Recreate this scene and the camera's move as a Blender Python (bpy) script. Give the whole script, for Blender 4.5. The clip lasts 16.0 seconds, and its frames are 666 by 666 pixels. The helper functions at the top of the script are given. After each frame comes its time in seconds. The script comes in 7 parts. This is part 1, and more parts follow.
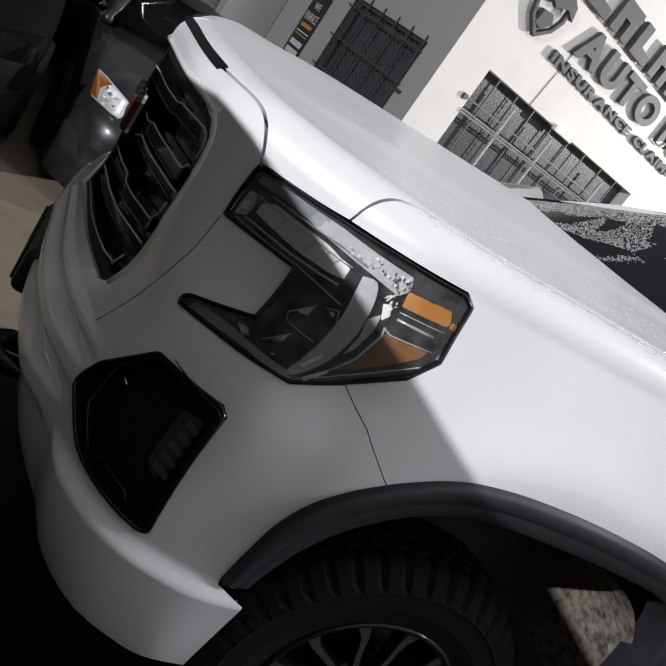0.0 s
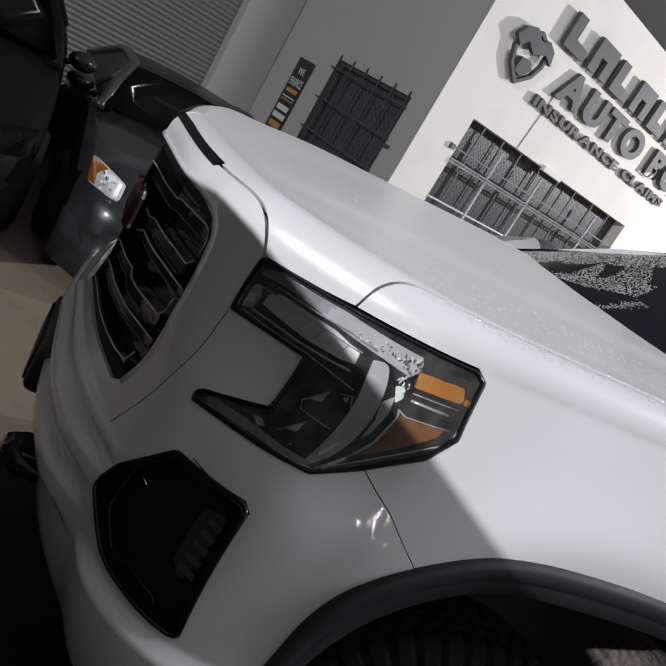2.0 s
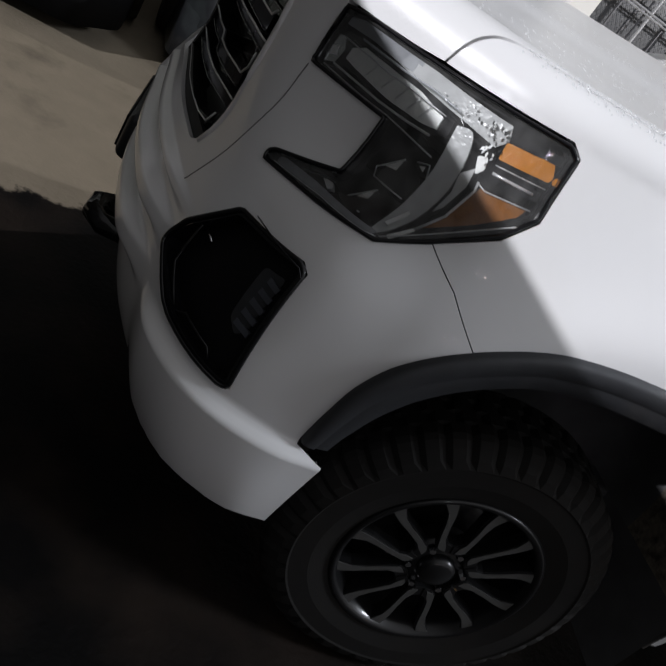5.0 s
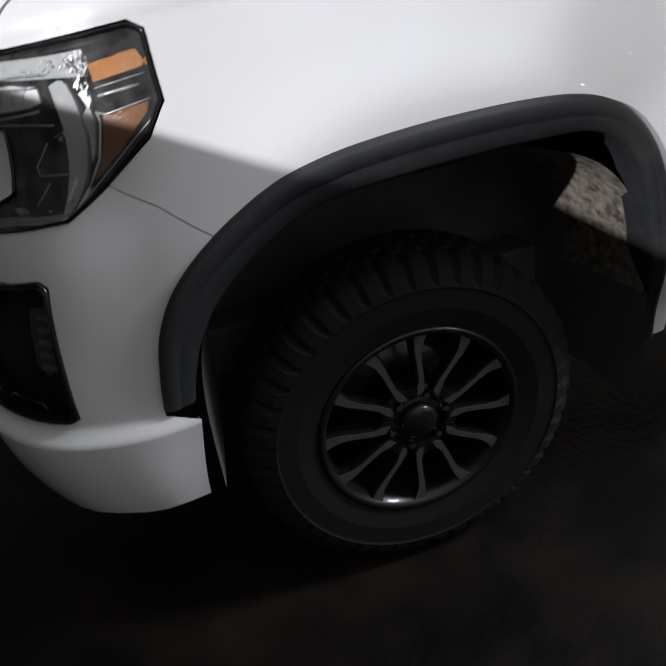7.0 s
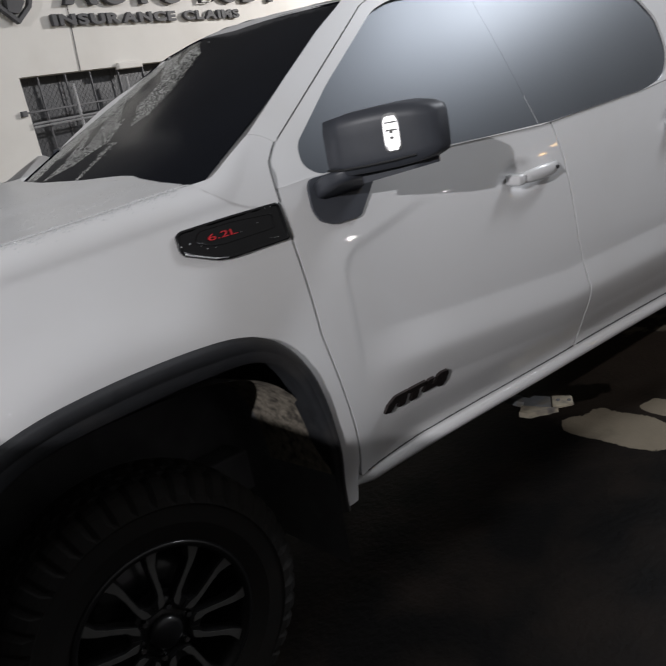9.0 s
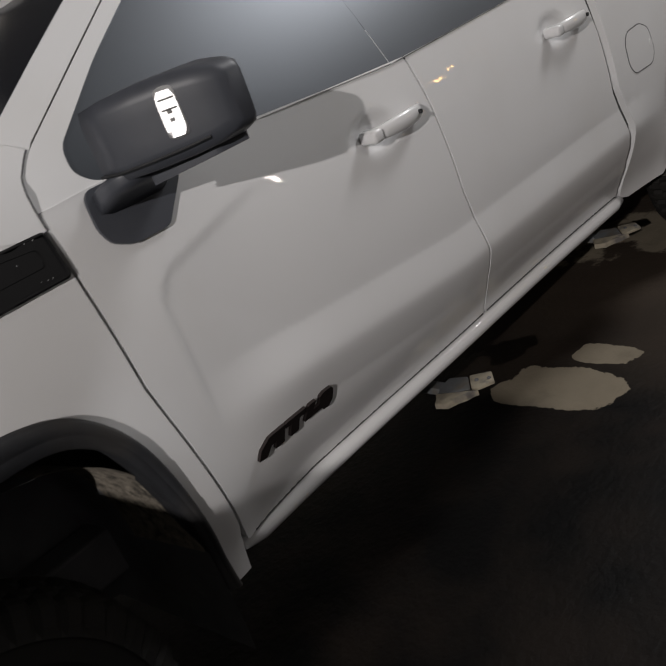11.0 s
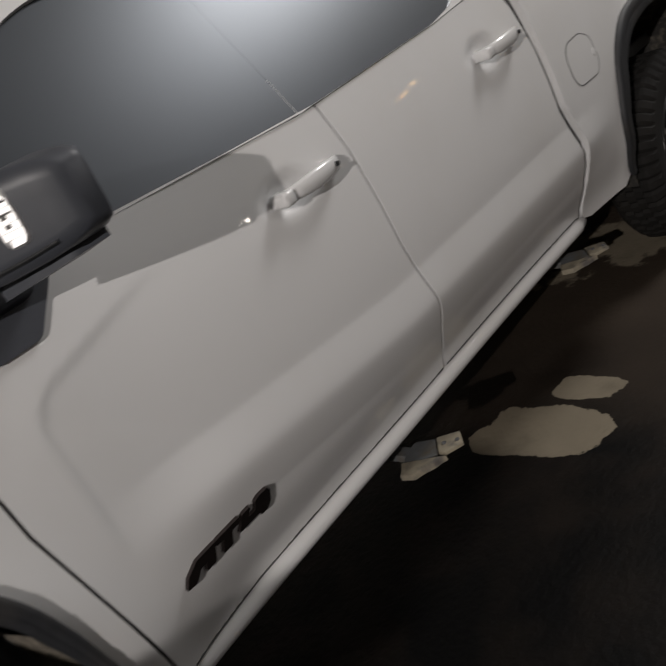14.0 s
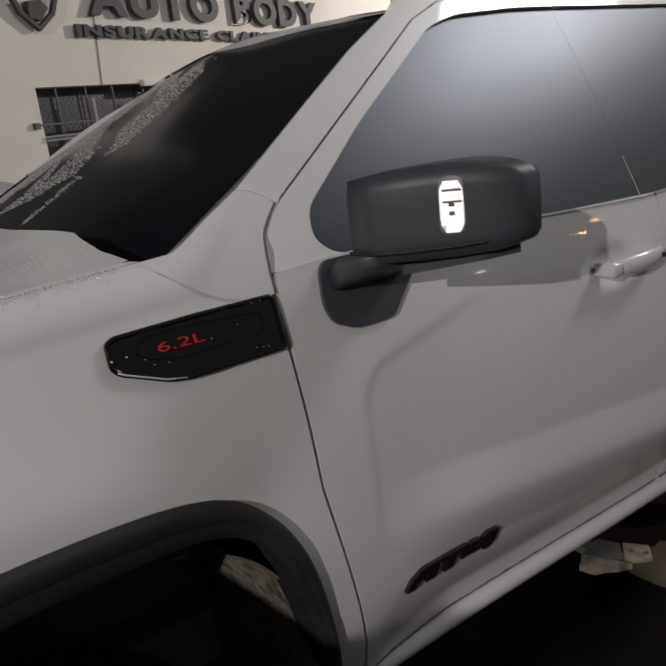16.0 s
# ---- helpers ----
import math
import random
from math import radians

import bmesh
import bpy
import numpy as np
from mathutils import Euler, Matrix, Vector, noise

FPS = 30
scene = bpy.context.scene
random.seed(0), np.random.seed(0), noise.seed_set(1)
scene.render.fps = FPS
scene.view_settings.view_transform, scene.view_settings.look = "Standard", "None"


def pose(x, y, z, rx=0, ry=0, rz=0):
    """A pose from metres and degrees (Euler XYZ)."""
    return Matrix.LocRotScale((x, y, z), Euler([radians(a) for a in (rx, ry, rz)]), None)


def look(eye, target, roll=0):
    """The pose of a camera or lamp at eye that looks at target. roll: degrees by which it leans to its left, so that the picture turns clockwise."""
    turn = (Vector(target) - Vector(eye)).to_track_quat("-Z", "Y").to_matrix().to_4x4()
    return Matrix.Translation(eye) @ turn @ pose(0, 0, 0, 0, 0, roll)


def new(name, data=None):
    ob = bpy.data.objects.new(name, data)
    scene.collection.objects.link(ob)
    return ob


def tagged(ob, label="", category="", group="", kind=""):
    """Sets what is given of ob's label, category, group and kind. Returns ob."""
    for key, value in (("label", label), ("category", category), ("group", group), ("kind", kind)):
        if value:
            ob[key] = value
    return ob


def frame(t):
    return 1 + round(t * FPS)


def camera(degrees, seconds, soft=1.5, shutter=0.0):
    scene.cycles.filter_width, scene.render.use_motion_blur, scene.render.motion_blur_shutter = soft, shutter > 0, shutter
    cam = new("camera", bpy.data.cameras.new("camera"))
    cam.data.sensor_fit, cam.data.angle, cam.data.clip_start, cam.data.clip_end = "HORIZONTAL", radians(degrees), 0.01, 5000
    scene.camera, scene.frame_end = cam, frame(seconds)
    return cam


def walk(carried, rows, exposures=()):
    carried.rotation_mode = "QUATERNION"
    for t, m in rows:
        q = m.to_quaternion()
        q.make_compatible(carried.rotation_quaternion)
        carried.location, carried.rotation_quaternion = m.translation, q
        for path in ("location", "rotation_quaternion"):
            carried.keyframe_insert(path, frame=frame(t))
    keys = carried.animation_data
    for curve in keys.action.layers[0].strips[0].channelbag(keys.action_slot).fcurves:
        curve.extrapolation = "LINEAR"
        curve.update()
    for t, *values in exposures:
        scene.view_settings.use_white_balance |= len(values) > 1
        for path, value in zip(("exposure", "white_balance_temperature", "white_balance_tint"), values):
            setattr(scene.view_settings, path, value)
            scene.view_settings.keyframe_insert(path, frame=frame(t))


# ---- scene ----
cam = camera(47.0, 16.0, soft=1.5, shutter=0.42)
PATH = [
    (0, (-0.146, -2.085, 1.59), (0.626, -0.342, 0.983), 36.5),
    (0.5, (-0.186, -2.08, 1.6), (0.576, -0.336, 0.988), 36.8),
    (1, (-0.209, -2.049, 1.627), (0.531, -0.286, 1.042), 35.6),
    (1.5, (-0.206, -2.04, 1.639), (0.497, -0.244, 1.113), 32.5),
    (2, (-0.186, -2.065, 1.638), (0.518, -0.264, 1.128), 31.2),
    (2.5, (-0.159, -2.09, 1.64), (0.555, -0.289, 1.14), 30.8),
    (3, (-0.183, -2.09, 1.592), (0.527, -0.291, 1.083), 36.7),
    (3.5, (-0.171, -2.067, 1.559), (0.495, -0.29, 0.928), 39.6),
    (3.7, (-0.146, -2.057, 1.546), (0.495, -0.3, 0.839), 39.8),
    (5.8, (0.162, -2.129, 1.549), (0.646, -0.518, 0.468), 27.0),
    (6, (0.237, -2.164, 1.524), (0.678, -0.544, 0.438), 21.3),
    (6.5, (0.37, -2.211, 1.513), (0.772, -0.581, 0.425), 3.9),
    (7, (0.458, -2.284, 1.51), (0.858, -0.596, 0.515), -8.6),
    (7.5, (0.503, -2.331, 1.559), (0.913, -0.604, 0.638), -13.5),
    (8, (0.523, -2.439, 1.622), (1.228, -0.733, 0.851), -12.2),
    (8.5, (0.431, -2.54, 1.668), (1.454, -0.949, 1.018), -9.2),
    (9, (0.486, -2.605, 1.679), (1.559, -1.041, 1.045), -10.9),
    (9.5, (0.661, -2.635, 1.701), (1.691, -1.055, 1.037), -14.9),
    (10, (0.781, -2.556, 1.641), (1.83, -1.009, 0.929), -18.1),
    (10.2, (0.803, -2.477, 1.629), (1.921, -0.995, 0.883), -17.0),
    (12.3, (1.325, -2.342, 1.601), (2.457, -0.882, 0.837), -26.2),
    (12.5, (1.354, -2.346, 1.601), (2.512, -0.907, 0.833), -26.8),
    (13, (1.403, -2.35, 1.608), (2.627, -0.962, 0.849), -28.6),
    (13.5, (1.384, -2.339, 1.587), (2.612, -0.945, 0.848), -29.1),
    (14, (1.286, -2.313, 1.582), (2.453, -0.856, 0.863), -26.6),
    (14.5, (1.144, -2.264, 1.591), (2.248, -0.767, 0.855), -22.2),
    (15, (0.999, -2.203, 1.624), (2.062, -0.66, 0.924), -15.0),
    (15.5, (0.933, -2.135, 1.671), (2.009, -0.575, 1.032), -9.2),
    (16, (0.906, -2.064, 1.685), (1.966, -0.463, 1.126), -6.8),
]
walk(cam, [(t, look(eye, target, roll)) for t, eye, target, roll in PATH],
     exposures=[(0, -0.05, 6350, 12), (1.5, -0.15, 6350, 12), (2.5, -0.42, 6350, 12), (3.5, -0.25, 6300, 12), (6, -0.07, 6350, 13), (7, 0.04, 6400, 12), (7.8, -0.25, 6450, 12),
                (9, -0.85, 6500, 12), (10, -0.85, 6750, 13), (12.5, -0.85, 7050, 13), (13.5, -1.0, 7100, 13), (14, -0.87, 7150, 13), (14.5, -0.62, 7050, 13), (15, -0.42, 6950, 13), (15.5, -0.95, 6900, 14), (16, -1.40, 6950, 14)])

# ---------------------------------------------------------------- light
world = bpy.data.worlds.new("night_sky")
scene.world = world
world.use_nodes = True
wn = world.node_tree
wn.nodes.clear()
w_out = wn.nodes.new("ShaderNodeOutputWorld")
w_bg = wn.nodes.new("ShaderNodeBackground")
w_bg.inputs["Strength"].default_value = 0.47
# low cloud lit by the town: brightest over the open side and the tail, dark beyond the nose
w_tc = wn.nodes.new("ShaderNodeTexCoord")
w_dot = wn.nodes.new("ShaderNodeVectorMath")
w_dot.operation = "DOT_PRODUCT"
w_dot.inputs[1].default_value = (0.66, -0.34, 0.67)
w_map = wn.nodes.new("ShaderNodeValToRGB")
w_map.color_ramp.elements[0].position, w_map.color_ramp.elements[0].color = 0.0, (0.036, 0.028, 0.022, 1)
w_map.color_ramp.elements[1].position, w_map.color_ramp.elements[1].color = 1.0, (0.95, 0.955, 0.95, 1)
wn.links.new(w_tc.outputs["Generated"], w_dot.inputs[0])
wn.links.new(w_dot.outputs["Value"], w_map.inputs["Fac"])
wn.links.new(w_map.outputs["Color"], w_bg.inputs["Color"])
wn.links.new(w_bg.outputs[0], w_out.inputs[0])


def lamp(name, place, target, watts, size, colour):
    data = bpy.data.lights.new(name, "AREA")
    data.shape, data.size, data.energy, data.color = "DISK", size, watts, colour
    ob = new(name, data)
    ob.matrix_world = look(place, target)
    return ob


# the yard's flood lamp beyond the truck's nose, and a second one along the shop front
lamp("yard_flood_lamp", (-7.5, -6.0, 5.0), (1.5, 0.0, 1.0), 1200, 0.11, (0.985, 0.985, 1.0))
lamp("shop_flood_lamp", (16.6, 6.4, 4.85), (4.5, 7.0, 2.0), 2000, 0.30, (1.0, 0.98, 0.955))
lamp("high_flood_lamp", (8.6, -2.75, 6.8), (2.5, -0.8, 1.2), 550, 2.0, (0.90, 0.95, 1.0))
# lamps of the street behind, small and far
for place, watts, size, colour in (((22.5, -16.9, 3.9), 14, 0.2, (1.0, 0.52, 0.14)), ((23.6, -17.0, 4.6), 5, 0.2, (1.0, 0.62, 0.22)), ((16.8, -21.0, 2.9), 16, 0.22, (1.0, 0.96, 0.9)), ((20.0, -19.6, 3.3), 9, 0.2, (1.0, 0.95, 0.9)), ((5.2, -26.0, 2.6), 16, 0.25, (1.0, 0.93, 0.9)), ((4.4, -26.0, 2.5), 14, 0.25, (0.85, 0.5, 1.0)),
                                   ((-0.3, -26.0, 7.1), 6, 0.15, (0.92, 0.80, 1.0)), ((0.9, -26.0, 7.2), 4, 0.15, (1.0, 0.72, 0.55)), ((5.1, -26.0, 8.6), 4, 0.13, (1.0, 0.95, 0.95))):
    lamp("street_lamp", place, (1.5, -1.0, 1.0), watts, size, colour)


# ---------------------------------------------------------------- materials
def mat(name, colour, rough=0.5, metal=0.0, coat=0.0, noise_scale=0.0, noise_amt=0.0, bump=0.0, bump_scale=200.0,
        dirt=None, dirt_scale=3.0, dirt_amt=0.0, rough_var=0.0, spec=0.5, coat_rough=0.03):
    m = bpy.data.materials.new(name)
    m.use_nodes = True
    nt = m.node_tree
    p = nt.nodes["Principled BSDF"]
    p.inputs["Base Color"].default_value = (*colour, 1)
    p.inputs["Roughness"].default_value = rough
    p.inputs["Metallic"].default_value = metal
    p.inputs["Coat Weight"].default_value = coat
    p.inputs["Coat Roughness"].default_value = coat_rough
    p.inputs["Specular IOR Level"].default_value = spec
    tc = nt.nodes.new("ShaderNodeTexCoord")

    def tex(scale, detail=4.0):
        n = nt.nodes.new("ShaderNodeTexNoise")
        n.inputs["Scale"].default_value, n.inputs["Detail"].default_value = scale, detail
        nt.links.new(tc.outputs["Object"], n.inputs["Vector"])
        return n

    last = None
    if noise_amt:
        n = tex(noise_scale, 6)
        mix = nt.nodes.new("ShaderNodeMix")
        mix.data_type = "RGBA"
        dark = [c * (1 - noise_amt) for c in colour]
        light = [min(c * (1 + noise_amt), 1) for c in colour]
        mix.inputs["A"].default_value, mix.inputs["B"].default_value = (*dark, 1), (*light, 1)
        nt.links.new(n.outputs["Fac"], mix.inputs["Factor"])
        last = mix.outputs["Result"]
        if rough_var:
            mr = nt.nodes.new("ShaderNodeMapRange")
            mr.inputs["To Min"].default_value, mr.inputs["To Max"].default_value = max(rough - rough_var, 0.02), min(rough + rough_var, 1)
            nt.links.new(n.outputs["Fac"], mr.inputs["Value"])
            nt.links.new(mr.outputs["Result"], p.inputs["Roughness"])
    if dirt and dirt_amt:
        n = tex(dirt_scale, 8)
        ramp = nt.nodes.new("ShaderNodeMapRange")
        ramp.inputs["From Min"].default_value, ramp.inputs["From Max"].default_value = 0.48, 0.68
        ramp.inputs["To Max"].default_value = dirt_amt
        nt.links.new(n.outputs["Fac"], ramp.inputs["Value"])
        mix = nt.nodes.new("ShaderNodeMix")
        mix.data_type = "RGBA"
        mix.inputs["A"].default_value, mix.inputs["B"].default_value = (*colour, 1), (*dirt, 1)
        if last:
            nt.links.new(last, mix.inputs["A"])
        nt.links.new(ramp.outputs["Result"], mix.inputs["Factor"])
        last = mix.outputs["Result"]
    if last:
        nt.links.new(last, p.inputs["Base Color"])
    if bump:
        n = tex(bump_scale, 3)
        b = nt.nodes.new("ShaderNodeBump")
        b.inputs["Strength"].default_value, b.inputs["Distance"].default_value = bump, 0.004
        nt.links.new(n.outputs["Fac"], b.inputs["Height"])
        nt.links.new(b.outputs["Normal"], p.inputs["Normal"])
    return m


PAINT = mat("white_paint", (0.76, 0.76, 0.765), 0.32, 0, 0.9, 1.3, 0.025, dirt=(0.55, 0.52, 0.47), dirt_scale=2.2, dirt_amt=0.16, coat_rough=0.04)
RAINPAINT = mat("rain_beaded_white_paint", (0.76, 0.76, 0.765), 0.38, 0, 0.55, 1.3, 0.03, 0.10, 130, dirt=(0.60, 0.585, 0.56), dirt_scale=3.0, dirt_amt=0.2, coat_rough=0.30)
BLACK = mat("satin_black_plastic", (0.022, 0.023, 0.025), 0.42, 0, 0, 60, 0.3, 0.15, 900, rough_var=0.1)
CLAD = mat("grained_black_cladding", (0.024, 0.0255, 0.029), 0.55, 0, 0, 40, 0.25, 0.25, 700, dirt=(0.08, 0.068, 0.055), dirt_scale=5, dirt_amt=0.3, rough_var=0.1)
GLOSS = mat("gloss_black", (0.005, 0.005, 0.006), 0.3, 0, 0.9, 30, 0.3, spec=0.05)
CHROME = mat("chrome", (0.75, 0.76, 0.78), 0.08, 1.0, 0, 20, 0.05)
DKCHROME = mat("black_chrome", (0.10, 0.10, 0.11), 0.12, 1.0, 0, 20, 0.1)
BADGECHROME = mat("dark_bronze_chrome", (0.085, 0.068, 0.066), 0.16, 0.9, 0.3, 20, 0.1)
TINT = mat("tinted_glass", (0.012, 0.014, 0.017), 0.37, 0, 0.0, 4, 0.2, rough_var=0.02, spec=1.0)
TINT.node_tree.nodes["Principled BSDF"].inputs["Specular Tint"].default_value = (0.82, 0.89, 1.0, 1)
BAREDGE = mat("bright_bar_edge", (0.66, 0.66, 0.67), 0.30, 0.4, 0.5, 40, 0.15)
SHELL = mat("satin_mirror_plastic", (0.060, 0.065, 0.078), 0.45, 0, 0, 30, 0.15, 0.05, 500)
GRILLEBLK = mat("grille_black", (0.006, 0.006, 0.007), 0.5, 0, 0.0, 30, 0.3, spec=0.15)
CARGLASS = mat("dark_car_glass", (0.006, 0.006, 0.007), 0.15, 0, 0.0, 5, 0.3, spec=0.25)
BEAD = mat("rain_bead", (0.70, 0.71, 0.72), 0.10, 0, 0.6, 20, 0.05)
BOWL = mat("lamp_bowl", (0.74, 0.74, 0.745), 0.35, 0.2, 0, 25, 0.5)
PANEL = mat("grey_panel_paint", (0.32, 0.33, 0.33), 0.6, 0, 0, 3, 0.1, 0.1, 50, dirt=(0.2, 0.19, 0.17), dirt_scale=2, dirt_amt=0.4)
PLANK = mat("weathered_plank", (0.42, 0.35, 0.24), 0.8, 0, 0, 14, 0.3, 0.4, 60)
RUBBER = mat("tyre_rubber", (0.010, 0.0093, 0.0087), 0.8, 0, 0, 30, 0.3, 0.2, 400, dirt=(0.018, 0.015, 0.012), dirt_scale=6, dirt_amt=0.35, spec=0.3)
RIM = mat("dark_alloy", (0.018, 0.018, 0.019), 0.30, 0.4, 0.4, 30, 0.2)
RIMFACE = mat("machined_alloy", (0.17, 0.17, 0.165), 0.42, 0.6, 0, 60, 0.15)
FELT = mat("wheel_liner_felt", (0.20, 0.175, 0.14), 0.85, 0, 0, 60, 0.9, 1.0, 48, dirt=(0.03, 0.026, 0.022), dirt_scale=34, dirt_amt=0.9)
MUDDK = mat("mud_specked_liner", (0.028, 0.026, 0.024), 0.9, 0, 0, 30, 0.5, 0.8, 80, dirt=(0.16, 0.14, 0.11), dirt_scale=30, dirt_amt=0.5)
# opaque pale tone stands for the white wall mirrored in the drops
STREAK = mat("rain_streak", (0.52, 0.525, 0.50), 0.15, 0, 0.8, 20, 0.1)
# these two are lifted off black: haze over dark recesses sits in the colour
LINER = mat("liner_plastic", (0.13, 0.13, 0.135), 0.8, 0, 0, 12, 0.4)
UNDER = mat("underbody_black", (0.10, 0.10, 0.104), 0.8, 0, 0, 12, 0.4)
AMBER = mat("amber_lens", (0.50, 0.175, 0.003), 0.22, 0, 0.5, 300, 0.25, 0.4, 500)
AMBERDK = mat("dark_amber_lens", (0.23, 0.080, 0.008), 0.25, 0, 0.4, 120, 0.3, 0.3, 300)
REDDK = mat("dark_red_enamel", (0.07, 0.012, 0.02), 0.3, 0.2, 0.3, 60, 0.3)
REDTXT = mat("red_lettering", (0.62, 0.02, 0.03), 0.35, 0, 0.4, 50, 0.1)
TAIL = mat("red_tail_lens", (0.45, 0.01, 0.012), 0.15, 0, 0.9, 60, 0.2)
LAMPW = mat("white_lamp_lens", (0.85, 0.85, 0.83), 0.35, 0, 0.8, 90, 0.15)
LEDW = mat("frosted_lamp_lens", (0.86, 0.865, 0.84), 0.30, 0, 0.8, 90, 0.15)
REFLECTOR = mat("bright_stepped_reflector", (0.80, 0.80, 0.80), 0.46, 0.7, 0, 60, 0.2)
SILVER = mat("silver_reflector", (0.74, 0.74, 0.75), 0.32, 0.55, 0, 40, 0.2, 0.06, 250)
WALLW = mat("white_wall_paint", (0.74, 0.72, 0.68), 0.85, 0, 0, 2.0, 0.05, 0.3, 90, dirt=(0.58, 0.55, 0.50), dirt_scale=1.2, dirt_amt=0.3)
# the grey carries the side wall's shade; the bay wall shares it
WALLG = mat("grey_wall_paint", (0.38, 0.38, 0.372), 0.85, 0, 0, 1.5, 0.06, 0.3, 90, dirt=(0.38, 0.37, 0.35), dirt_scale=1.0, dirt_amt=0.35)
SHUTTER = mat("shutter_steel", (0.17, 0.175, 0.15), 0.5, 0.2, 0, 6, 0.12, 0.1, 60)
GALV = mat("bright_galvanised_bar", (0.52, 0.52, 0.53), 0.45, 0.2, 0, 60, 0.35)
GRILLE = mat("galvanised_bar", (0.085, 0.085, 0.092), 0.55, 0.3, 0, 20, 0.25)
PANE = mat("dark_window_pane", (0.06, 0.063, 0.07), 0.4, 0, 0, 3, 0.3)
LETTER = mat("dark_metal_letter", (0.075, 0.075, 0.08), 0.55, 0.0, 0.0, 8, 0.25, rough_var=0.05, spec=0.12)
POSTER = mat("black_banner", (0.025, 0.025, 0.027), 0.6, 0, 0, 20, 0.2)
PRINTW = mat("white_print", (0.62, 0.62, 0.60), 0.6, 0, 0, 30, 0.1)
PRINTO = mat("orange_print", (0.50, 0.24, 0.05), 0.6, 0, 0, 30, 0.1)
CARBLK = mat("dusty_charcoal_paint", (0.014, 0.015, 0.0165), 0.34, 0.1, 0.6, 9, 0.25, dirt=(0.045, 0.055, 0.053), dirt_scale=4, dirt_amt=0.5, spec=0.4, coat_rough=0.12)
# near-black and dull: the deep shade over this car is in the paint
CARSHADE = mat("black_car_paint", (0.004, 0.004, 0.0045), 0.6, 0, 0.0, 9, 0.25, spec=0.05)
# near-black, so the added wall throws no bounced light on the bumper
SHADEWALL = mat("soot_black_wall", (0.035, 0.034, 0.031), 0.9, 0, 0, 3, 0.25, 0.5, 40, dirt=(0.06, 0.055, 0.045), dirt_scale=1.5, dirt_amt=0.4)
FENCE = mat("weathered_wall", (0.25, 0.24, 0.215), 0.9, 0, 0, 3, 0.15, 0.5, 40, dirt=(0.15, 0.14, 0.12), dirt_scale=1.5, dirt_amt=0.4)
CARGREY = mat("faded_grey_paint", (0.30, 0.31, 0.32), 0.4, 0.2, 0.4, 9, 0.15)
SHELF = mat("grey_bare_metal", (0.20, 0.21, 0.22), 0.5, 0.5, 0, 18, 0.4, 0.3, 60, dirt=(0.20, 0.16, 0.11), dirt_scale=14, dirt_amt=0.7)
BARE = mat("muddy_bare_metal", (0.34, 0.30, 0.23), 0.6, 0.3, 0, 14, 0.5, 0.4, 60, dirt=(0.12, 0.11, 0.11), dirt_scale=18, dirt_amt=0.9)


def clear_glass(name, tint=(0.95, 0.97, 0.97), rough=0.02):
    m = bpy.data.materials.new(name)
    m.use_nodes = True
    nt = m.node_tree
    nt.nodes.clear()
    out = nt.nodes.new("ShaderNodeOutputMaterial")
    tr = nt.nodes.new("ShaderNodeBsdfTransparent")
    tr.inputs["Color"].default_value = (*tint, 1)
    gl = nt.nodes.new("ShaderNodeBsdfGlossy")
    gl.inputs["Roughness"].default_value = rough
    fr = nt.nodes.new("ShaderNodeFresnel")
    fr.inputs["IOR"].default_value = 1.5
    mx = nt.nodes.new("ShaderNodeMixShader")
    nt.links.new(fr.outputs[0], mx.inputs[0])
    # a thin uneven film of rain and road haze on the clear plastic, its pale tone also standing in for reflections
    film = nt.nodes.new("ShaderNodeBsdfDiffuse")
    film.inputs["Color"].default_value = (0.80, 0.80, 0.79, 1)
    tc = nt.nodes.new("ShaderNodeTexCoord")
    cloud = nt.nodes.new("ShaderNodeTexNoise")
    cloud.inputs["Scale"].default_value, cloud.inputs["Detail"].default_value = 26.0, 6.0
    cover = nt.nodes.new("ShaderNodeMapRange")
    for key, v in (("From Min", 0.35), ("From Max", 0.70), ("To Min", 0.02), ("To Max", 0.09)):
        cover.inputs[key].default_value = v
    hazy = nt.nodes.new("ShaderNodeMixShader")
    nt.links.new(tc.outputs["Object"], cloud.inputs["Vector"])
    nt.links.new(cloud.outputs["Fac"], cover.inputs["Value"])
    nt.links.new(cover.outputs["Result"], hazy.inputs[0])
    nt.links.new(tr.outputs[0], hazy.inputs[1])
    nt.links.new(film.outputs[0], hazy.inputs[2])
    nt.links.new(hazy.outputs[0], mx.inputs[1])
    nt.links.new(gl.outputs[0], mx.inputs[2])
    nt.links.new(mx.outputs[0], out.inputs[0])
    return m


LENS = clear_glass("clear_lamp_lens")


def frosted(name, colour, cover, rough=0.18):
    """Moulded clear plastic that lets part of the light through."""
    m = mat(name, colour, rough, 0, 0.7, 45, 0.25, 0.25, 120)
    nt = m.node_tree
    out = next(n for n in nt.nodes if n.type == "OUTPUT_MATERIAL")
    tr = nt.nodes.new("ShaderNodeBsdfTransparent")
    tr.inputs["Color"].default_value = (0.9, 0.91, 0.9, 1)
    mx = nt.nodes.new("ShaderNodeMixShader")
    mx.inputs[0].default_value = cover
    nt.links.new(tr.outputs[0], mx.inputs[1])
    nt.links.new(nt.nodes["Principled BSDF"].outputs[0], mx.inputs[2])
    nt.links.new(mx.outputs[0], out.inputs[0])
    return m


FROST = frosted("moulded_clear_plastic", (0.88, 0.89, 0.88), 0.55)
SMOKE = frosted("smoked_clear_plastic", (0.46, 0.47, 0.50), 0.5)
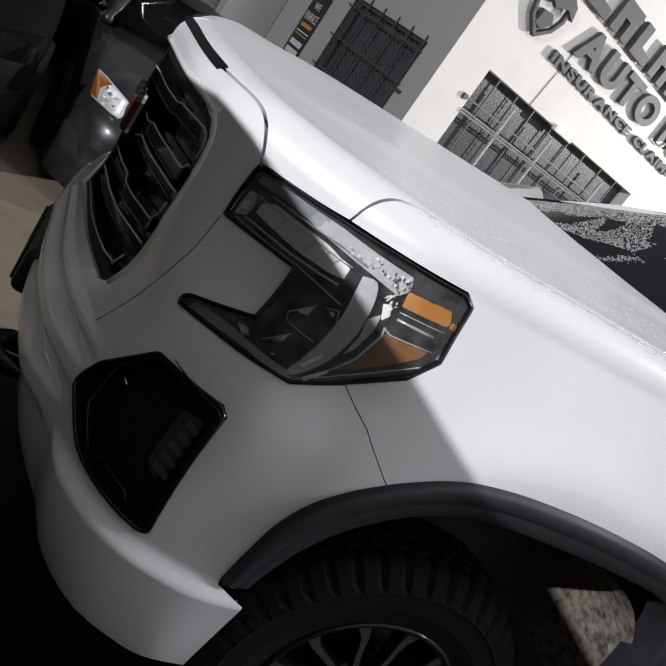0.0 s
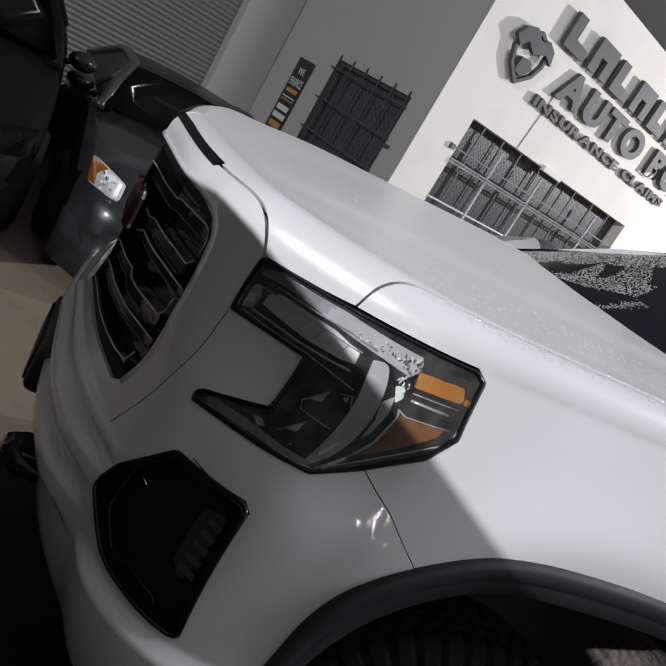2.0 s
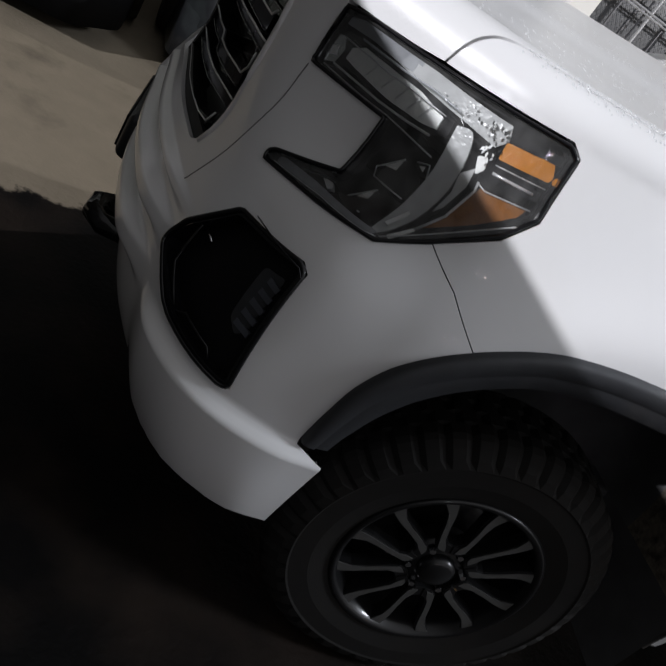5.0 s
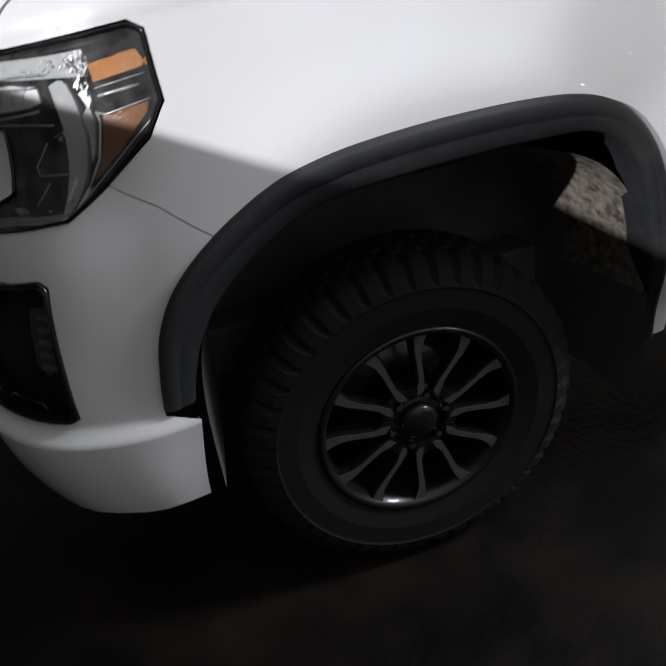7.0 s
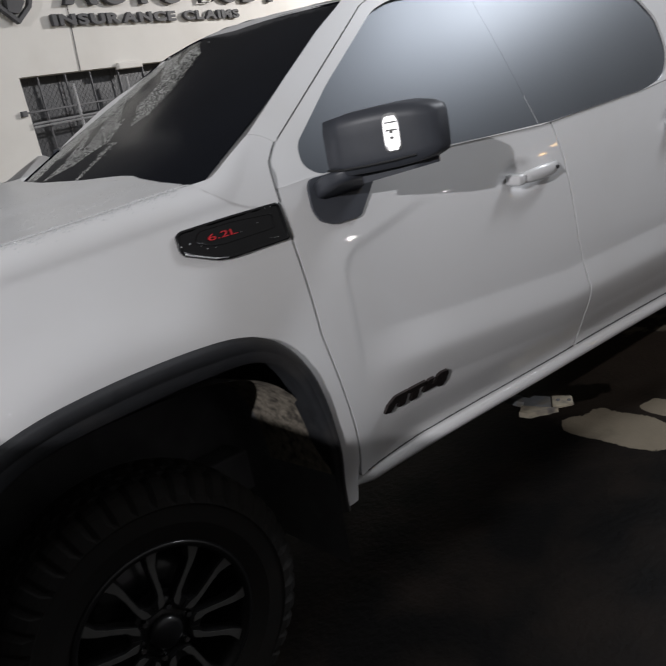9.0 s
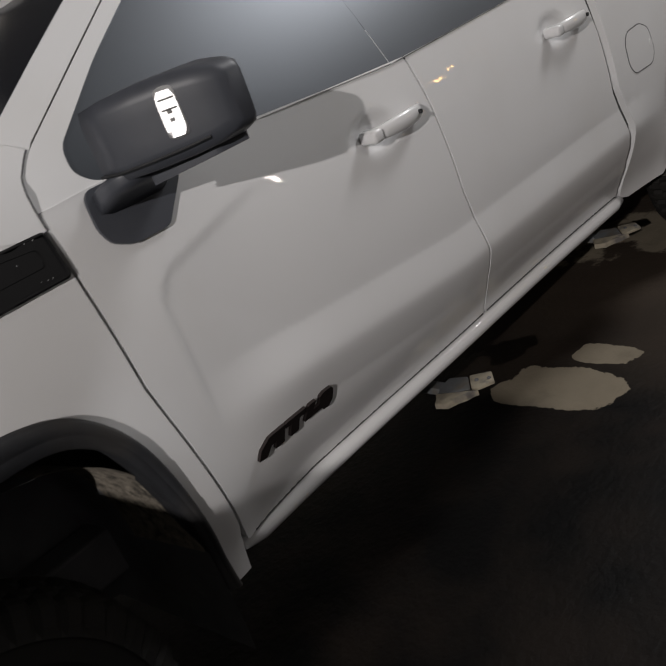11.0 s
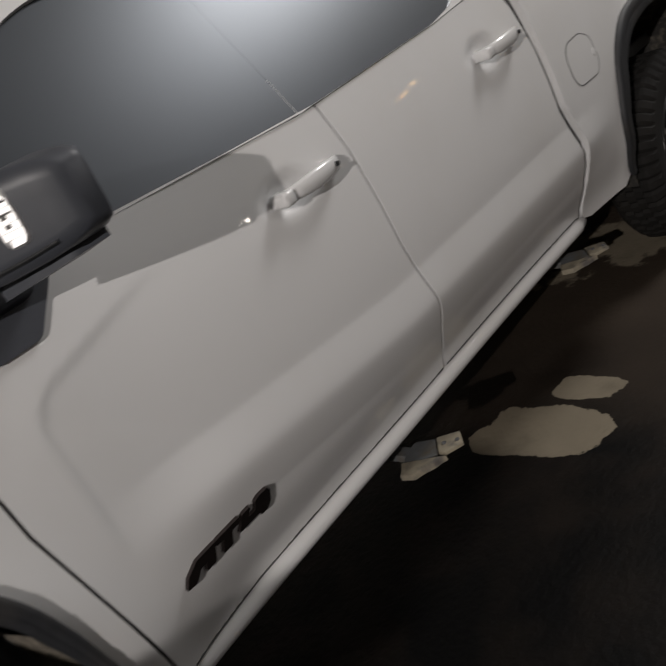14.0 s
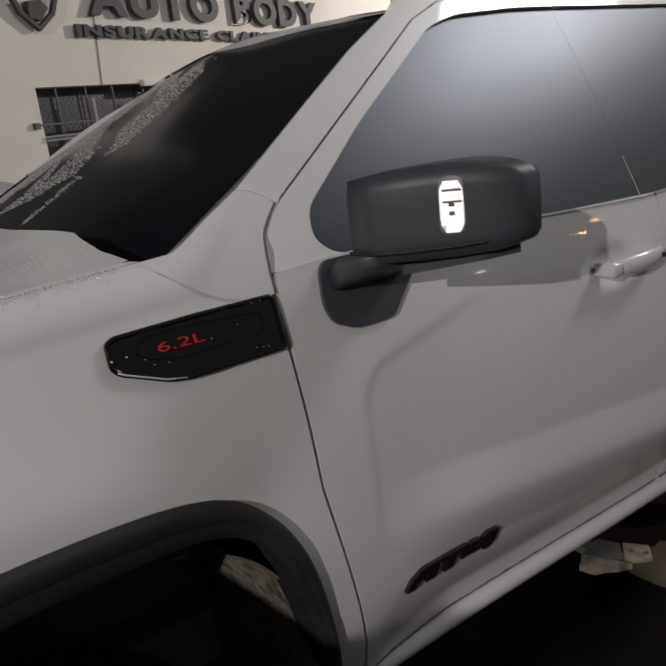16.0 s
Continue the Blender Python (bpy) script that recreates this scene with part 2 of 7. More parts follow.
SCREEN = mat("dark_windscreen_glass", (0.010, 0.0115, 0.016), 0.15, 0, 0.0, 4, 0.2, spec=0.05)


def yard_floor():
    """Tan concrete with broad sharp-edged wet stains; shade along the truck's open side and lamplight by its tail are
    toned into them.
    """
    m = bpy.data.materials.new("yard_concrete")
    m.use_nodes = True
    nt = m.node_tree
    p = nt.nodes["Principled BSDF"]
    tc = nt.nodes.new("ShaderNodeTexCoord")

    def noise_at(scale, detail, rough=0.55):
        n = nt.nodes.new("ShaderNodeTexNoise")
        n.inputs["Scale"].default_value, n.inputs["Detail"].default_value, n.inputs["Roughness"].default_value = scale, detail, rough
        nt.links.new(tc.outputs["Object"], n.inputs["Vector"])
        return n.outputs["Fac"]

    def ramp(value, a, b, lo=0.0, hi=1.0):
        r = nt.nodes.new("ShaderNodeMapRange")
        for key, v in zip(("From Min", "From Max", "To Min", "To Max"), (a, b, lo, hi)):
            r.inputs[key].default_value = v
        nt.links.new(value, r.inputs["Value"])
        return r.outputs["Result"]

    def blend(a, b, fac):
        x = nt.nodes.new("ShaderNodeMix")
        x.data_type = "RGBA"
        for key, v in (("A", a), ("B", b)):
            if isinstance(v, tuple):
                x.inputs[key].default_value = (*v, 1)
            else:
                nt.links.new(v, x.inputs[key])
        nt.links.new(fac, x.inputs["Factor"])
        return x.outputs["Result"]

    sep = nt.nodes.new("ShaderNodeSeparateXYZ")
    nt.links.new(tc.outputs["Object"], sep.inputs[0])
    def total(a, b, how="ADD"):
        x = nt.nodes.new("ShaderNodeMath")
        x.operation = how
        nt.links.new(a, x.inputs[0])
        nt.links.new(b, x.inputs[1])
        return x.outputs[0]

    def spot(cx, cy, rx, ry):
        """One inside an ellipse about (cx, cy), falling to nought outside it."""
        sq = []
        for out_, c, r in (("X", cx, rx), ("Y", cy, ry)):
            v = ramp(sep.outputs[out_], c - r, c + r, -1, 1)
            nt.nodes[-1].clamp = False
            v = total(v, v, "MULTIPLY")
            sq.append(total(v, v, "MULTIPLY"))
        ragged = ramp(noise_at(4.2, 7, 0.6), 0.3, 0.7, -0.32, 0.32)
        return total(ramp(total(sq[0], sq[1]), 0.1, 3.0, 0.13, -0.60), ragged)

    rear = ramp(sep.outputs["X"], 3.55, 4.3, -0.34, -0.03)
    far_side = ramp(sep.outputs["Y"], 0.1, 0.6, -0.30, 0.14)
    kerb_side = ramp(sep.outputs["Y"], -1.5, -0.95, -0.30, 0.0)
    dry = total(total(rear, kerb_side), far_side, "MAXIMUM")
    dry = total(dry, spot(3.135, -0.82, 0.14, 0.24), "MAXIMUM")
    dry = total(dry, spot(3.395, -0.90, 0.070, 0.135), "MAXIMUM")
    add = nt.nodes.new("ShaderNodeMath")
    fine_edge = ramp(noise_at(6.5, 8, 0.65), 0.0, 1.0, -0.13, 0.13)
    nt.links.new(total(noise_at(0.9, 9, 0.6), fine_edge), add.inputs[0])
    nt.links.new(dry, add.inputs[1])
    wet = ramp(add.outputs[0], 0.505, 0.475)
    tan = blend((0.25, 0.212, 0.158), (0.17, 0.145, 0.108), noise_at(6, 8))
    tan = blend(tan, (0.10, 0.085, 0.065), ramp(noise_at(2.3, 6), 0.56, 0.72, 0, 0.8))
    # wet concrete, taken near black for the shade beside the truck
    soaked_shade = blend((0.003, 0.0027, 0.0027), (0.016, 0.0115, 0.009), ramp(noise_at(2.7, 6), 0.42, 0.66))
    # browner, lighter wet tone toward the tail, with the lamplight there painted in
    damp_lit = blend((0.058, 0.044, 0.033), (0.030, 0.022, 0.017), noise_at(3.1, 7))
    soaked_shade = blend(soaked_shade, damp_lit, ramp(total(sep.outputs["X"], noise_at(1.7, 6)), 3.5, 4.5))
    nt.links.new(blend(tan, soaked_shade, wet), p.inputs["Base Color"])
    nt.links.new(ramp(wet, 0, 1, 0.85, 0.55), p.inputs["Roughness"])
    p.inputs["Specular IOR Level"].default_value = 0.13
    b = nt.nodes.new("ShaderNodeBump")
    b.inputs["Strength"].default_value, b.inputs["Distance"].default_value = 0.5, 0.006
    nt.links.new(noise_at(38, 6), b.inputs["Height"])
    nt.links.new(b.outputs["Normal"], p.inputs["Normal"])
    return m


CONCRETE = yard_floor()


# ---------------------------------------------------------------- mesh helpers
def thing(name, label, category, place=(0, 0, 0), group="", kind=""):
    ob = new(name)
    ob.location = place
    ob.empty_display_size = 0.1
    return tagged(ob, label, category, group, kind)


def link_mesh(name, me, material, parent, label="", smooth=True):
    ob = new(name, me)
    me.materials.append(material)
    if smooth:
        me.shade_smooth()
    return attach(ob, parent, label)


def attach(ob, parent, label=""):
    if parent is not None:
        ob.parent = parent
        if parent.data is None:
            ob.matrix_parent_inverse = Matrix.Translation(parent.location).inverted()
    return tagged(ob, label) if label else ob


def part(name, bm, material, parent, label="", smooth=False):
    me = bpy.data.meshes.new(name)
    bm.normal_update()
    bm.to_mesh(me)
    bm.free()
    return link_mesh(name, me, material, parent, label, smooth)


def box(bm, lo, hi, bevel=0.0, m=None, segments=2):
    vs = bmesh.ops.create_cube(bm, size=1.0)["verts"]
    size = Vector(hi) - Vector(lo)
    mid = (Vector(hi) + Vector(lo)) / 2
    for v in vs:
        v.co = Vector((v.co.x * size.x, v.co.y * size.y, v.co.z * size.z)) + mid
    if bevel:
        es = list({e for v in vs for e in v.link_edges})
        vs = bmesh.ops.bevel(bm, geom=es, offset=bevel, segments=segments, affect="EDGES", profile=0.5)["verts"]
    if m is not None:
        for v in {v for v in vs}:
            v.co = m @ v.co
    return bm


def tube(bm, pts, r, n=8, closed=False):
    """A round bar along pts."""
    pts = [Vector(p) for p in pts]
    rings = []
    for i, p in enumerate(pts):
        a = pts[i - 1] if i or closed else p
        b = pts[(i + 1) % len(pts)] if i < len(pts) - 1 or closed else p
        d = (b - a).normalized()
        side = d.cross(Vector((0, 0, 1)))
        if side.length < 0.05:
            side = d.cross(Vector((1, 0, 0)))
        side.normalize()
        up = side.cross(d)
        rings.append([bm.verts.new(p + r * (math.cos(k * math.tau / n) * side + math.sin(k * math.tau / n) * up)) for k in range(n)])
    for i in range(len(rings) - (0 if closed else 1)):
        a, b = rings[i], rings[(i + 1) % len(rings)]
        for k in range(n):
            bm.faces.new((a[k], a[(k + 1) % n], b[(k + 1) % n], b[k]))
    if not closed:
        bm.faces.new(rings[0][::-1])
        bm.faces.new(rings[-1])
    return bm


def lathe(bm, profile, axis_at, n=48, close=True):
    """Turns a profile of (radius, offset along y) round the y axis through axis_at."""
    ax = Vector(axis_at)
    rings = [[bm.verts.new(ax + Vector((r * math.cos(k * math.tau / n), o, r * math.sin(k * math.tau / n)))) for k in range(n)] for r, o in profile]
    pairs = list(zip(rings, rings[1:])) + ([(rings[-1], rings[0])] if close else [])
    for a, b in pairs:
        for k in range(n):
            bm.faces.new((a[k], a[(k + 1) % n], b[(k + 1) % n], b[k]))
    return bm


def prism(bm, poly, z0, z1, m=None, bevel=0.0):
    """A polygon in x, y drawn out from z0 to z1, then moved by m."""
    m = m or Matrix()
    a = [bm.verts.new(m @ Vector((x, y, z0))) for x, y in poly]
    b = [bm.verts.new(m @ Vector((x, y, z1))) for x, y in poly]
    f = [bm.faces.new(a[::-1]), bm.faces.new(b)]
    k = len(poly)
    for i in range(k):
        f.append(bm.faces.new((a[i], a[(i + 1) % k], b[(i + 1) % k], b[i])))
    bmesh.ops.recalc_face_normals(bm, faces=f)
    if bevel:
        es = list({e for v in b for e in v.link_edges if e.other_vert(v) in b})
        bmesh.ops.bevel(bm, geom=es, offset=bevel, segments=2, affect="EDGES")
    return bm


def inside(poly, p):
    x, y = p
    hit = False
    for (x1, y1), (x2, y2) in zip(poly, poly[1:] + poly[:1]):
        if (y1 > y) != (y2 > y) and x < (x2 - x1) * (y - y1) / (y2 - y1) + x1:
            hit = not hit
    return hit


def rounded(poly, r=0.012, n=3, sharp=()):
    """Rounds a polygon's corners, but for the sharp ones."""
    out = []
    k = len(poly)
    for i in range(k):
        a, b, c = Vector(poly[i - 1]), Vector(poly[i]), Vector(poly[(i + 1) % k])
        la, lc = (a - b).length, (c - b).length
        d = 1e-4 if i in sharp else min(r, la * 0.45, lc * 0.45)
        p, q = b + (a - b) * d / la, b + (c - b) * d / lc
        for j in range(n + 1):
            s = j / n
            out.append(tuple((1 - s) ** 2 * p + 2 * s * (1 - s) * b + s * s * q))
    return out


def edge_bead(name, S, outline, material, parent, r=0.004, out=0.0, mirror="", closed=True):
    """A slim rounded bead that runs along an outline on the surface S."""
    pts = []
    k = len(outline)
    for i in range(k if closed else k - 1):
        a, b = outline[i], outline[(i + 1) % k]
        m = max(1, round(math.dist(a, b) / 0.03))
        pts += [(a[0] + (b[0] - a[0]) * q / m, a[1] + (b[1] - a[1]) * q / m) for q in range(m)]
    if not closed:
        pts.append(outline[-1])
    P, N = S([p[0] for p in pts], [p[1] for p in pts])
    P = P + N * out
    if mirror == "flip":
        P = P * np.array([1, -1, 1])
    bm = bmesh.new()
    tube(bm, [tuple(p) for p in P], r, 8, closed)
    bmesh.ops.recalc_face_normals(bm, faces=bm.faces)
    return part(name, bm, material, parent, "", True)


def shrunk(poly, d):
    """A polygon drawn in by d."""
    area = sum(a[0] * b[1] - b[0] * a[1] for a, b in zip(poly, poly[1:] + poly[:1]))
    s = 1 if area > 0 else -1
    out = []
    k = len(poly)
    for i in range(k):
        a, b, c = Vector(poly[i - 1]), Vector(poly[i]), Vector(poly[(i + 1) % k])
        n1, n2 = Vector((-(b - a).y, (b - a).x)).normalized(), Vector((-(c - b).y, (c - b).x)).normalized()
        n = n1 + n2
        if n.length < 1e-6:
            n = n1.copy()
        n.normalize()
        out.append(tuple(b + n * s * d / max(n.dot(n1), 0.45)))
    return out


def skin(name, S, outline, material, parent, holes=(), step=0.03, out=0.0, depth=0.018, label="", mirror="", soft=0.003, fine=1.0):
    """A panel of the surface S(u, v) -> places, normals, cut to an outline with holes, with turned-in edges.
    out: how far it stands off the surface; fine: how much closer the points lie along v; mirror: "" as it is, "both" joined with its mirror image, "flip" the mirror image alone."""
    from mathutils.geometry import delaunay_2d_cdt
    outline = [(a, b * fine) for a, b in outline]
    holes = [[(a, b * fine) for a, b in h] for h in holes]
    pts, edges = [], []
    loops = [outline, *holes]
    for loop in loops:
        start = len(pts)
        k = len(loop)
        for i in range(k):
            a, b = Vector(loop[i]), Vector(loop[(i + 1) % k])
            m = max(1, round((b - a).length / step))
            pts += [a.lerp(b, j / m) for j in range(m)]
        edges += [(start + i, start + (i + 1) % (len(pts) - start)) for i in range(len(pts) - start)]
    border = np.array([tuple(p) for p in pts])
    us, vs = border[:, 0], border[:, 1]
    for i, u in enumerate(np.arange(us.min() + step / 2, us.max(), step)):
        for v in np.arange(vs.min() + step * (0.25 + (0.5 * (i % 2) if fine < 3 else 0.0)), vs.max(), step):
            if inside(outline, (u, v)) and not any(inside(h, (u, v)) for h in holes) and np.hypot(us - u, vs - v).min() > 0.55 * step:
                pts.append(Vector((u, v)))
    verts, _, faces, *_ = delaunay_2d_cdt(pts, edges, [], 0, 1e-5)
    uv = np.array([tuple(v) for v in verts])
    P, N = S(uv[:, 0], uv[:, 1] / fine)
    tris = []
    for f in faces:
        mid = uv[list(f)].mean(0)
        if inside(outline, mid) and not any(inside(h, mid) for h in holes):
            tris.append(tuple(f))
    count = {}
    for f in tris:
        for a, b in zip(f, f[1:] + f[:1]):
            count[(a, b)] = count.get((a, b), 0) + 1
    rim = [(a, b) for (a, b) in count if (b, a) not in count]
    rimv = sorted({a for e in rim for a in e})
    top = P + N * out
    top[rimv] -= N[rimv] * soft
    inner = {v: len(top) + i for i, v in enumerate(rimv)}
    lip = {v: len(top) + len(rimv) + i for i, v in enumerate(rimv)}
    allp = np.concatenate([top, top[rimv], P[rimv] + N[rimv] * (out - depth)])
    alln = np.concatenate([N, N[rimv] * 0, N[rimv] * 0])
    polys = list(tris) + [(inner[b], inner[a], lip[a], lip[b]) for a, b in rim]
    # which way round the triangles lie
    f = tris[len(tris) // 2]
    if np.dot(np.cross(P[f[1]] - P[f[0]], P[f[2]] - P[f[0]]), N[f[0]]) < 0:
        polys = [q[::-1] for q in polys]
    nsurf = len(tris)
    flip = np.array([1, -1, 1])
    if mirror == "flip":
        allp, alln, polys = allp * flip, alln * flip, [q[::-1] for q in polys]
    elif mirror == "both":
        k = len(allp)
        allp, alln = np.concatenate([allp, allp * flip]), np.concatenate([alln, alln * flip])
        polys = polys + [tuple(i + k for i in q[::-1]) for q in polys]
    me = bpy.data.meshes.new(name)
    me.from_pydata(allp.tolist(), [], polys)
    me.shade_smooth()
    me.update()
    auto = np.zeros((len(allp), 3))
    me.vertices.foreach_get("normal", flat := np.zeros(len(allp) * 3))
    auto = flat.reshape(-1, 3)
    use = np.linalg.norm(alln, axis=1) > 0.1
    auto[use] = alln[use]
    me.normals_split_custom_set_from_vertices(auto.tolist())
    ob = new(name, me)
    me.materials.append(material)
    return attach(ob, parent, label)

# ---------------------------------------------------------------- the truck's body surface
# plan outlines of the body at eight heights: from the nose's middle round the corner, then y along the side
ZL = [0.40, 0.55, 0.70, 0.85, 1.00, 1.15, 1.28, 1.36]
UK = [0.0, 0.45, 0.70, 0.87, 1.07, 1.26, 1.56, 2.31, 3.41, 4.51, 5.51, 6.51]
NOSE = [
    "0.08 0  .10 -.45  .18 -.70  .24 -.88  .34 -1.0  .47 -1.02",
    "-.03 0  -.005 -.45  .055 -.70  .14 -.88  .26 -1.03  .45 -1.055",
    "-.06 0  -.035 -.45  .025 -.70  .10 -.88  .235 -1.035  .45 -1.06",
    "-.085 0  -.033 -.45  .045 -.70  .12 -.87  .25 -1.01  .46 -1.055",
    "-.065 0  .018 -.45  .085 -.69  .17 -.84  .285 -.98  .46 -1.03",
    "-.072 0  .012 -.45  .09 -.67  .23 -.80  .345 -.92  .47 -.985",
    "-.072 0  .010 -.45  .095 -.665  .25 -.795  .37 -.90  .48 -.955",
    "-.065 0  .014 -.45  .105 -.67  .26 -.80  .385 -.89  .49 -.94",
]
FLANK = [
    "-1.00 -.90 -.875 -.875 -.93 -.82",
    "-1.03 -.935 -.905 -.905 -.965 -.845",
    "-1.045 -.985 -.975 -.975 -1.005 -.865",
    "-1.05 -1.005 -1.003 -1.003 -1.02 -.875",
    "-1.045 -1.01 -1.01 -1.01 -1.02 -.875",
    "-1.02 -1.0 -.997 -.997 -1.0 -.865",
    "-.98 -.972 -.97 -.97 -.975 -.85",
    "-.95 -.948 -.945 -.945 -.955 -.835",
]
nose = np.array([[float(a) for a in r.split()] for r in NOSE]).reshape(8, 6, 2)
flank = np.array([[float(a) for a in r.split()] for r in FLANK])
NET_X = np.concatenate([nose[:, :, 0], np.tile([0.75, 1.5, 2.6, 3.7, 4.7, 5.7], (8, 1))], 1)
NET_Y = np.concatenate([nose[:, :, 1], flank], 1)
TOP = 1.36          # where the shoulder begins to roll over
ROLL = 0.075        # its radius


def weights(knots, t):
    """Cubic weights of the knots at each t."""
    k = np.asarray(knots, float)
    n = len(k)
    D = np.zeros((n, n))
    for j in range(n):
        if j in (0, n - 1):
            a = 0 if j == 0 else n - 2
            D[j, a], D[j, a + 1] = -1 / (k[a + 1] - k[a]), 1 / (k[a + 1] - k[a])
        else:
            h0, h1 = k[j] - k[j - 1], k[j + 1] - k[j]
            D[j, j - 1] += -h1 / h0 / (h0 + h1)
            D[j, j] += h1 / h0 / (h0 + h1) - h0 / h1 / (h0 + h1)
            D[j, j + 1] += h0 / h1 / (h0 + h1)
    i = np.clip(np.searchsorted(k, t) - 1, 0, n - 2)
    h = k[i + 1] - k[i]
    s = (t - k[i]) / h
    W = np.zeros((len(t), n))
    r = np.arange(len(t))
    W[r, i] += 2 * s**3 - 3 * s**2 + 1
    W[r, i + 1] += 3 * s**2 - 2 * s**3
    return W + ((s**3 - 2 * s**2 + s) * h)[:, None] * D[i] + ((s**3 - s**2) * h)[:, None] * D[i + 1]


def step01(x, a, b):
    t = np.clip((x - a) / (b - a), 0, 1)
    return t * t * (3 - 2 * t)


def plan(u, z):
    wu, wz = weights(UK, u), weights(ZL, z)
    return np.einsum("nz,zu,nu->n", wz, NET_X, wu), np.einsum("nz,zu,nu->n", wz, NET_Y, wu)


def rise(x):
    return 0.075 * np.clip((x - 0.25) / 1.4, 0, 1)


def body_place(u, v):
    z = np.minimum(v, TOP)
    x, y = plan(u, z)
    x2, y2 = plan(u + 0.01, z)
    x1, y1 = plan(np.maximum(u - 0.01, 0.0), z)
    tx, ty = x2 - x1, y2 - y1
    L = np.hypot(tx, ty)
    nx, ny = -ty / L, tx / L            # into the body
    a = np.clip((v - TOP) / ROLL, 0, 1.45)
    push = ROLL * (1 - np.cos(a))
    # swelling lips of the wheel arches, the door's lower crease, and the bars of the bumper
    for cu in (1.80, 5.50):
        r = np.hypot((u - cu) / 1.02, v - 0.58)
        push -= 0.016 * np.exp(-(((r - 0.60) / 0.075) ** 2)) * (v > 0.45)
    crease = 0.90 - 0.055 * (u - 2.62)
    along = step01(u, 2.45, 2.75) * (1 - step01(u, 4.5, 4.8))
    fold = np.maximum(0.862 - 0.085 * (u - 2.667), 0.80)
    push -= 0.016 * np.clip(1.02 - np.sqrt(((v - fold) / 0.105) ** 2 + 0.025), 0, 1) * along
    below = fold - 0.01 - v
    push += 0.060 * np.minimum(0.5 * (below + np.sqrt(below * below + 0.0012)), 0.30) * along
    # the doors' shallow scallop: a crisp front edge that turns into the upper one round a corner
    d1 = u - (2.466 + 0.18 * np.clip(1.0 - v, 0, 1) ** 2)
    d2 = 1.200 + 0.19 * np.clip(u - 2.50, 0, 0.30) - v
    R = 0.075
    d = np.where((d1 < R) & (d2 < R), R - np.hypot(np.minimum(d1 - R, 0), np.minimum(d2 - R, 0)), np.minimum(d1, d2))
    fade = step01(v, crease - 0.08, crease + 0.08) * (1 - step01(u, 4.2, 4.7))
    near = 1 - step01(u, 2.64, 2.92)
    push += (0.0035 * step01(d, 0, 0.024) * near + 0.014 * (1 - np.exp(-np.clip(d, 0, 2) / (0.16 + 0.5 * (1 - near))))) * fade
    mid = 1 - step01(u, 0.62, 0.80)
    push -= (0.015 * np.exp(-(((v - 0.868) / 0.013) ** 4)) + 0.032 * np.exp(-(((v - 0.805) / 0.023) ** 6)) + 0.036 * np.exp(-(((v - 0.695 - 0.03 * u) / 0.031) ** 6))) * mid
    # cups behind the door handles
    for cu, cv in ((3.225, 1.226), (4.160, 1.234)):
        push += 0.016 * np.exp(-((((u - cu) / 0.075) ** 2 + ((v - cv) / 0.034) ** 2) ** 2))
    # the ledge of the lower bumper
    push -= 0.030 * (1 - step01(v, 0.700, 0.728)) * step01(u, 0.78, 0.92) * (1 - step01(u, 1.33, 1.40))
    x, y = x + nx * push, y + ny * push
    zz = z + ROLL * np.sin(a)
    f = np.clip((v - 0.9) / (TOP - 0.9), 0, 1)
    return np.stack([x, y, zz + rise(x) * f * f], 1)


def body(u, v):
    u, v = np.asarray(u, float), np.asarray(v, float)
    e = 0.004
    P = body_place(u, v)
    a = body_place(u + e, v) - body_place(np.maximum(u - e, 0), v)
    b = body_place(u, v + e) - body_place(u, v - e)
    N = np.cross(a, b)
    return P, N / np.linalg.norm(N, axis=1)[:, None]


def upper(x, z):
    """The leaning side of the cab above the belt line."""
    x, z = np.asarray(x, float), np.asarray(z, float)
    t = z - 1.43
    P = np.stack([x, -0.945 + 0.50 * t + 0.10 * t * t, z], 1)
    N = np.stack([0 * x, -np.ones_like(x), 0.50 + 0.20 * t], 1)
    return P, N / np.linalg.norm(N, axis=1)[:, None]


def upper_far(x, z):
    """The far side of the cab, which leans in lower down."""
    P, N = upper(x, z)
    P[:, 1] += 0.035 + 0.055 * np.clip(1 - (P[:, 2] - 1.43) / 0.48, 0, 1)
    P[:, 2] -= 0.028 + 0.030 * step01(P[:, 2], 1.72, 1.90)
    return P, N


def by_steps(place):
    def S(u, v):
        u, v = np.asarray(u, float), np.asarray(v, float)
        e = 0.004
        N = np.cross(place(u + e, v) - place(u - e, v), place(u, v + e) - place(u, v - e))
        return place(u, v), N / np.linalg.norm(N, axis=1)[:, None]
    return S


# the bonnet: a crowned sheet inside the rolled-over shoulder
edge_u = np.linspace(0, 2.42, 160)
EDGE = body_place(edge_u, np.full(160, TOP + 1.45 * ROLL))


def bonnet_place(x, y):
    far = np.full(x.shape, 9.0)
    for p in EDGE:
        far = np.minimum(far, np.minimum(np.hypot(x - p[0], y - p[1]), np.hypot(x - p[0], y + p[1])))
    zed = TOP + ROLL * math.sin(1.45) + rise(x)
    bulge = 0.010 * (1 - step01(np.abs(y) - 0.10 * x, 0.36, 0.50))
    return np.stack([x, y, zed + 0.016 * (1 - np.exp(-far / 0.20)) + bulge * (1 - np.exp(-far / 0.15))], 1)


bonnet_sheet = by_steps(bonnet_place)


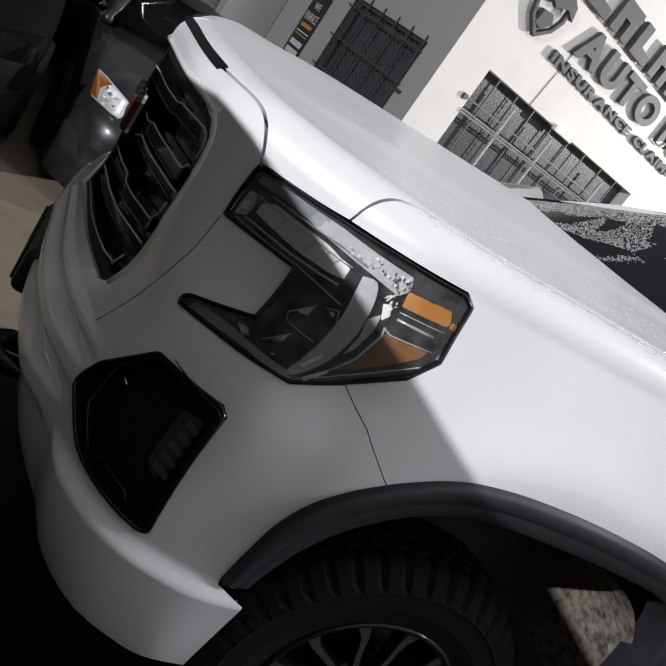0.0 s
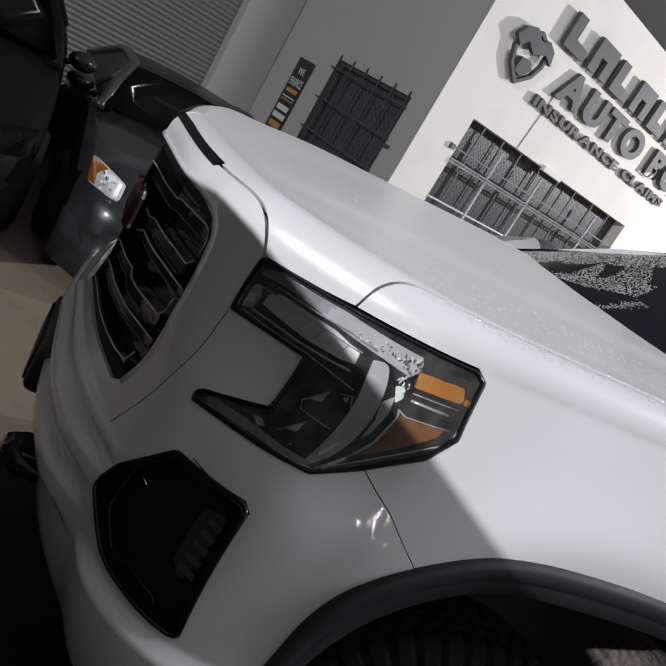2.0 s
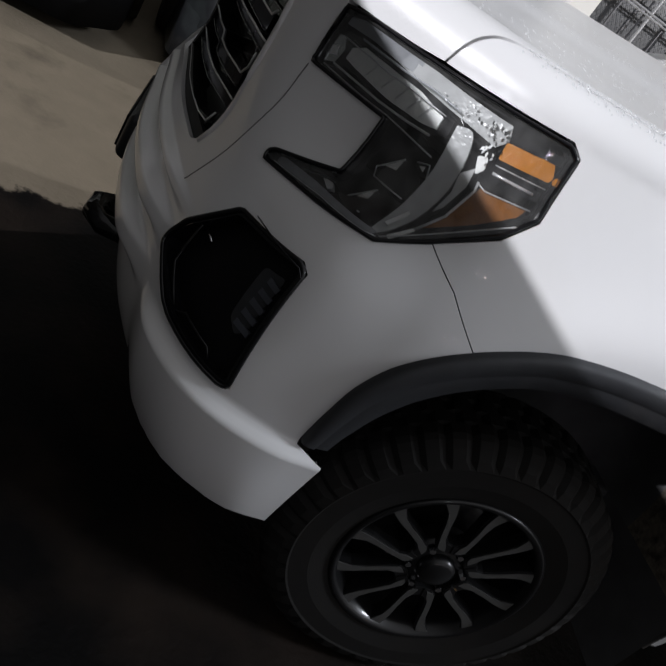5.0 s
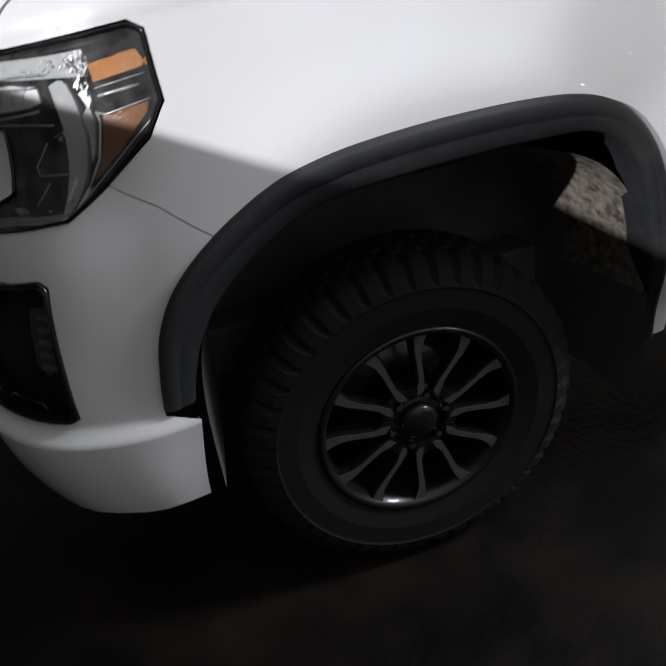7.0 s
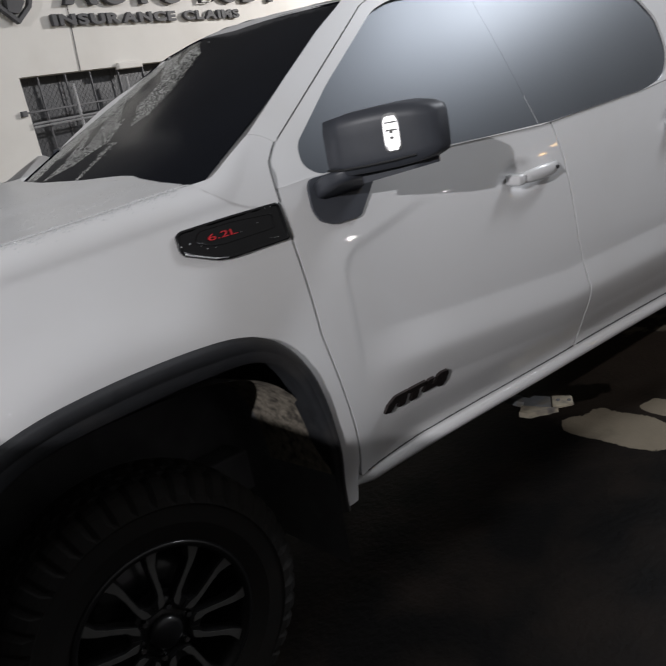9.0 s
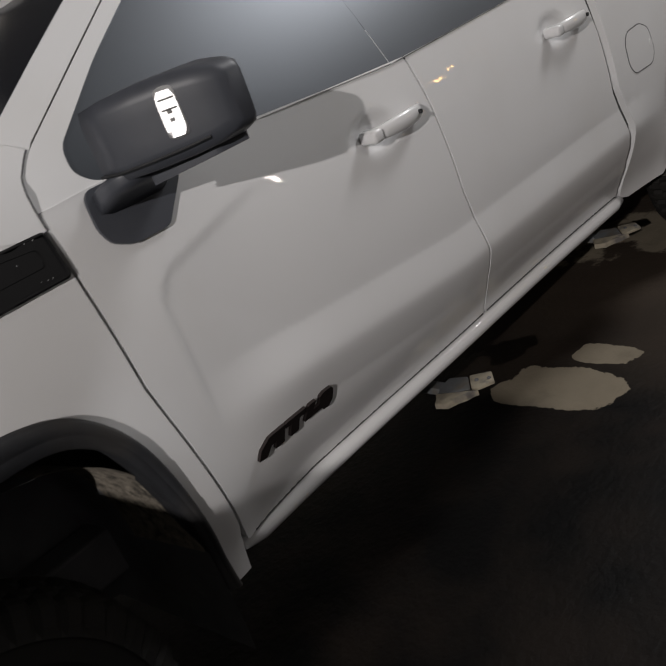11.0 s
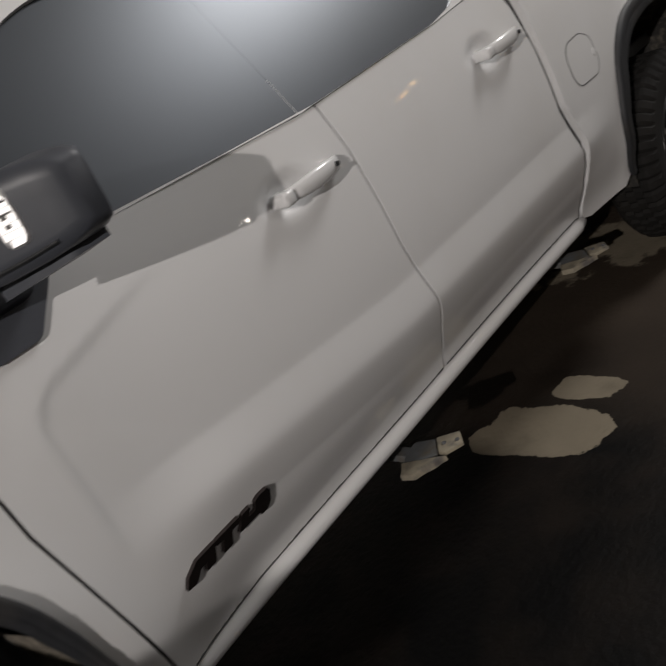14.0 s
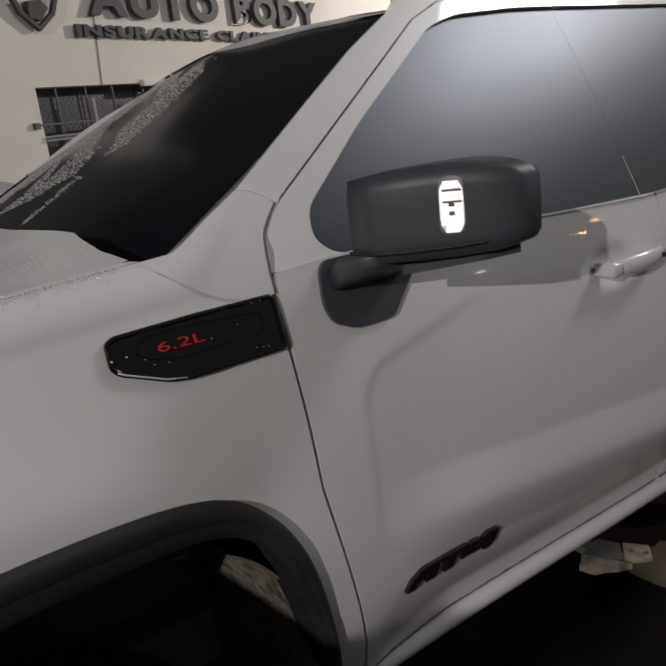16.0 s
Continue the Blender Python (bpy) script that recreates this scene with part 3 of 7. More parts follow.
def screen_place(s, t):
    """The windscreen: s across from -1 to 1, t from 0 at the cowl to 1 at the roof."""
    ex, ey, ez = 1.40 + 0.745 * t, 0.765 - 0.145 * t, 1.446 + 0.431 * t
    bow = 0.055 - 0.025 * t
    far = step01(s, 0.0, 1.0)
    return np.stack([ex - bow * (1 - s * s), s * ey + 0.05 * far, ez + 0.014 * (1 - s * s) + 0.020 * far - 0.030 * t * t * step01(s, 0.3, 1.0)], 1)


def roof_place(x, s):
    t = np.clip((x - 2.0) / 1.7, 0, 1)
    return np.stack([x, s * 0.690, 1.882 + (0.026 + 0.045 * step01(x, 2.1, 2.7)) * (1 - s * s) + 0.012 * np.sin(t * math.pi) * (1 - s**4) - 0.02 * t - 0.030 * step01(s, 0.3, 1.0)], 1)


truck = thing("pickup_truck", "white lifted crew-cab pickup truck with black trim, beaded with rain", "pickup truck", (2.9, 0, 0))

HEADLIGHT = [(.752, 1.326), (.80, 1.337), (.936, 1.345), (1.105, 1.352), (1.30, 1.358), (1.328, 1.345), (1.342, 1.243), (1.303, 1.194), (1.20, 1.130),
             (1.105, 1.078), (1.064, 1.074), (.80, 1.037), (.795, 1.055), (.807, 1.067), (.932, 1.118), (.916, 1.221), (.757, 1.212)]
FOG = [(.86, .966), (1.045, .992), (1.068, .980), (1.098, .742), (1.08, .735), (.915, .738), (.880, .745), (.772, .795), (.770, .825), (.783, .866)]
GRILLE_CUT = rounded([(0.0, 1.336), (.520, 1.337), (.592, 1.327), (.632, 1.297), (.650, 1.230), (.643, 1.114), (.602, .938), (.575, .920), (0.0, .902)], 0.012, 3, (0, 8))

def eased(line, n=4):
    """A smooth line through points."""
    P = [Vector(line[0])] + [Vector(p) for p in line] + [Vector(line[-1])]
    out = []
    for a, b, c, d in zip(P, P[1:], P[2:], P[3:]):
        for i in range(n):
            t = i / n
            out.append(tuple(0.5 * (2 * b + (c - a) * t + (2 * a - 5 * b + 4 * c - d) * t * t + (3 * b - a - 3 * c + d) * t**3)))
    return out + [tuple(line[-1])]


FRONT_ARCH = [(1.224, .734), (1.227, .80), (1.238, .872), (1.270, .936), (1.319, .987), (1.376, 1.029), (1.430, 1.060), (1.478, 1.083), (1.530, 1.101), (1.613, 1.117), (1.70, 1.125), (1.80, 1.129), (1.90, 1.129), (1.99, 1.126), (2.061, 1.120), (2.115, 1.110), (2.158, 1.096), (2.203, 1.070), (2.250, 1.022), (2.288, .955), (2.315, .873), (2.336, .78), (2.359, .654), (2.385, .46)]
REAR_ARCH = [(4.895, .53), (4.86, .60), (4.82, .74), (4.83, .86), (4.87, .98), (4.95, 1.06), (5.07, 1.11), (5.30, 1.13), (5.75, 1.13), (5.93, 1.11), (6.03, 1.06), (6.13, .93), (6.19, .74), (6.20, .60)]
FRONT_ARCH, REAR_ARCH = eased(FRONT_ARCH), eased(REAR_ARCH)
ARCH_GAP = min(range(len(FRONT_ARCH)), key=lambda i: math.dist(FRONT_ARCH[i], (1.376, 1.029)))

HOOD_GAP = eased([(.740, 1.353), (.722, 1.382), (.694, 1.403), (.655, 1.412), (.605, 1.413), (.52, 1.409), (.411, 1.404)])
fascia_line = [*GRILLE_CUT, (0.0, .53),
               (.60, .53), (.75, .526), (1.0, .526), (1.262, .528), (1.280, .706), (1.225, .722), *FRONT_ARCH[:ARCH_GAP], (1.3745, 1.0278), (1.2900, 1.0872), (1.1992, 1.1274),
               (1.105, 1.078), (1.064, 1.074), (.80, 1.037), (.795, 1.055), (.807, 1.067), (.932, 1.118), (.916, 1.221), (.757, 1.212), (.752, 1.326),
               *HOOD_GAP, (0.0, 1.404)]
skin("front_fascia", body, fascia_line, PAINT, truck, holes=[FOG], step=0.020, mirror="both", depth=0.03, fine=3.2, soft=0.0012)

bonnet_top = [(p[0], p[1]) for p in EDGE if p[0] < 1.318]
bonnet_cut = bonnet_top + [(1.312, -0.77), (1.337, -0.55), (1.275, -0.30), (1.25, 0.0), (1.275, 0.30), (1.337, 0.55), (1.312, 0.77)] + [(x, -y) for x, y in bonnet_top[:0:-1]]
bonnet = skin("bonnet", bonnet_sheet, bonnet_cut, RAINPAINT, truck, step=0.05, depth=0.0, soft=0.0)
lip_cut = [(0.0, 1.4100), *eased([(.411, 1.4100), (.52, 1.415), (.606, 1.419), (.658, 1.418), (.699, 1.408), (.728, 1.386), (.746, 1.355)]), (.755, 1.333), (.934, 1.350), *eased([(.941, 1.376), (.957, 1.408), (.985, 1.433), (1.025, 1.4465), (1.07, 1.4530), (1.16, 1.4562)]), (1.32, 1.4545), (2.14, 1.4545), (2.12, 1.4687), (0.0, 1.4687)]
skin("bonnet_edge", body, lip_cut, RAINPAINT, bonnet, step=0.022, mirror="both", depth=0.03, soft=0.0, fine=2.5)
skin("nose_inlay", body, [(0.02, 1.399), (.455, 1.397), (.474, 1.417), (0.02, 1.420)], GRILLEBLK, truck, step=0.03, out=0.009, mirror="both", depth=0.016)

fender_cut = [(1.2002, 1.1290), (1.2911, 1.0888), (1.3758, 1.0292), *FRONT_ARCH[ARCH_GAP + 1:], (2.43, .46),
              (2.428, .62), (2.352, 1.036), (2.341, 1.263), (2.336, 1.342), (2.345, 1.39), (2.365, 1.4536), (1.32, 1.4536), *eased([(1.16, 1.4530), (1.07, 1.4492), (1.029, 1.4425), (.990, 1.429), (.963, 1.405), (.947, 1.374)]), (.940, 1.350),
              (1.105, 1.356), (1.30, 1.362), (1.333, 1.346), (1.347, 1.241), (1.306, 1.190)]
door_cut = [(2.450, .541), (2.436, .62), (2.360, 1.036), (2.349, 1.263), (2.344, 1.342), (2.350, 1.360), (2.576, 1.360), (2.85, 1.351), (3.15, 1.340), (3.442, 1.333), (3.448, 1.322), (3.463, 1.228), (3.474, .99), (3.520, .78), (3.526, .68), (3.557, .545)]
rear_door_cut = [(3.566, .545), (3.535, .68), (3.529, .78), (3.482, .99), (3.471, 1.228), (3.456, 1.322), (3.450, 1.333), (3.75, 1.338), (4.05, 1.346), (4.22, 1.354), (4.368, 1.360), (4.400, 1.289), (4.416, 1.167), (4.418, .97), (4.482, .806), (4.496, .71), (4.516, .545)]
bed_cut = [(4.555, .52), (4.545, .71), (4.535, .82), (4.470, .985), (4.468, 1.16), (4.462, 1.40), (4.47, 1.435), (6.46, 1.435), (6.50, 1.40), (6.52, 1.0), (6.52, .62), (6.20, .60),
           *REAR_ARCH[::-1], (4.86, .50), (4.62, .50)]
def arch_flare(line, cu, flip):
    """A black moulding round a wheel arch: a flat band, a raised bead and a lip that turns in to the liner."""
    pts = []
    for a, b in zip(line, line[1:]):
        m = max(1, round(math.dist(a, b) / 0.03))
        pts += [(a[0] + (b[0] - a[0]) * j / m, a[1] + (b[1] - a[1]) * j / m) for j in range(m)]
    pts.append(line[-1])
    c = Vector((cu, 0.50))
    rows = []
    for draw, out in ((0.0, -0.004), (0.003, 0.012), (0.012, 0.016), (0.034, 0.015), (0.038, 0.010), (0.042, 0.010), (0.070, 0.006), (0.078, -0.004), (0.080, -0.04), (0.081, -0.09)):
        uu, vv = [], []
        for p in pts:
            d = c - Vector(p)
            d.y *= float(step01(p[1], 0.70, 0.98))
            d = d.normalized() * (1 - 0.30 * (1 - float(step01(p[1], 0.72, 0.95)))) * (1 - 0.42 * float(step01(p[0], cu + 0.22, cu + 0.50)))
            uu.append(p[0] + d.x * draw)
            vv.append(p[1] + d.y * draw)
        P, N = body(uu, vv)
        if out < -0.01:
            N = N * 0 + np.array([0, -1, 0])
        rows.append(P + N * out)
    bm = bmesh.new()
    s = -1 if flip else 1
    vr = [[bm.verts.new((p[0], p[1] * s, p[2])) for p in r] for r in rows]
    for a, b in zip(vr, vr[1:]):
        for i in range(len(a) - 1):
            bm.faces.new((a[i], a[i + 1], b[i + 1], b[i]))
    bmesh.ops.recalc_face_normals(bm, faces=bm.faces)
    return bm


def wheel_well(cu, flip, a0=-35, a1=188, ys=(-0.965, -0.93, -0.80, -0.65, -0.45)):
    """The dark liner over a wheel: a barrel with a back, of felted fibre."""
    cx = cu - 0.81
    s = -1 if flip else 1
    bm = bmesh.new()
    n = 40
    rows = []
    for y in ys:
        j = (y + 0.965) / 0.13
        row = []
        for i in range(n + 1):
            a = math.radians(a0 + (a1 - a0) * i / n)
            # squared-off arch, drawn in a little toward the inside
            r = 0.525 - 0.02 * j
            c, q = math.cos(a), math.sin(a)
            k = (abs(c) ** 3.2 + abs(q) ** 3.2) ** (-1 / 3.2)
            row.append(bm.verts.new((cx + 0.015 + r * k * c * 0.99, y * s, 0.50 + r * k * q * 1.0)))
        rows.append(row)
    for a, b in zip(rows, rows[1:]):
        for i in range(n):
            bm.faces.new((a[i], a[i + 1], b[i + 1], b[i]))
    if ys[-1] > -0.5:
        hub = bm.verts.new((cx, -0.45 * s, 0.45))
        for i in range(n):
            bm.faces.new((rows[-1][i], rows[-1][i + 1], hub))
    return bm


for flip in ("", "flip"):
    s = -1 if flip else 1
    skin("fender", body, fender_cut, PAINT, truck, step=0.028, mirror=flip, depth=0.025, fine=2.2, soft=0.0015)
    bm = bmesh.new()
    rings = []
    for i in range(37):
        x = 1.635 + 2.105 * i / 36
        yc = float(plan(np.array([x + 0.81]), np.array([0.52]))[1][0])
        fat = 1.0 if 0 < i < 36 else 0.55
        rings.append([bm.verts.new((x, s * (yc + 0.018 - 0.032 * fat * math.cos(a)), 0.516 + 0.028 * fat * math.sin(a))) for a in [math.tau * k / 14 for k in range(14)]])
    for a, b in zip(rings, rings[1:]):
        for k in range(14):
            bm.faces.new((a[k], a[(k + 1) % 14], b[(k + 1) % 14], b[k]))
    bm.faces.new(rings[0])
    bm.faces.new(rings[-1])
    bmesh.ops.recalc_face_normals(bm, faces=bm.faces)
    part("side_sill", bm, PAINT, truck, "", True)
    part("arch_flare", arch_flare(FRONT_ARCH, 1.80, flip), CLAD, truck, "grained black plastic wheel-arch moulding", True)
    part("arch_flare", arch_flare(REAR_ARCH, 5.51, flip), CLAD, truck, "grained black plastic wheel-arch moulding", True)
    for cu in (1.80, 5.51):
        if cu > 5:
            part("wheel_liner", wheel_well(cu, flip, -35, 188, (-0.90, -0.80, -0.65, -0.45)), MUDDK, truck, "black wheel-arch liner specked with mud", True)
            continue
        # one liner split by light: pale felt where lamplight lands, dark around it
        part("wheel_liner", wheel_well(cu, flip, 12, 60, (-0.955, -0.93, -0.86, -0.775, -0.69)), FELT, truck, "muddy felt wheel-arch liner", True)
        part("wheel_liner", wheel_well(cu, flip, 12, 60, (-0.69, -0.58, -0.45)), LINER, truck, "black plastic wheel-arch liner", True)
        part("wheel_liner", wheel_well(cu, flip, 60, 188), LINER, truck, "black plastic wheel-arch liner", True)
        part("wheel_liner", wheel_well(cu, flip, -20, 12), UNDER, truck, "black plastic wheel-arch liner", True)
    bed = skin("bed_side", body, bed_cut, PAINT, truck, step=0.035, mirror=flip, depth=0.03)
    FUEL = [(4.60, 1.12), (4.70, 1.125), (4.755, 1.10), (4.765, 1.02), (4.735, .985), (4.60, .985), (4.568, 1.02), (4.568, 1.09)]
    if not flip:
        skin("fuel_gap", body, rounded(shrunk(FUEL, -0.0035), 0.022), UNDER, bed, step=0.03, out=0.001, depth=0.004, soft=0.0)
        skin("fuel_latch", body, [(4.745 + 0.012 * math.cos(a), 1.052 + 0.012 * math.sin(a)) for a in [math.tau * k / 10 for k in range(10)]], PAINT, bed, step=0.02, out=0.008, depth=0.008)
    cover = skin("fuel_door", body, rounded([(4.60, 1.12), (4.70, 1.125), (4.755, 1.10), (4.765, 1.02), (4.735, .985), (4.60, .985), (4.568, 1.02), (4.568, 1.09)], 0.02), PAINT, bed, step=0.03, out=0.004, mirror=flip, depth=0.012) if not flip else None

# dark inner shell behind the panel gaps
skin("inner_shell", body, [(1.36, 1.30), (1.36, 1.18), (2.44, 1.18), (2.44, .50), (4.60, .50), (4.78, .62), (4.78, 1.18), (6.45, 1.18), (6.45, 1.34), (1.36, 1.34)], UNDER, truck, step=0.08, out=-0.032, mirror="both", depth=0.01)

# ---- doors, windows, mirrors
FRONT_GLASS = [(1.716, 1.430), (1.671, 1.440), (1.643, 1.469), (1.655, 1.519), (1.84, 1.652), (2.132, 1.832), (2.228, 1.858), (2.43, 1.868), (2.5800, 1.868), (2.5785, 1.398)]
REAR_GLASS = [(2.5800, 1.398), (2.5815, 1.868), (3.20, 1.860), (3.36, 1.83), (3.46, 1.745), (3.505, 1.656), (3.475, 1.557), (3.437, 1.502), (3.375, 1.457), (3.32, 1.434), (3.20, 1.416)]
FRONT_GLASS, REAR_GLASS = rounded(FRONT_GLASS, 0.035, 4, (8, 9)), rounded(REAR_GLASS, 0.03, 4, (0, 1))
FRAME_OUT = [(1.535, 1.430), (1.543, 1.463), (1.557, 1.493), (1.580, 1.522), (1.612, 1.545), (1.808, 1.668), (1.972, 1.770), (2.10, 1.850), (2.20, 1.888), (2.40, 1.905), (2.5792, 1.905), (2.5778, 1.398), (1.716, 1.4295)]
REAR_FRAME_OUT = [(2.5812, 1.398), (2.5826, 1.905), (3.25, 1.900), (3.45, 1.868), (3.56, 1.76), (3.60, 1.63), (3.575, 1.430), (3.40, 1.4300), (3.20, 1.4155)]


def door_handle(parent, x0, x1, z, flip):
    """A pull handle on two feet over a shallow cup, body-coloured, with a key cap at its rear end."""
    s = -1 if flip else 1
    bm = bmesh.new()
    m = 14
    rows = []
    for i in range(m + 1):
        t = i / m
        x = x0 + 0.035 + (x1 - x0 - 0.035) * t
        bulge = math.sin(math.pi * min(max(t, 0.0), 1.0)) ** 0.45
        yy = -0.998 - 0.026 * bulge
        h = 0.017 + 0.006 * math.sin(math.pi * t)
        ring = []
        for k in range(10):
            a = math.tau * k / 10
            ring.append(bm.verts.new((x, (yy + 0.011 * math.cos(a)) * s, z + 0.004 * t + h * math.sin(a))))
        rows.append(ring)
    for a, b in zip(rows, rows[1:]):
        for k in range(10):
            bm.faces.new((a[k], a[(k + 1) % 10], b[(k + 1) % 10], b[k]))
    bm.faces.new(rows[0])
    bm.faces.new(rows[-1])
    bmesh.ops.recalc_face_normals(bm, faces=bm.faces)
    part("handle", bm, PAINT, parent, "", True)
    bm = bmesh.new()
    box(bm, (x0 + 0.0, -1.030, z - 0.017), (x0 + 0.036, -0.97, z + 0.017), 0.008, Matrix.Diagonal((1, s, 1, 1)))
    part("handle_foot", bm, PAINT, parent, "", True)
    bm = bmesh.new()
    lathe(bm, [(0.0001, -1.034), (0.006, -1.034), (0.007, -1.02)], (x1 - 0.03, 0, z + 0.004), 12, False)
    for v in bm.verts:
        v.co.y *= s
    part("key_cap", bm, BLACK, parent)


def wing_mirror(parent, flip):
    """A large towing mirror: sail foot on the door, two arms, a deep shell with a clear lamp on its outer corner."""
    s = -1 if flip else 1
    F = Matrix.Diagonal((1, s, 1, 1))
    foot = skin("mirror_foot", body, rounded([(2.434, 1.345), (2.448, 1.357), (2.640, 1.357), (2.654, 1.325), (2.596, 1.278), (2.572, 1.257), (2.482, 1.257), (2.440, 1.273), (2.427, 1.300)], 0.012), SHELL, parent, step=0.02, out=0.012, mirror=flip, depth=0.02, soft=0.003)
    # one tapering arm from the sail up to the shell
    bm = bmesh.new()
    sec = []
    for y, x0, x1, z0, z1 in ((-0.955, 1.640, 1.80, 1.362, 1.425), (-1.00, 1.636, 1.80, 1.388, 1.440), (-1.045, 1.640, 1.81, 1.408, 1.450), (-1.085, 1.672, 1.82, 1.424, 1.456)):
        ring = []
        for k in range(20):
            a = math.tau * k / 20
            c, q = math.cos(a), math.sin(a)
            kk = (abs(c) ** 6 + abs(q) ** 6) ** (-1 / 6)
            ring.append(bm.verts.new(((x0 + x1) / 2 + (x1 - x0) / 2 * c * kk, y * s, (z0 + z1) / 2 + (z1 - z0) / 2 * q * kk)))
        sec.append(ring)
    for a, b in zip(sec, sec[1:]):
        for k in range(20):
            bm.faces.new((a[k], a[(k + 1) % 20], b[(k + 1) % 20], b[k]))
    bm.faces.new(sec[0])
    bm.faces.new(sec[-1])
    bmesh.ops.recalc_face_normals(bm, faces=bm.faces)
    part("arm", bm, SHELL, foot, "", True)
    # shell
    bm = bmesh.new()
    sec = []
    for y, x0, x1, z0, z1 in ((-1.026, 1.662, 1.830, 1.440, 1.556), (-1.036, 1.644, 1.850, 1.432, 1.572), (-1.080, 1.662, 1.860, 1.428, 1.580), (-1.130, 1.702, 1.864, 1.430, 1.584), (-1.175, 1.742, 1.866, 1.434, 1.584), (-1.215, 1.780, 1.868, 1.440, 1.578), (-1.242, 1.808, 1.868, 1.452, 1.568), (-1.252, 1.828, 1.864, 1.466, 1.552)):
        ring = []
        for k in range(24):
            a = math.tau * k / 24
            c, q = math.cos(a), math.sin(a)
            kk = (abs(c) ** 13 + abs(q) ** 13) ** (-1 / 13)
            ring.append(bm.verts.new((((x0 + x1) / 2 + (x1 - x0) / 2 * c * kk), y * s, (z0 + z1) / 2 + (z1 - z0) / 2 * q * kk)))
        sec.append(ring)
    for a, b in zip(sec, sec[1:]):
        for k in range(24):
            bm.faces.new((a[k], a[(k + 1) % 24], b[(k + 1) % 24], b[k]))
    bm.faces.new(sec[0])
    bm.faces.new(sec[-1])
    bmesh.ops.recalc_face_normals(bm, faces=bm.faces)
    shell = part("mirror_shell", bm, SHELL, foot, "", True)
    # housing under the outer half, and the crease along the shell's foot
    bm = bmesh.new()
    prism(bm, rounded([(1.708, -1.075), (1.742, -1.125), (1.800, -1.190), (1.862, -1.215), (1.866, -1.080)], 0.012), 1.402, 1.446, F, 0.0)
    for v in bm.verts:
        if v.co.z < 1.42:
            v.co.z += 0.17 * (abs(v.co.y) - 1.075)
    bmesh.ops.recalc_face_normals(bm, faces=bm.faces)
    part("lower_housing", bm, SHELL, foot)
    bm = bmesh.new()
    tube(bm, [F @ Vector(p) for p in ((1.642, -1.034, 1.450), (1.660, -1.080, 1.448), (1.700, -1.130, 1.450), (1.740, -1.175, 1.453), (1.778, -1.215, 1.458))], 0.0035, 6)
    part("shell_crease", bm, BLACK, foot)
    bm = bmesh.new()
    box(bm, (1.862, -1.225, 1.450), (1.871, -1.05, 1.56), 0.004, F)
    part("mirror_glass", bm, CHROME, foot)
    # corner lamp wrapped round the shell's outer edge
    bm = bmesh.new()
    m = Matrix.Translation((1.746, -1.175 * s, 1.520)) @ Matrix.Rotation(radians(41 * s), 4, "Z")
    face = m @ Matrix(((0, 0, -1, 0), (1, 0, 0, 0), (0, 1, 0, 0), (0, 0, 0, 1)))
    bm = bmesh.new()
    prism(bm, rounded([(-0.024, -0.050), (0.024, -0.050), (0.022, 0.048), (-0.022, 0.048)], 0.018), -0.020, 0.004, face, 0.003)
    bmesh.ops.recalc_face_normals(bm, faces=bm.faces)
    part("corner_lamp", bm, SILVER, foot, "clear frosted mirror lamp", True)
    # the lens: moulded steps, each leaning back a little, narrower toward the top
    bm = bmesh.new()
    steps = [(-0.043, 0.0)]
    for k in range(7):
        steps += [(-0.043 + 0.0116 * k, 0.0085), (-0.0318 + 0.0116 * k, 0.0062)]
    prism(bm, steps + [(steps[-1][0], 0.0)], -0.0185, 0.0185, Matrix(((0, 0, 1, 0), (1, 0, 0, 0), (0, 1, 0, 0), (0, 0, 0, 1))))
    for v in bm.verts:
        v.co.x *= 1 - 0.40 * abs((v.co.y + 0.0025) / 0.0405) ** 6
    bm.transform(face)
    bmesh.ops.recalc_face_normals(bm, faces=bm.faces)
    part("lamp_lens", bm, REFLECTOR, foot, "bright stepped lamp lens")
    for zz in (0.004, 0.022):
        bm = bmesh.new()
        box(bm, (-0.0098, -0.016, zz), (-0.005, 0.014, zz + 0.003), 0.001, m)
        part("lens_rib", bm, RIMFACE, foot)
    for zz in (-0.016, -0.002):
        bm = bmesh.new()
        box(bm, (-0.0098, -0.004, zz), (-0.005, 0.005, zz + 0.006), 0.001, m)
        part("led", bm, RIMFACE, foot)
    return foot


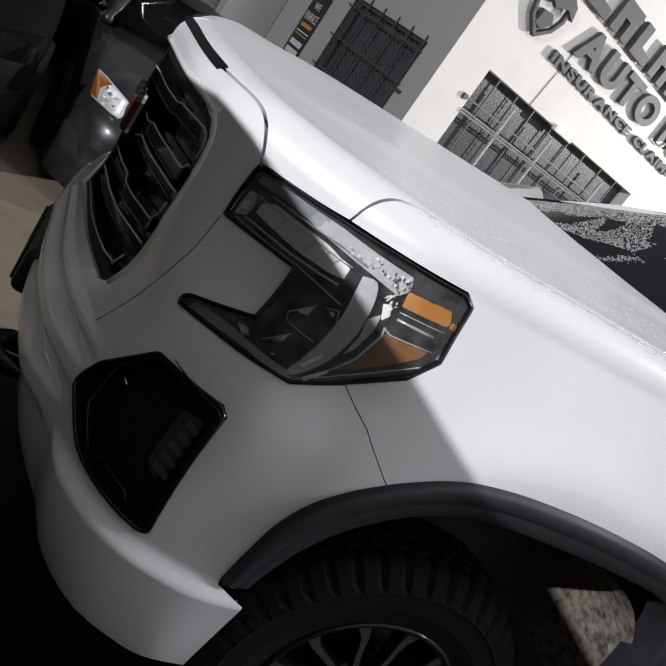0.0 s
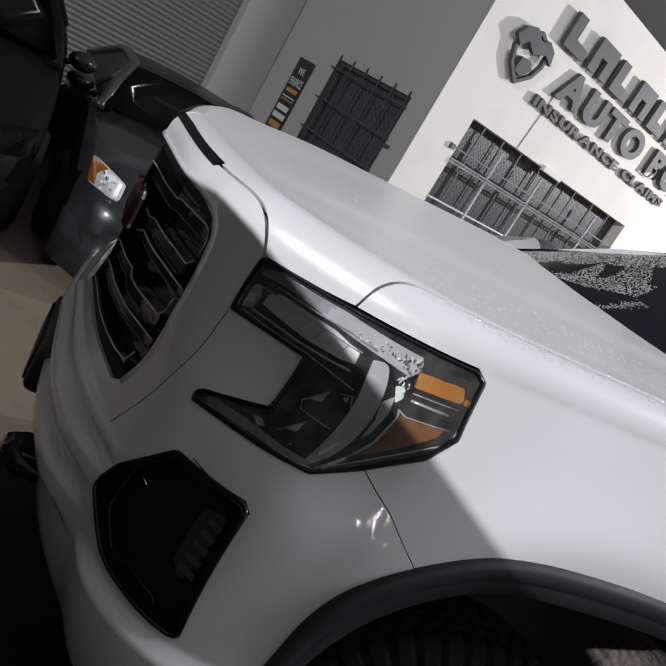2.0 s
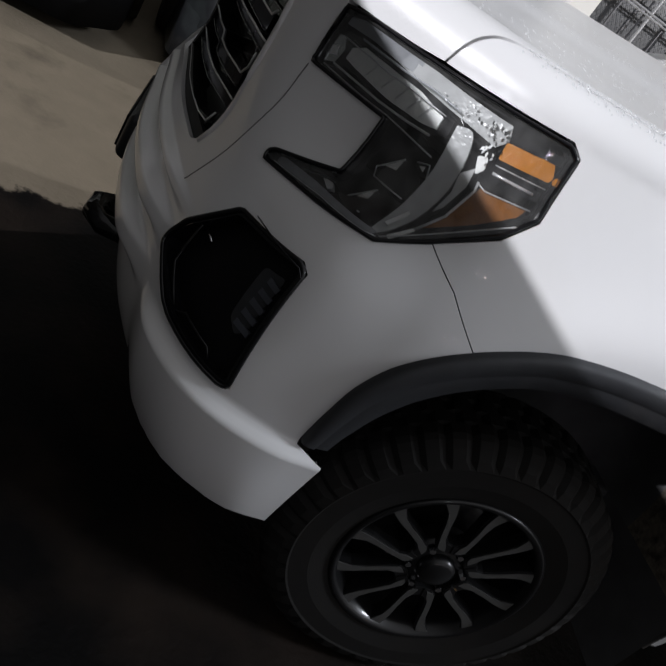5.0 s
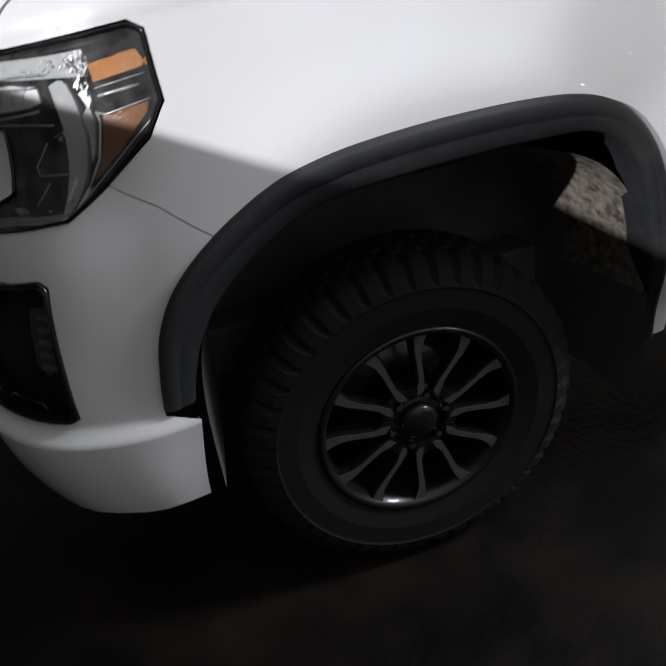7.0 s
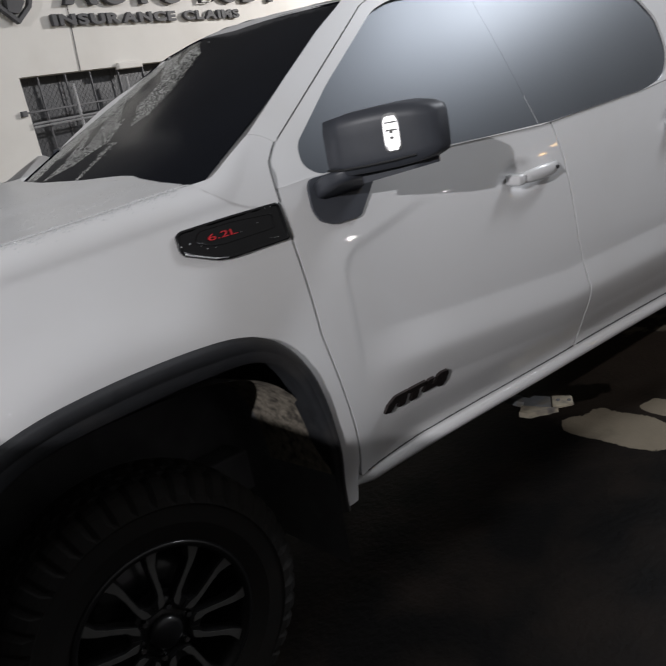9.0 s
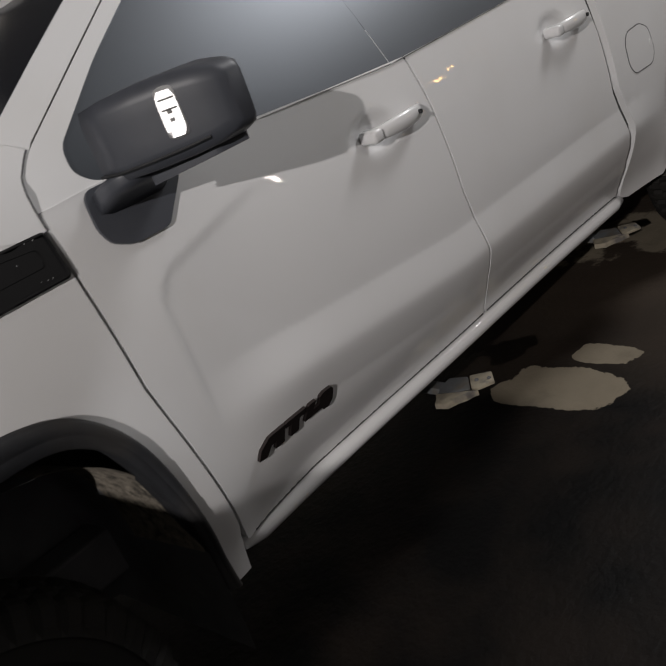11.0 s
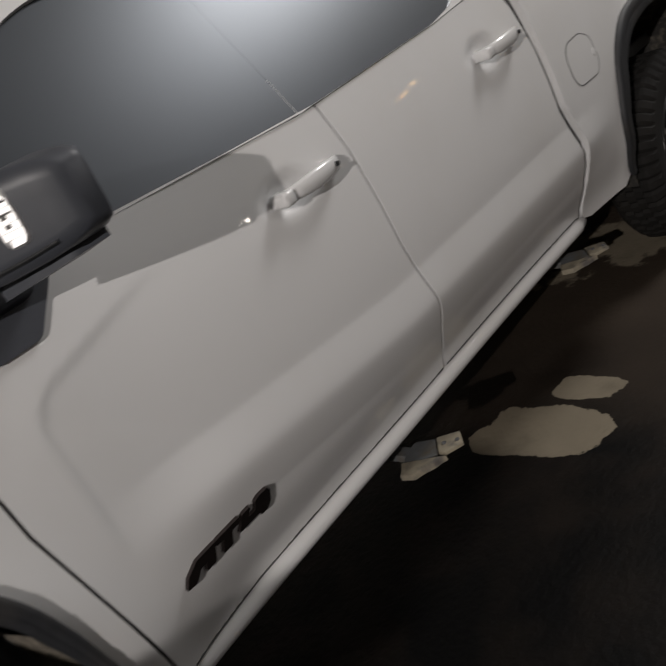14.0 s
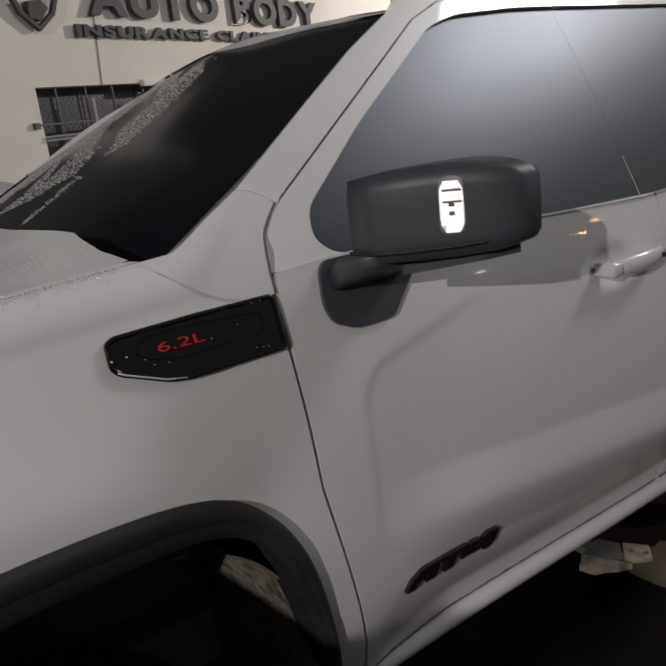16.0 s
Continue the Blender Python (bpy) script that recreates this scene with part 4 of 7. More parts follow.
for flip in ("", "flip"):
    s = -1 if flip else 1
    side = upper_far if flip else upper
    door = skin("front_door", body, door_cut, PAINT, truck, soft=0.002, step=0.013, mirror=flip, depth=0.025)
    skin("window_frame", side, FRAME_OUT, PAINT, door, holes=[FRONT_GLASS], step=0.03, mirror=flip, depth=0.03, soft=0.0008)
    skin("window_glass", side, [(min(u, 2.5795), v) for u, v in shrunk(FRONT_GLASS, -0.004)], TINT, door, step=0.08, out=-0.010, mirror=flip, depth=0.006, soft=0.0, label="dark tinted side window")
    door_handle(door, 2.362, 2.582, 1.262, flip)
    edge_bead("sill_gap", body, [(2.48, .543), (3.00, .546), (3.55, .547)], UNDER, door, 0.0028, -0.001, flip, False)
    wing_mirror(truck, flip)
    door2 = skin("rear_door", body, rear_door_cut, PAINT, truck, soft=0.002, step=0.015, mirror=flip, depth=0.025)
    skin("window_frame", side, REAR_FRAME_OUT, PAINT, door2, holes=[REAR_GLASS], step=0.03, mirror=flip, depth=0.03, soft=0.0008)
    skin("window_glass", side, [(max(u, 2.5801), v) for u, v in shrunk(REAR_GLASS, -0.004)], TINT, door2, step=0.08, out=-0.010, mirror=flip, depth=0.006, soft=0.0, label="dark tinted side window")
    door_handle(door2, 3.297, 3.517, 1.270, flip)
    edge_bead("sill_gap", body, [(3.575, .547), (4.05, .548), (4.50, .547)], UNDER, door2, 0.0028, -0.001, flip, False)
    skin("pillar_trim", side, [(2.5760, 1.402), (2.5760, 1.866), (2.5836, 1.866), (2.5836, 1.402)], TINT, truck, step=0.06, out=-0.0114, mirror=flip, depth=0.002, soft=0.0)
    # pale sliver painted in as the highlight low on the pillar
    skin("pillar_line", side, [(2.5792, 1.405), (2.5794, 1.50), (2.5802, 1.50), (2.5804, 1.405)], LEDW, truck, step=0.06, out=-0.0096, mirror=flip, depth=0.001, soft=0.0)
    # windscreen pillar: from the wing's end to the roof rail
    skin("windscreen_pillar", side, [(1.380, 1.440), (1.405, 1.497), (1.480, 1.540), (1.722, 1.690), (1.90, 1.797), (2.05, 1.875), (2.10, 1.915), (2.22, 1.915), (2.195, 1.890), (2.097, 1.8515), (1.9705, 1.7730), (1.8065, 1.6712), (1.610, 1.5475), (1.563, 1.4975), (1.543, 1.4385)], PAINT, truck, step=0.03, mirror=flip, depth=0.03, soft=0.002)
    # the wing's swept-up end over the foot of the pillar, the joint above it and the gap to the door
    def along(pts, n):
        P = np.array(pts)
        d = np.concatenate([[0], np.cumsum(np.linalg.norm(np.diff(P, axis=0), axis=1))])
        return np.stack([np.interp(np.linspace(0, d[-1], n), d, P[:, k]) for k in range(3)], 1)

    def on_body(pts):
        P, N = body([p[0] for p in pts], [p[1] for p in pts])
        return (P + N * 0.002).tolist()

    def on_cab(pts):
        P, N = upper([p[0] for p in pts], [p[1] for p in pts])
        return (P + N * 0.002).tolist()

    rear_edge = on_body([(2.341, 1.335), (2.3405, 1.360), (2.3435, 1.400), (2.358, 1.436)]) + on_cab([(1.574, 1.523), (1.591, 1.538)])
    n_a, n_b = 13, 13
    low = along(on_body([(2.135 + 0.206 * k / 8, 1.335 + 0.109 * (1 - k / 8) ** 2.6) for k in range(9)]), n_a)
    high = along(on_cab([(1.528, 1.570), (1.545, 1.567), (1.562, 1.561), (1.578, 1.551), (1.591, 1.538)]), n_a)
    ahead = along([low[0].tolist()] + on_cab([(1.375, 1.492), (1.40, 1.503), (1.454, 1.533), (1.528, 1.570)]), n_b)
    astern = along(rear_edge, n_b)
    low[-1], high[-1], high[0] = astern[0], astern[-1], ahead[-1]
    bm = bmesh.new()
    grid = []
    for j in range(n_b):
        b = j / (n_b - 1)
        row = []
        for i in range(n_a):
            a = i / (n_a - 1)
            p = (1 - b) * low[i] + b * high[i] + (1 - a) * ahead[j] + a * astern[j] - ((1 - a) * (1 - b) * low[0] + a * (1 - b) * low[-1] + (1 - a) * b * high[0] + a * b * high[-1])
            p = p + np.array([0, -0.75, 0.66]) * 0.010 * 4 * b * (1 - b) * min(1.0, 6 * a * (1 - a))
            row.append(bm.verts.new((p[0], p[1] * s, p[2])))
        grid.append(row)
    for ra, rb in zip(grid, grid[1:]):
        for i in range(n_a - 1):
            bm.faces.new((ra[i], ra[i + 1], rb[i + 1], rb[i]))
    bmesh.ops.recalc_face_normals(bm, faces=bm.faces)
    wing = part("wing_end", bm, PAINT, truck, "", True)
    # its shading runs on from the wing below into the pillar above
    lowest = body([2.135 + 0.206 * i / (n_a - 1) for i in range(n_a)], [1.335 + 0.109 * (1 - i / (n_a - 1)) ** 2.6 for i in range(n_a)])[1]
    above = upper([1.55], [1.55])[1][0]
    turned = [(lowest[i] * (1 - j / (n_b - 1)) + above * j / (n_b - 1)) * np.array([1, s, 1]) for j in range(n_b) for i in range(n_a)]
    wing.data.normals_split_custom_set_from_vertices([tuple(n / np.linalg.norm(n)) for n in turned])
    bm = bmesh.new()
    tube(bm, [(p[0], p[1] * s, p[2]) for p in high], 0.0013, 6)
    part("pillar_joint", bm, PAINT, truck, "", True)
    bm = bmesh.new()
    tube(bm, [(p[0] + 0.002, p[1] * s, p[2]) for p in astern], 0.0019, 6)
    part("door_gap", bm, UNDER, truck, "", True)
    # the pillar's inner return, down to the glass
    bm = bmesh.new()
    line = eased([(1.380, 1.440), (1.405, 1.497), (1.480, 1.540), (1.722, 1.690), (1.90, 1.797), (2.05, 1.875), (2.10, 1.915)])
    P, N = side([p[0] for p in line], [p[1] for p in line])
    t = np.clip((P[:, 2] - 1.446) / 0.431, 0, 1)
    Q = screen_place(np.full(len(t), 1.0 if flip else -1.0), t) * (np.array([1, -1, 1]) if flip else 1)
    rows = [[bm.verts.new((p[0], p[1] * s, p[2] + dz)) for p in R] for R, dz in ((P - N * 0.003, 0), (P * 0.5 + Q * 0.5, 0.004), (Q, 0.002))]
    for a, b in zip(rows, rows[1:]):
        for i in range(len(a) - 1):
            bm.faces.new((a[i], a[i + 1], b[i + 1], b[i]))
    bmesh.ops.recalc_face_normals(bm, faces=bm.faces)
    part("pillar_return", bm, PAINT, truck, "", True)
    skin("roof_rail", side, [(2.20, 1.893), (2.12, 1.93), (3.62, 1.925), (3.70, 1.44), (3.585, 1.44), (3.61, 1.63), (3.57, 1.765), (3.455, 1.875), (3.25, 1.905), (2.40, 1.910)], PAINT, truck, step=0.04, mirror=flip, depth=0.03, soft=0.006)

skin("windscreen", by_steps(screen_place), [(-1.0, 0.0), (1.0, 0.0), (1.0, 1.0), (-1.0, 1.0)], SCREEN, truck, step=0.06, depth=0.006, label="dark windscreen streaked with rain")
skin("roof_panel", by_steps(roof_place), [(2.125, -0.6), (2.105, 0.0), (2.125, 0.6), (2.15, 1.0), (3.62, 1.0), (3.64, -1.0), (2.15, -1.0)], PAINT, truck, step=0.08, depth=0.03)
bm = bmesh.new()
box(bm, (1.22, -0.80, 1.36), (1.50, 0.80, 1.445), 0.01)
part("cowl", bm, BLACK, truck, "black plastic cowl under the windscreen")
for y0 in (-0.62, 0.12):
    bm = bmesh.new()
    tube(bm, [(1.29, y0 + 0.52, 1.470), (1.31, y0 + 0.30, 1.478), (1.33, y0, 1.482)], 0.007, 6)
    tube(bm, [(1.26, y0 + 0.55, 1.46), (1.29, y0 + 0.52, 1.470)], 0.010, 6)
    part("wiper", bm, BLACK, truck)
# cab back, floor and bed
bm = bmesh.new()
box(bm, (3.60, -0.74, 1.40), (3.70, 0.74, 1.90), 0.03)
box(bm, (3.60, -0.85, 0.55), (3.68, 0.85, 1.42), 0.02)
cab = part("cab_back", bm, PAINT, truck, "", True)
bm = bmesh.new()
box(bm, (3.698, -0.60, 1.48), (3.708, 0.60, 1.83), 0.004)
part("back_window", bm, TINT, truck, "dark tinted back window")
bm = bmesh.new()
box(bm, (1.57, -0.86, 0.52), (3.62, 0.86, 0.60), 0.02)
part("cab_floor", bm, UNDER, truck)
bm = bmesh.new()
box(bm, (3.70, -0.70, 0.78), (5.66, 0.70, 0.84), 0.01)
part("bed_floor", bm, BLACK, truck)
for s in (-1, 1):
    bm = bmesh.new()
    box(bm, (3.70, s * 0.79 - 0.02, 1.16), (5.66, s * 0.79 + 0.02, 1.46), 0.01)
    part("bed_wall", bm, BLACK, truck)
    bm = bmesh.new()
    prism(bm, [(3.68, s * 0.955), (5.68, s * 0.835), (5.68, s * 0.76), (3.68, s * 0.83)] if s > 0 else [(3.68, s * 0.83), (5.68, s * 0.76), (5.68, s * 0.835), (3.68, s * 0.955)], 1.492, 1.520, None, 0.008)
    part("bed_rail_cap", bm, BLACK, truck, "", True)
    bm = bmesh.new()
    box(bm, (0.45, s * 0.52 - 0.05, 0.46), (5.6, s * 0.52 + 0.05, 0.60), 0.01)
    part("chassis_rail", bm, UNDER, truck)
    bm = bmesh.new()
    box(bm, (5.62, s * 0.79 - 0.07, 0.98), (5.735, s * 0.79 + 0.075, 1.42), 0.025)
    part("tail_lamp", bm, TAIL, truck, "red tail lamp", True)
bm = bmesh.new()
box(bm, (5.66, -0.72, 0.78), (5.72, 0.72, 1.44), 0.02)
gate = part("tailgate", bm, PAINT, truck, "", True)
bm = bmesh.new()
box(bm, (5.715, -0.12, 1.22), (5.735, 0.12, 1.29), 0.01)
part("handle", bm, BLACK, gate, "", True)
bm = bmesh.new()
box(bm, (5.68, -0.85, 0.52), (5.83, 0.85, 0.72), 0.04)
part("rear_bumper", bm, BLACK, truck, "black rear step bumper", True)
bm = bmesh.new()
tube(bm, [(0.95, -0.85, 0.42), (0.95, 0.85, 0.42)], 0.045, 12)
part("front_axle", bm, UNDER, truck)
bm = bmesh.new()
tube(bm, [(4.70, -0.85, 0.42), (4.70, 0.85, 0.42)], 0.055, 12)
part("rear_axle", bm, UNDER, truck)
bm = bmesh.new()
box(bm, (0.5, -0.42, 0.50), (1.75, 0.42, 1.25), 0.03)
part("engine", bm, UNDER, truck)

# ---- grille, headlights, fog bezels
skin("grille_backing", body, [(max(a, 0.0), b) for a, b in shrunk(GRILLE_CUT, -0.012)], GLOSS, truck, step=0.05, out=-0.060, mirror="both", depth=0.005)
skin("grille_frame", body, [(max(a, 0.0), b) for a, b in shrunk(GRILLE_CUT, 0.001)], GRILLEBLK, truck, step=0.03, holes=[[(max(a, 0.012), b) for a, b in shrunk(GRILLE_CUT, 0.024)]], out=-0.010, mirror="both", depth=0.06)
GRILLE_LIP = eased([(0.0, 1.343), (.520, 1.344), (.596, 1.334), (.640, 1.300), (.657, 1.230), (.650, 1.114), (.609, .938)])
for flip in ("", "flip"):
    edge_bead("grille_lip", body, GRILLE_LIP, PAINT, truck, 0.008, -0.003, flip, False)
# blades: a gloss black band under each bright edge; the first and third turn down or up into a hook at their outer end
BLADES = (
    ([(0.0, 1.266), (.20, 1.270), (.349, 1.279), (.374, 1.287), (.563, 1.300), (.596, 1.293), (.607, 1.273), (.609, 1.246)], 0.030, 6),
    ([(.150, 1.180), (.205, 1.178), (.269, 1.193), (.511, 1.205), (.572, 1.209), (.597, 1.226)], 0.034, 5),
    ([(.150, 1.118), (.216, 1.143), (.324, 1.147), (.610, 1.168)], 0.022, 4),
    ([(0.0, 1.036), (.147, 1.041), (.245, 1.053), (.268, 1.039), (.344, 1.046), (.545, 1.076), (.582, 1.103), (.595, 1.137)], 0.030, 6),
    ([(0.0, .975), (.181, .980), (.335, .995), (.568, 1.030)], 0.022, 4),
    ([(0.0, .917), (.242, .924), (.468, .942), (.530, .954), (.537, .981)], 0.018, 4),
)
for line, deep, cut_at in BLADES:
    for flip in ("", "flip"):
        crest_line = line[:cut_at]
        bar = skin("grille_bar", body, crest_line + [(max(a - 0.006, 0.0), b - deep) for a, b in crest_line[::-1]], GLOSS, truck, step=0.035, out=-0.016, mirror=flip, depth=0.040, soft=0.004)
        edge_bead("bar_edge", body, line, BAREDGE, bar, 0.0022, -0.0145, flip, False)
        edge_bead("bar_edge", body, [(max(a - 0.006, 0.0), b - deep) for a, b in crest_line], DKCHROME, bar, 0.0014, -0.0165, flip, False)
for flip in ("", "flip"):
    # the fold from the grille's foot up to the lamp, its shade drawn as a dark hairline
    edge_bead("fascia_fold", body, eased([(.684, .885), (.714, .990), (.7495, 1.109), (.7555, 1.183), (.757, 1.207)]), UNDER, truck, 0.0012, -0.0002, flip, False)
bm = bmesh.new()
emblem = Matrix(((0, 0, -1, -0.046), (0.85, 0, 0, 0), (0, 1.05, 0, 1.155), (0, 0, 0, 1)))
for x0, x1 in ((-0.150, -0.056), (-0.046, 0.046), (0.056, 0.150)):
    prism(bm, rounded([(x0, -0.05), (x1, -0.05), (x1, 0.05), (x0, 0.05)], 0.02), 0.0, 0.024, emblem, 0.004)
part("front_emblem", bm, REDDK, truck, "plain dark red enamel blocks in a chrome edge")
bm = bmesh.new()
for x0, x1 in ((-0.156, -0.050), (-0.051, 0.051), (0.050, 0.156)):
    prism(bm, rounded([(x0, -0.056), (x1, -0.056), (x1, 0.056), (x0, 0.056)], 0.022), 0.0 - 0.002 * (x0 == -0.051), 0.008 + 0.001 * (x0 == -0.051), emblem)
part("emblem_edge", bm, CHROME, truck)

for flip in ("", "flip"):
    s = -1 if flip else 1
    bowl = skin("headlight", body, shrunk(HEADLIGHT, -0.004), GLOSS, truck, step=0.03, out=-0.070, mirror=flip, depth=0.012, label="clear-lensed headlight with a c-shaped lamp and amber marker")
    skin("rim", body, HEADLIGHT, GLOSS, bowl, holes=[shrunk(HEADLIGHT, 0.006)], step=0.03, out=0.001, mirror=flip, depth=0.085, soft=0.002)
    edge_bead("rim_bead", body, rounded(shrunk(HEADLIGHT, 0.003), 0.006), GLOSS, bowl, 0.0035, 0.001, flip)
    skin("inner_bezel", body, shrunk(HEADLIGHT, 0.009), GLOSS, bowl, holes=[shrunk(HEADLIGHT, 0.014)], step=0.03, out=-0.016, mirror=flip, depth=0.05, soft=0.002)
    def bit(name, outline, material, off=-0.014, deep=0.014, soft=0.002, label=""):
        return skin(name, body, outline, material, bowl, step=0.022, out=off, mirror=flip, depth=deep, soft=soft, label=label)

    def line(name, pts, material, r=0.0012, off=-0.010):
        return edge_bead(name, body, pts, material, bowl, r, off, flip, False)

    # upper light bar: frosted pipe in a black frame, chrome end bracket, fine guide lines beside it
    bit("light_bar_frame", [(.758, 1.226), (.760, 1.284), (.781, 1.292), (.867, 1.297), (.955, 1.303), (1.036, 1.290), (1.046, 1.266), (1.009, 1.249), (.895, 1.230), (.779, 1.217)], GLOSS, -0.024, 0.03)
    bit("light_bar", [(.792, 1.251), (.791, 1.272), (.807, 1.286), (.929, 1.291), (1.010, 1.284), (1.016, 1.263), (.974, 1.254), (.881, 1.246)], LEDW, -0.014, 0.012, 0.006)
    for k, q in enumerate((.835, .868, .902, .936, .968)):
        edge_bead("cell_line", body, [(q, 1.253 + .002 * k), (q + .008, 1.284 + .001 * k)], SILVER, bowl, 0.0012, -0.0128, flip, False)
    bit("end_bracket", [(.768, 1.226), (.763, 1.245), (.766, 1.277), (.776, 1.281), (.786, 1.262), (.784, 1.236)], CHROME, -0.010, 0.014, 0.004)
    bit("end_bracket", [(.770, 1.240), (.768, 1.256), (.776, 1.262), (.780, 1.246)], LAMPW, -0.008, 0.01, 0.002)
    line("guide_line", [(.772, 1.223), (.849, 1.223), (.911, 1.228), (.995, 1.228), (1.060, 1.227)], BAREDGE, 0.0014)
    line("guide_line", [(.785, 1.234), (.880, 1.236), (.960, 1.243), (1.020, 1.250)], FROST, 0.0022)
    line("guide_line", [(.778, 1.280), (.861, 1.281), (.936, 1.286), (1.019, 1.288)], BAREDGE, 0.0013)
    line("guide_line", [(.800, 1.296), (.880, 1.300), (.960, 1.307), (1.040, 1.306)], SMOKE, 0.0022)
    bit("top_strip", [(.764, 1.297), (.763, 1.310), (.783, 1.320), (.865, 1.326), (.900, 1.328), (.900, 1.306), (.862, 1.303), (.810, 1.303)], SMOKE, -0.013, 0.016, 0.004)
    bit("top_lens", [(.862, 1.302), (.868, 1.326), (.931, 1.330), (1.070, 1.333), (1.160, 1.335), (1.182, 1.314), (1.161, 1.296), (1.060, 1.299), (.947, 1.299)], FROST, -0.015, 0.016, 0.005)
    # chrome and white chips set in as glints where the clear column meets the top
    rng = random.Random(3)
    for k in range(34):
        q = rng.random() ** 0.6
        cu, r = 0.96 + 0.215 * q, rng.uniform(0.0014, 0.0040) * (0.5 + 0.8 * q)
        cv = 1.309 + 0.012 * q + rng.uniform(-0.012, 0.012)
        turn = rng.uniform(0, math.tau)
        bit("facet", [(cu + r * w * math.cos(turn + a), cv + r * math.sin(turn + a) * w) for a, w in ((0, 1.7), (1.5, .7), (2.8, 1.4), (4.4, .6))], (CHROME, LAMPW, FROST, SILVER)[k % 4], -0.0095 + 0.001 * (k % 3), 0.003, 0.0)
    for k in range(12):
        cu, cv, r = rng.uniform(1.13, 1.185), rng.uniform(1.27, 1.325), rng.uniform(0.002, 0.005)
        turn = rng.uniform(0, math.tau)
        bit("facet", [(cu + r * w * math.cos(turn + a), cv + r * math.sin(turn + a) * w) for a, w in ((0, 1.5), (1.7, .7), (3.0, 1.2), (4.6, .7))], (CHROME, LAMPW, SILVER)[k % 3], -0.0085, 0.004, 0.0)
    # the clear column turns down and back under the projectors
    bit("clear_column", eased([(1.050, 1.288), (1.090, 1.294), (1.122, 1.262), (1.141, 1.205), (1.130, 1.145), (1.100, 1.102), (1.074, 1.091), (1.082, 1.146), (1.078, 1.216), (1.050, 1.288)], 3)[:-1], FROST, -0.013, 0.016, 0.006)
    bit("column_core", [(1.058, 1.262), (1.074, 1.270), (1.100, 1.215), (1.098, 1.160), (1.088, 1.120), (1.080, 1.122), (1.086, 1.165), (1.082, 1.212)], FROST, -0.022, 0.012, 0.004)
    bit("clear_fin", [(1.135, 1.235), (1.160, 1.255), (1.172, 1.225), (1.160, 1.180), (1.146, 1.165), (1.150, 1.205)], FROST, -0.017, 0.014, 0.005)
    # projectors: gloss black boxes with a bright edge and a chrome sliver set in as the lens's glint
    for outline, edge, glint in (
            ([(1.003, 1.196), (.970, 1.171), (.960, 1.158), (.971, 1.149), (1.066, 1.153), (1.074, 1.183), (1.040, 1.200)], [(1.003, 1.197), (.961, 1.160), (.973, 1.148), (1.067, 1.152)], [(.973, 1.169), (1.003, 1.195), (1.004, 1.176)]),
            ([(1.007, 1.138), (.984, 1.118), (.967, 1.102), (.998, 1.098), (1.068, 1.108), (1.066, 1.133)], [(1.008, 1.139), (.967, 1.103), (.997, 1.097), (1.020, 1.100)], [(.981, 1.111), (1.005, 1.139), (1.008, 1.120)]),
            ([(1.030, 1.206), (1.062, 1.214), (1.076, 1.196), (1.050, 1.190)], [(1.030, 1.206), (1.062, 1.215), (1.077, 1.197)], [(1.040, 1.204), (1.056, 1.209), (1.060, 1.200)])):
        bit("projector", outline, GLOSS, -0.030, 0.04, 0.006)
        edge_bead("projector_edge", body, edge, BAREDGE, bowl, 0.0014, -0.029, flip, False)
        bit("projector_lens", glint, CHROME, -0.028, 0.01, 0.001)
    bit("reflector_blade", [(.950, 1.095), (.996, 1.112), (1.014, 1.109), (1.013, 1.096), (.973, 1.091)], DKCHROME, -0.022, 0.02)
    bit("reflector_blade", [(.935, 1.130), (.948, 1.130), (.940, 1.215), (.930, 1.212)], GLOSS, -0.022, 0.03)
    bit("reflector_block", [(.901, 1.093), (.926, 1.098), (.940, 1.092), (.929, 1.086)], SILVER, -0.020, 0.012)
    # lower prong with its light pipe
    bit("light_pipe", rounded([(.816, 1.049), (.812, 1.060), (.827, 1.068), (.876, 1.076), (.937, 1.084), (1.056, 1.093), (1.092, 1.096), (1.085, 1.086), (.943, 1.073)], 0.006), SMOKE, -0.012, 0.014, 0.005)
    line("pipe_line", [(.816, 1.049), (.943, 1.071), (1.072, 1.083), (1.098, 1.088)], BAREDGE, 0.0010)
    bit("bright_bar", [(1.087, 1.112), (1.108, 1.145), (1.115, 1.144), (1.097, 1.111)], LAMPW, -0.010, 0.01, 0.001)
    bit("bright_bar", [(1.112, 1.099), (1.144, 1.131), (1.150, 1.128), (1.121, 1.096)], LAMPW, -0.009, 0.01, 0.001)
    line("reflector_edge", [(1.147, 1.130), (1.180, 1.172), (1.197, 1.228), (1.190, 1.242)], BAREDGE, 0.0022)
    line("rim_line", [(1.104, 1.090), (1.169, 1.131), (1.317, 1.220), (1.334, 1.239), (1.337, 1.266)], BAREDGE, 0.0012, -0.006)
    bit("amber_marker", rounded([(1.179, 1.312), (1.305, 1.323), (1.320, 1.303), (1.316, 1.296), (1.189, 1.285)], 0.006), AMBER, -0.014, 0.02, 0.003, "amber marker lamp")
    bit("marker_edge", [(1.179, 1.326), (1.310, 1.337), (1.318, 1.325), (1.312, 1.323), (1.185, 1.314)], GLOSS, -0.012, 0.02)
    bit("amber_bead", [(1.326 + .006 * math.cos(a), 1.302 + .006 * math.sin(a)) for a in [math.tau * k / 8 for k in range(8)]], AMBER, -0.010, 0.006, 0.003)
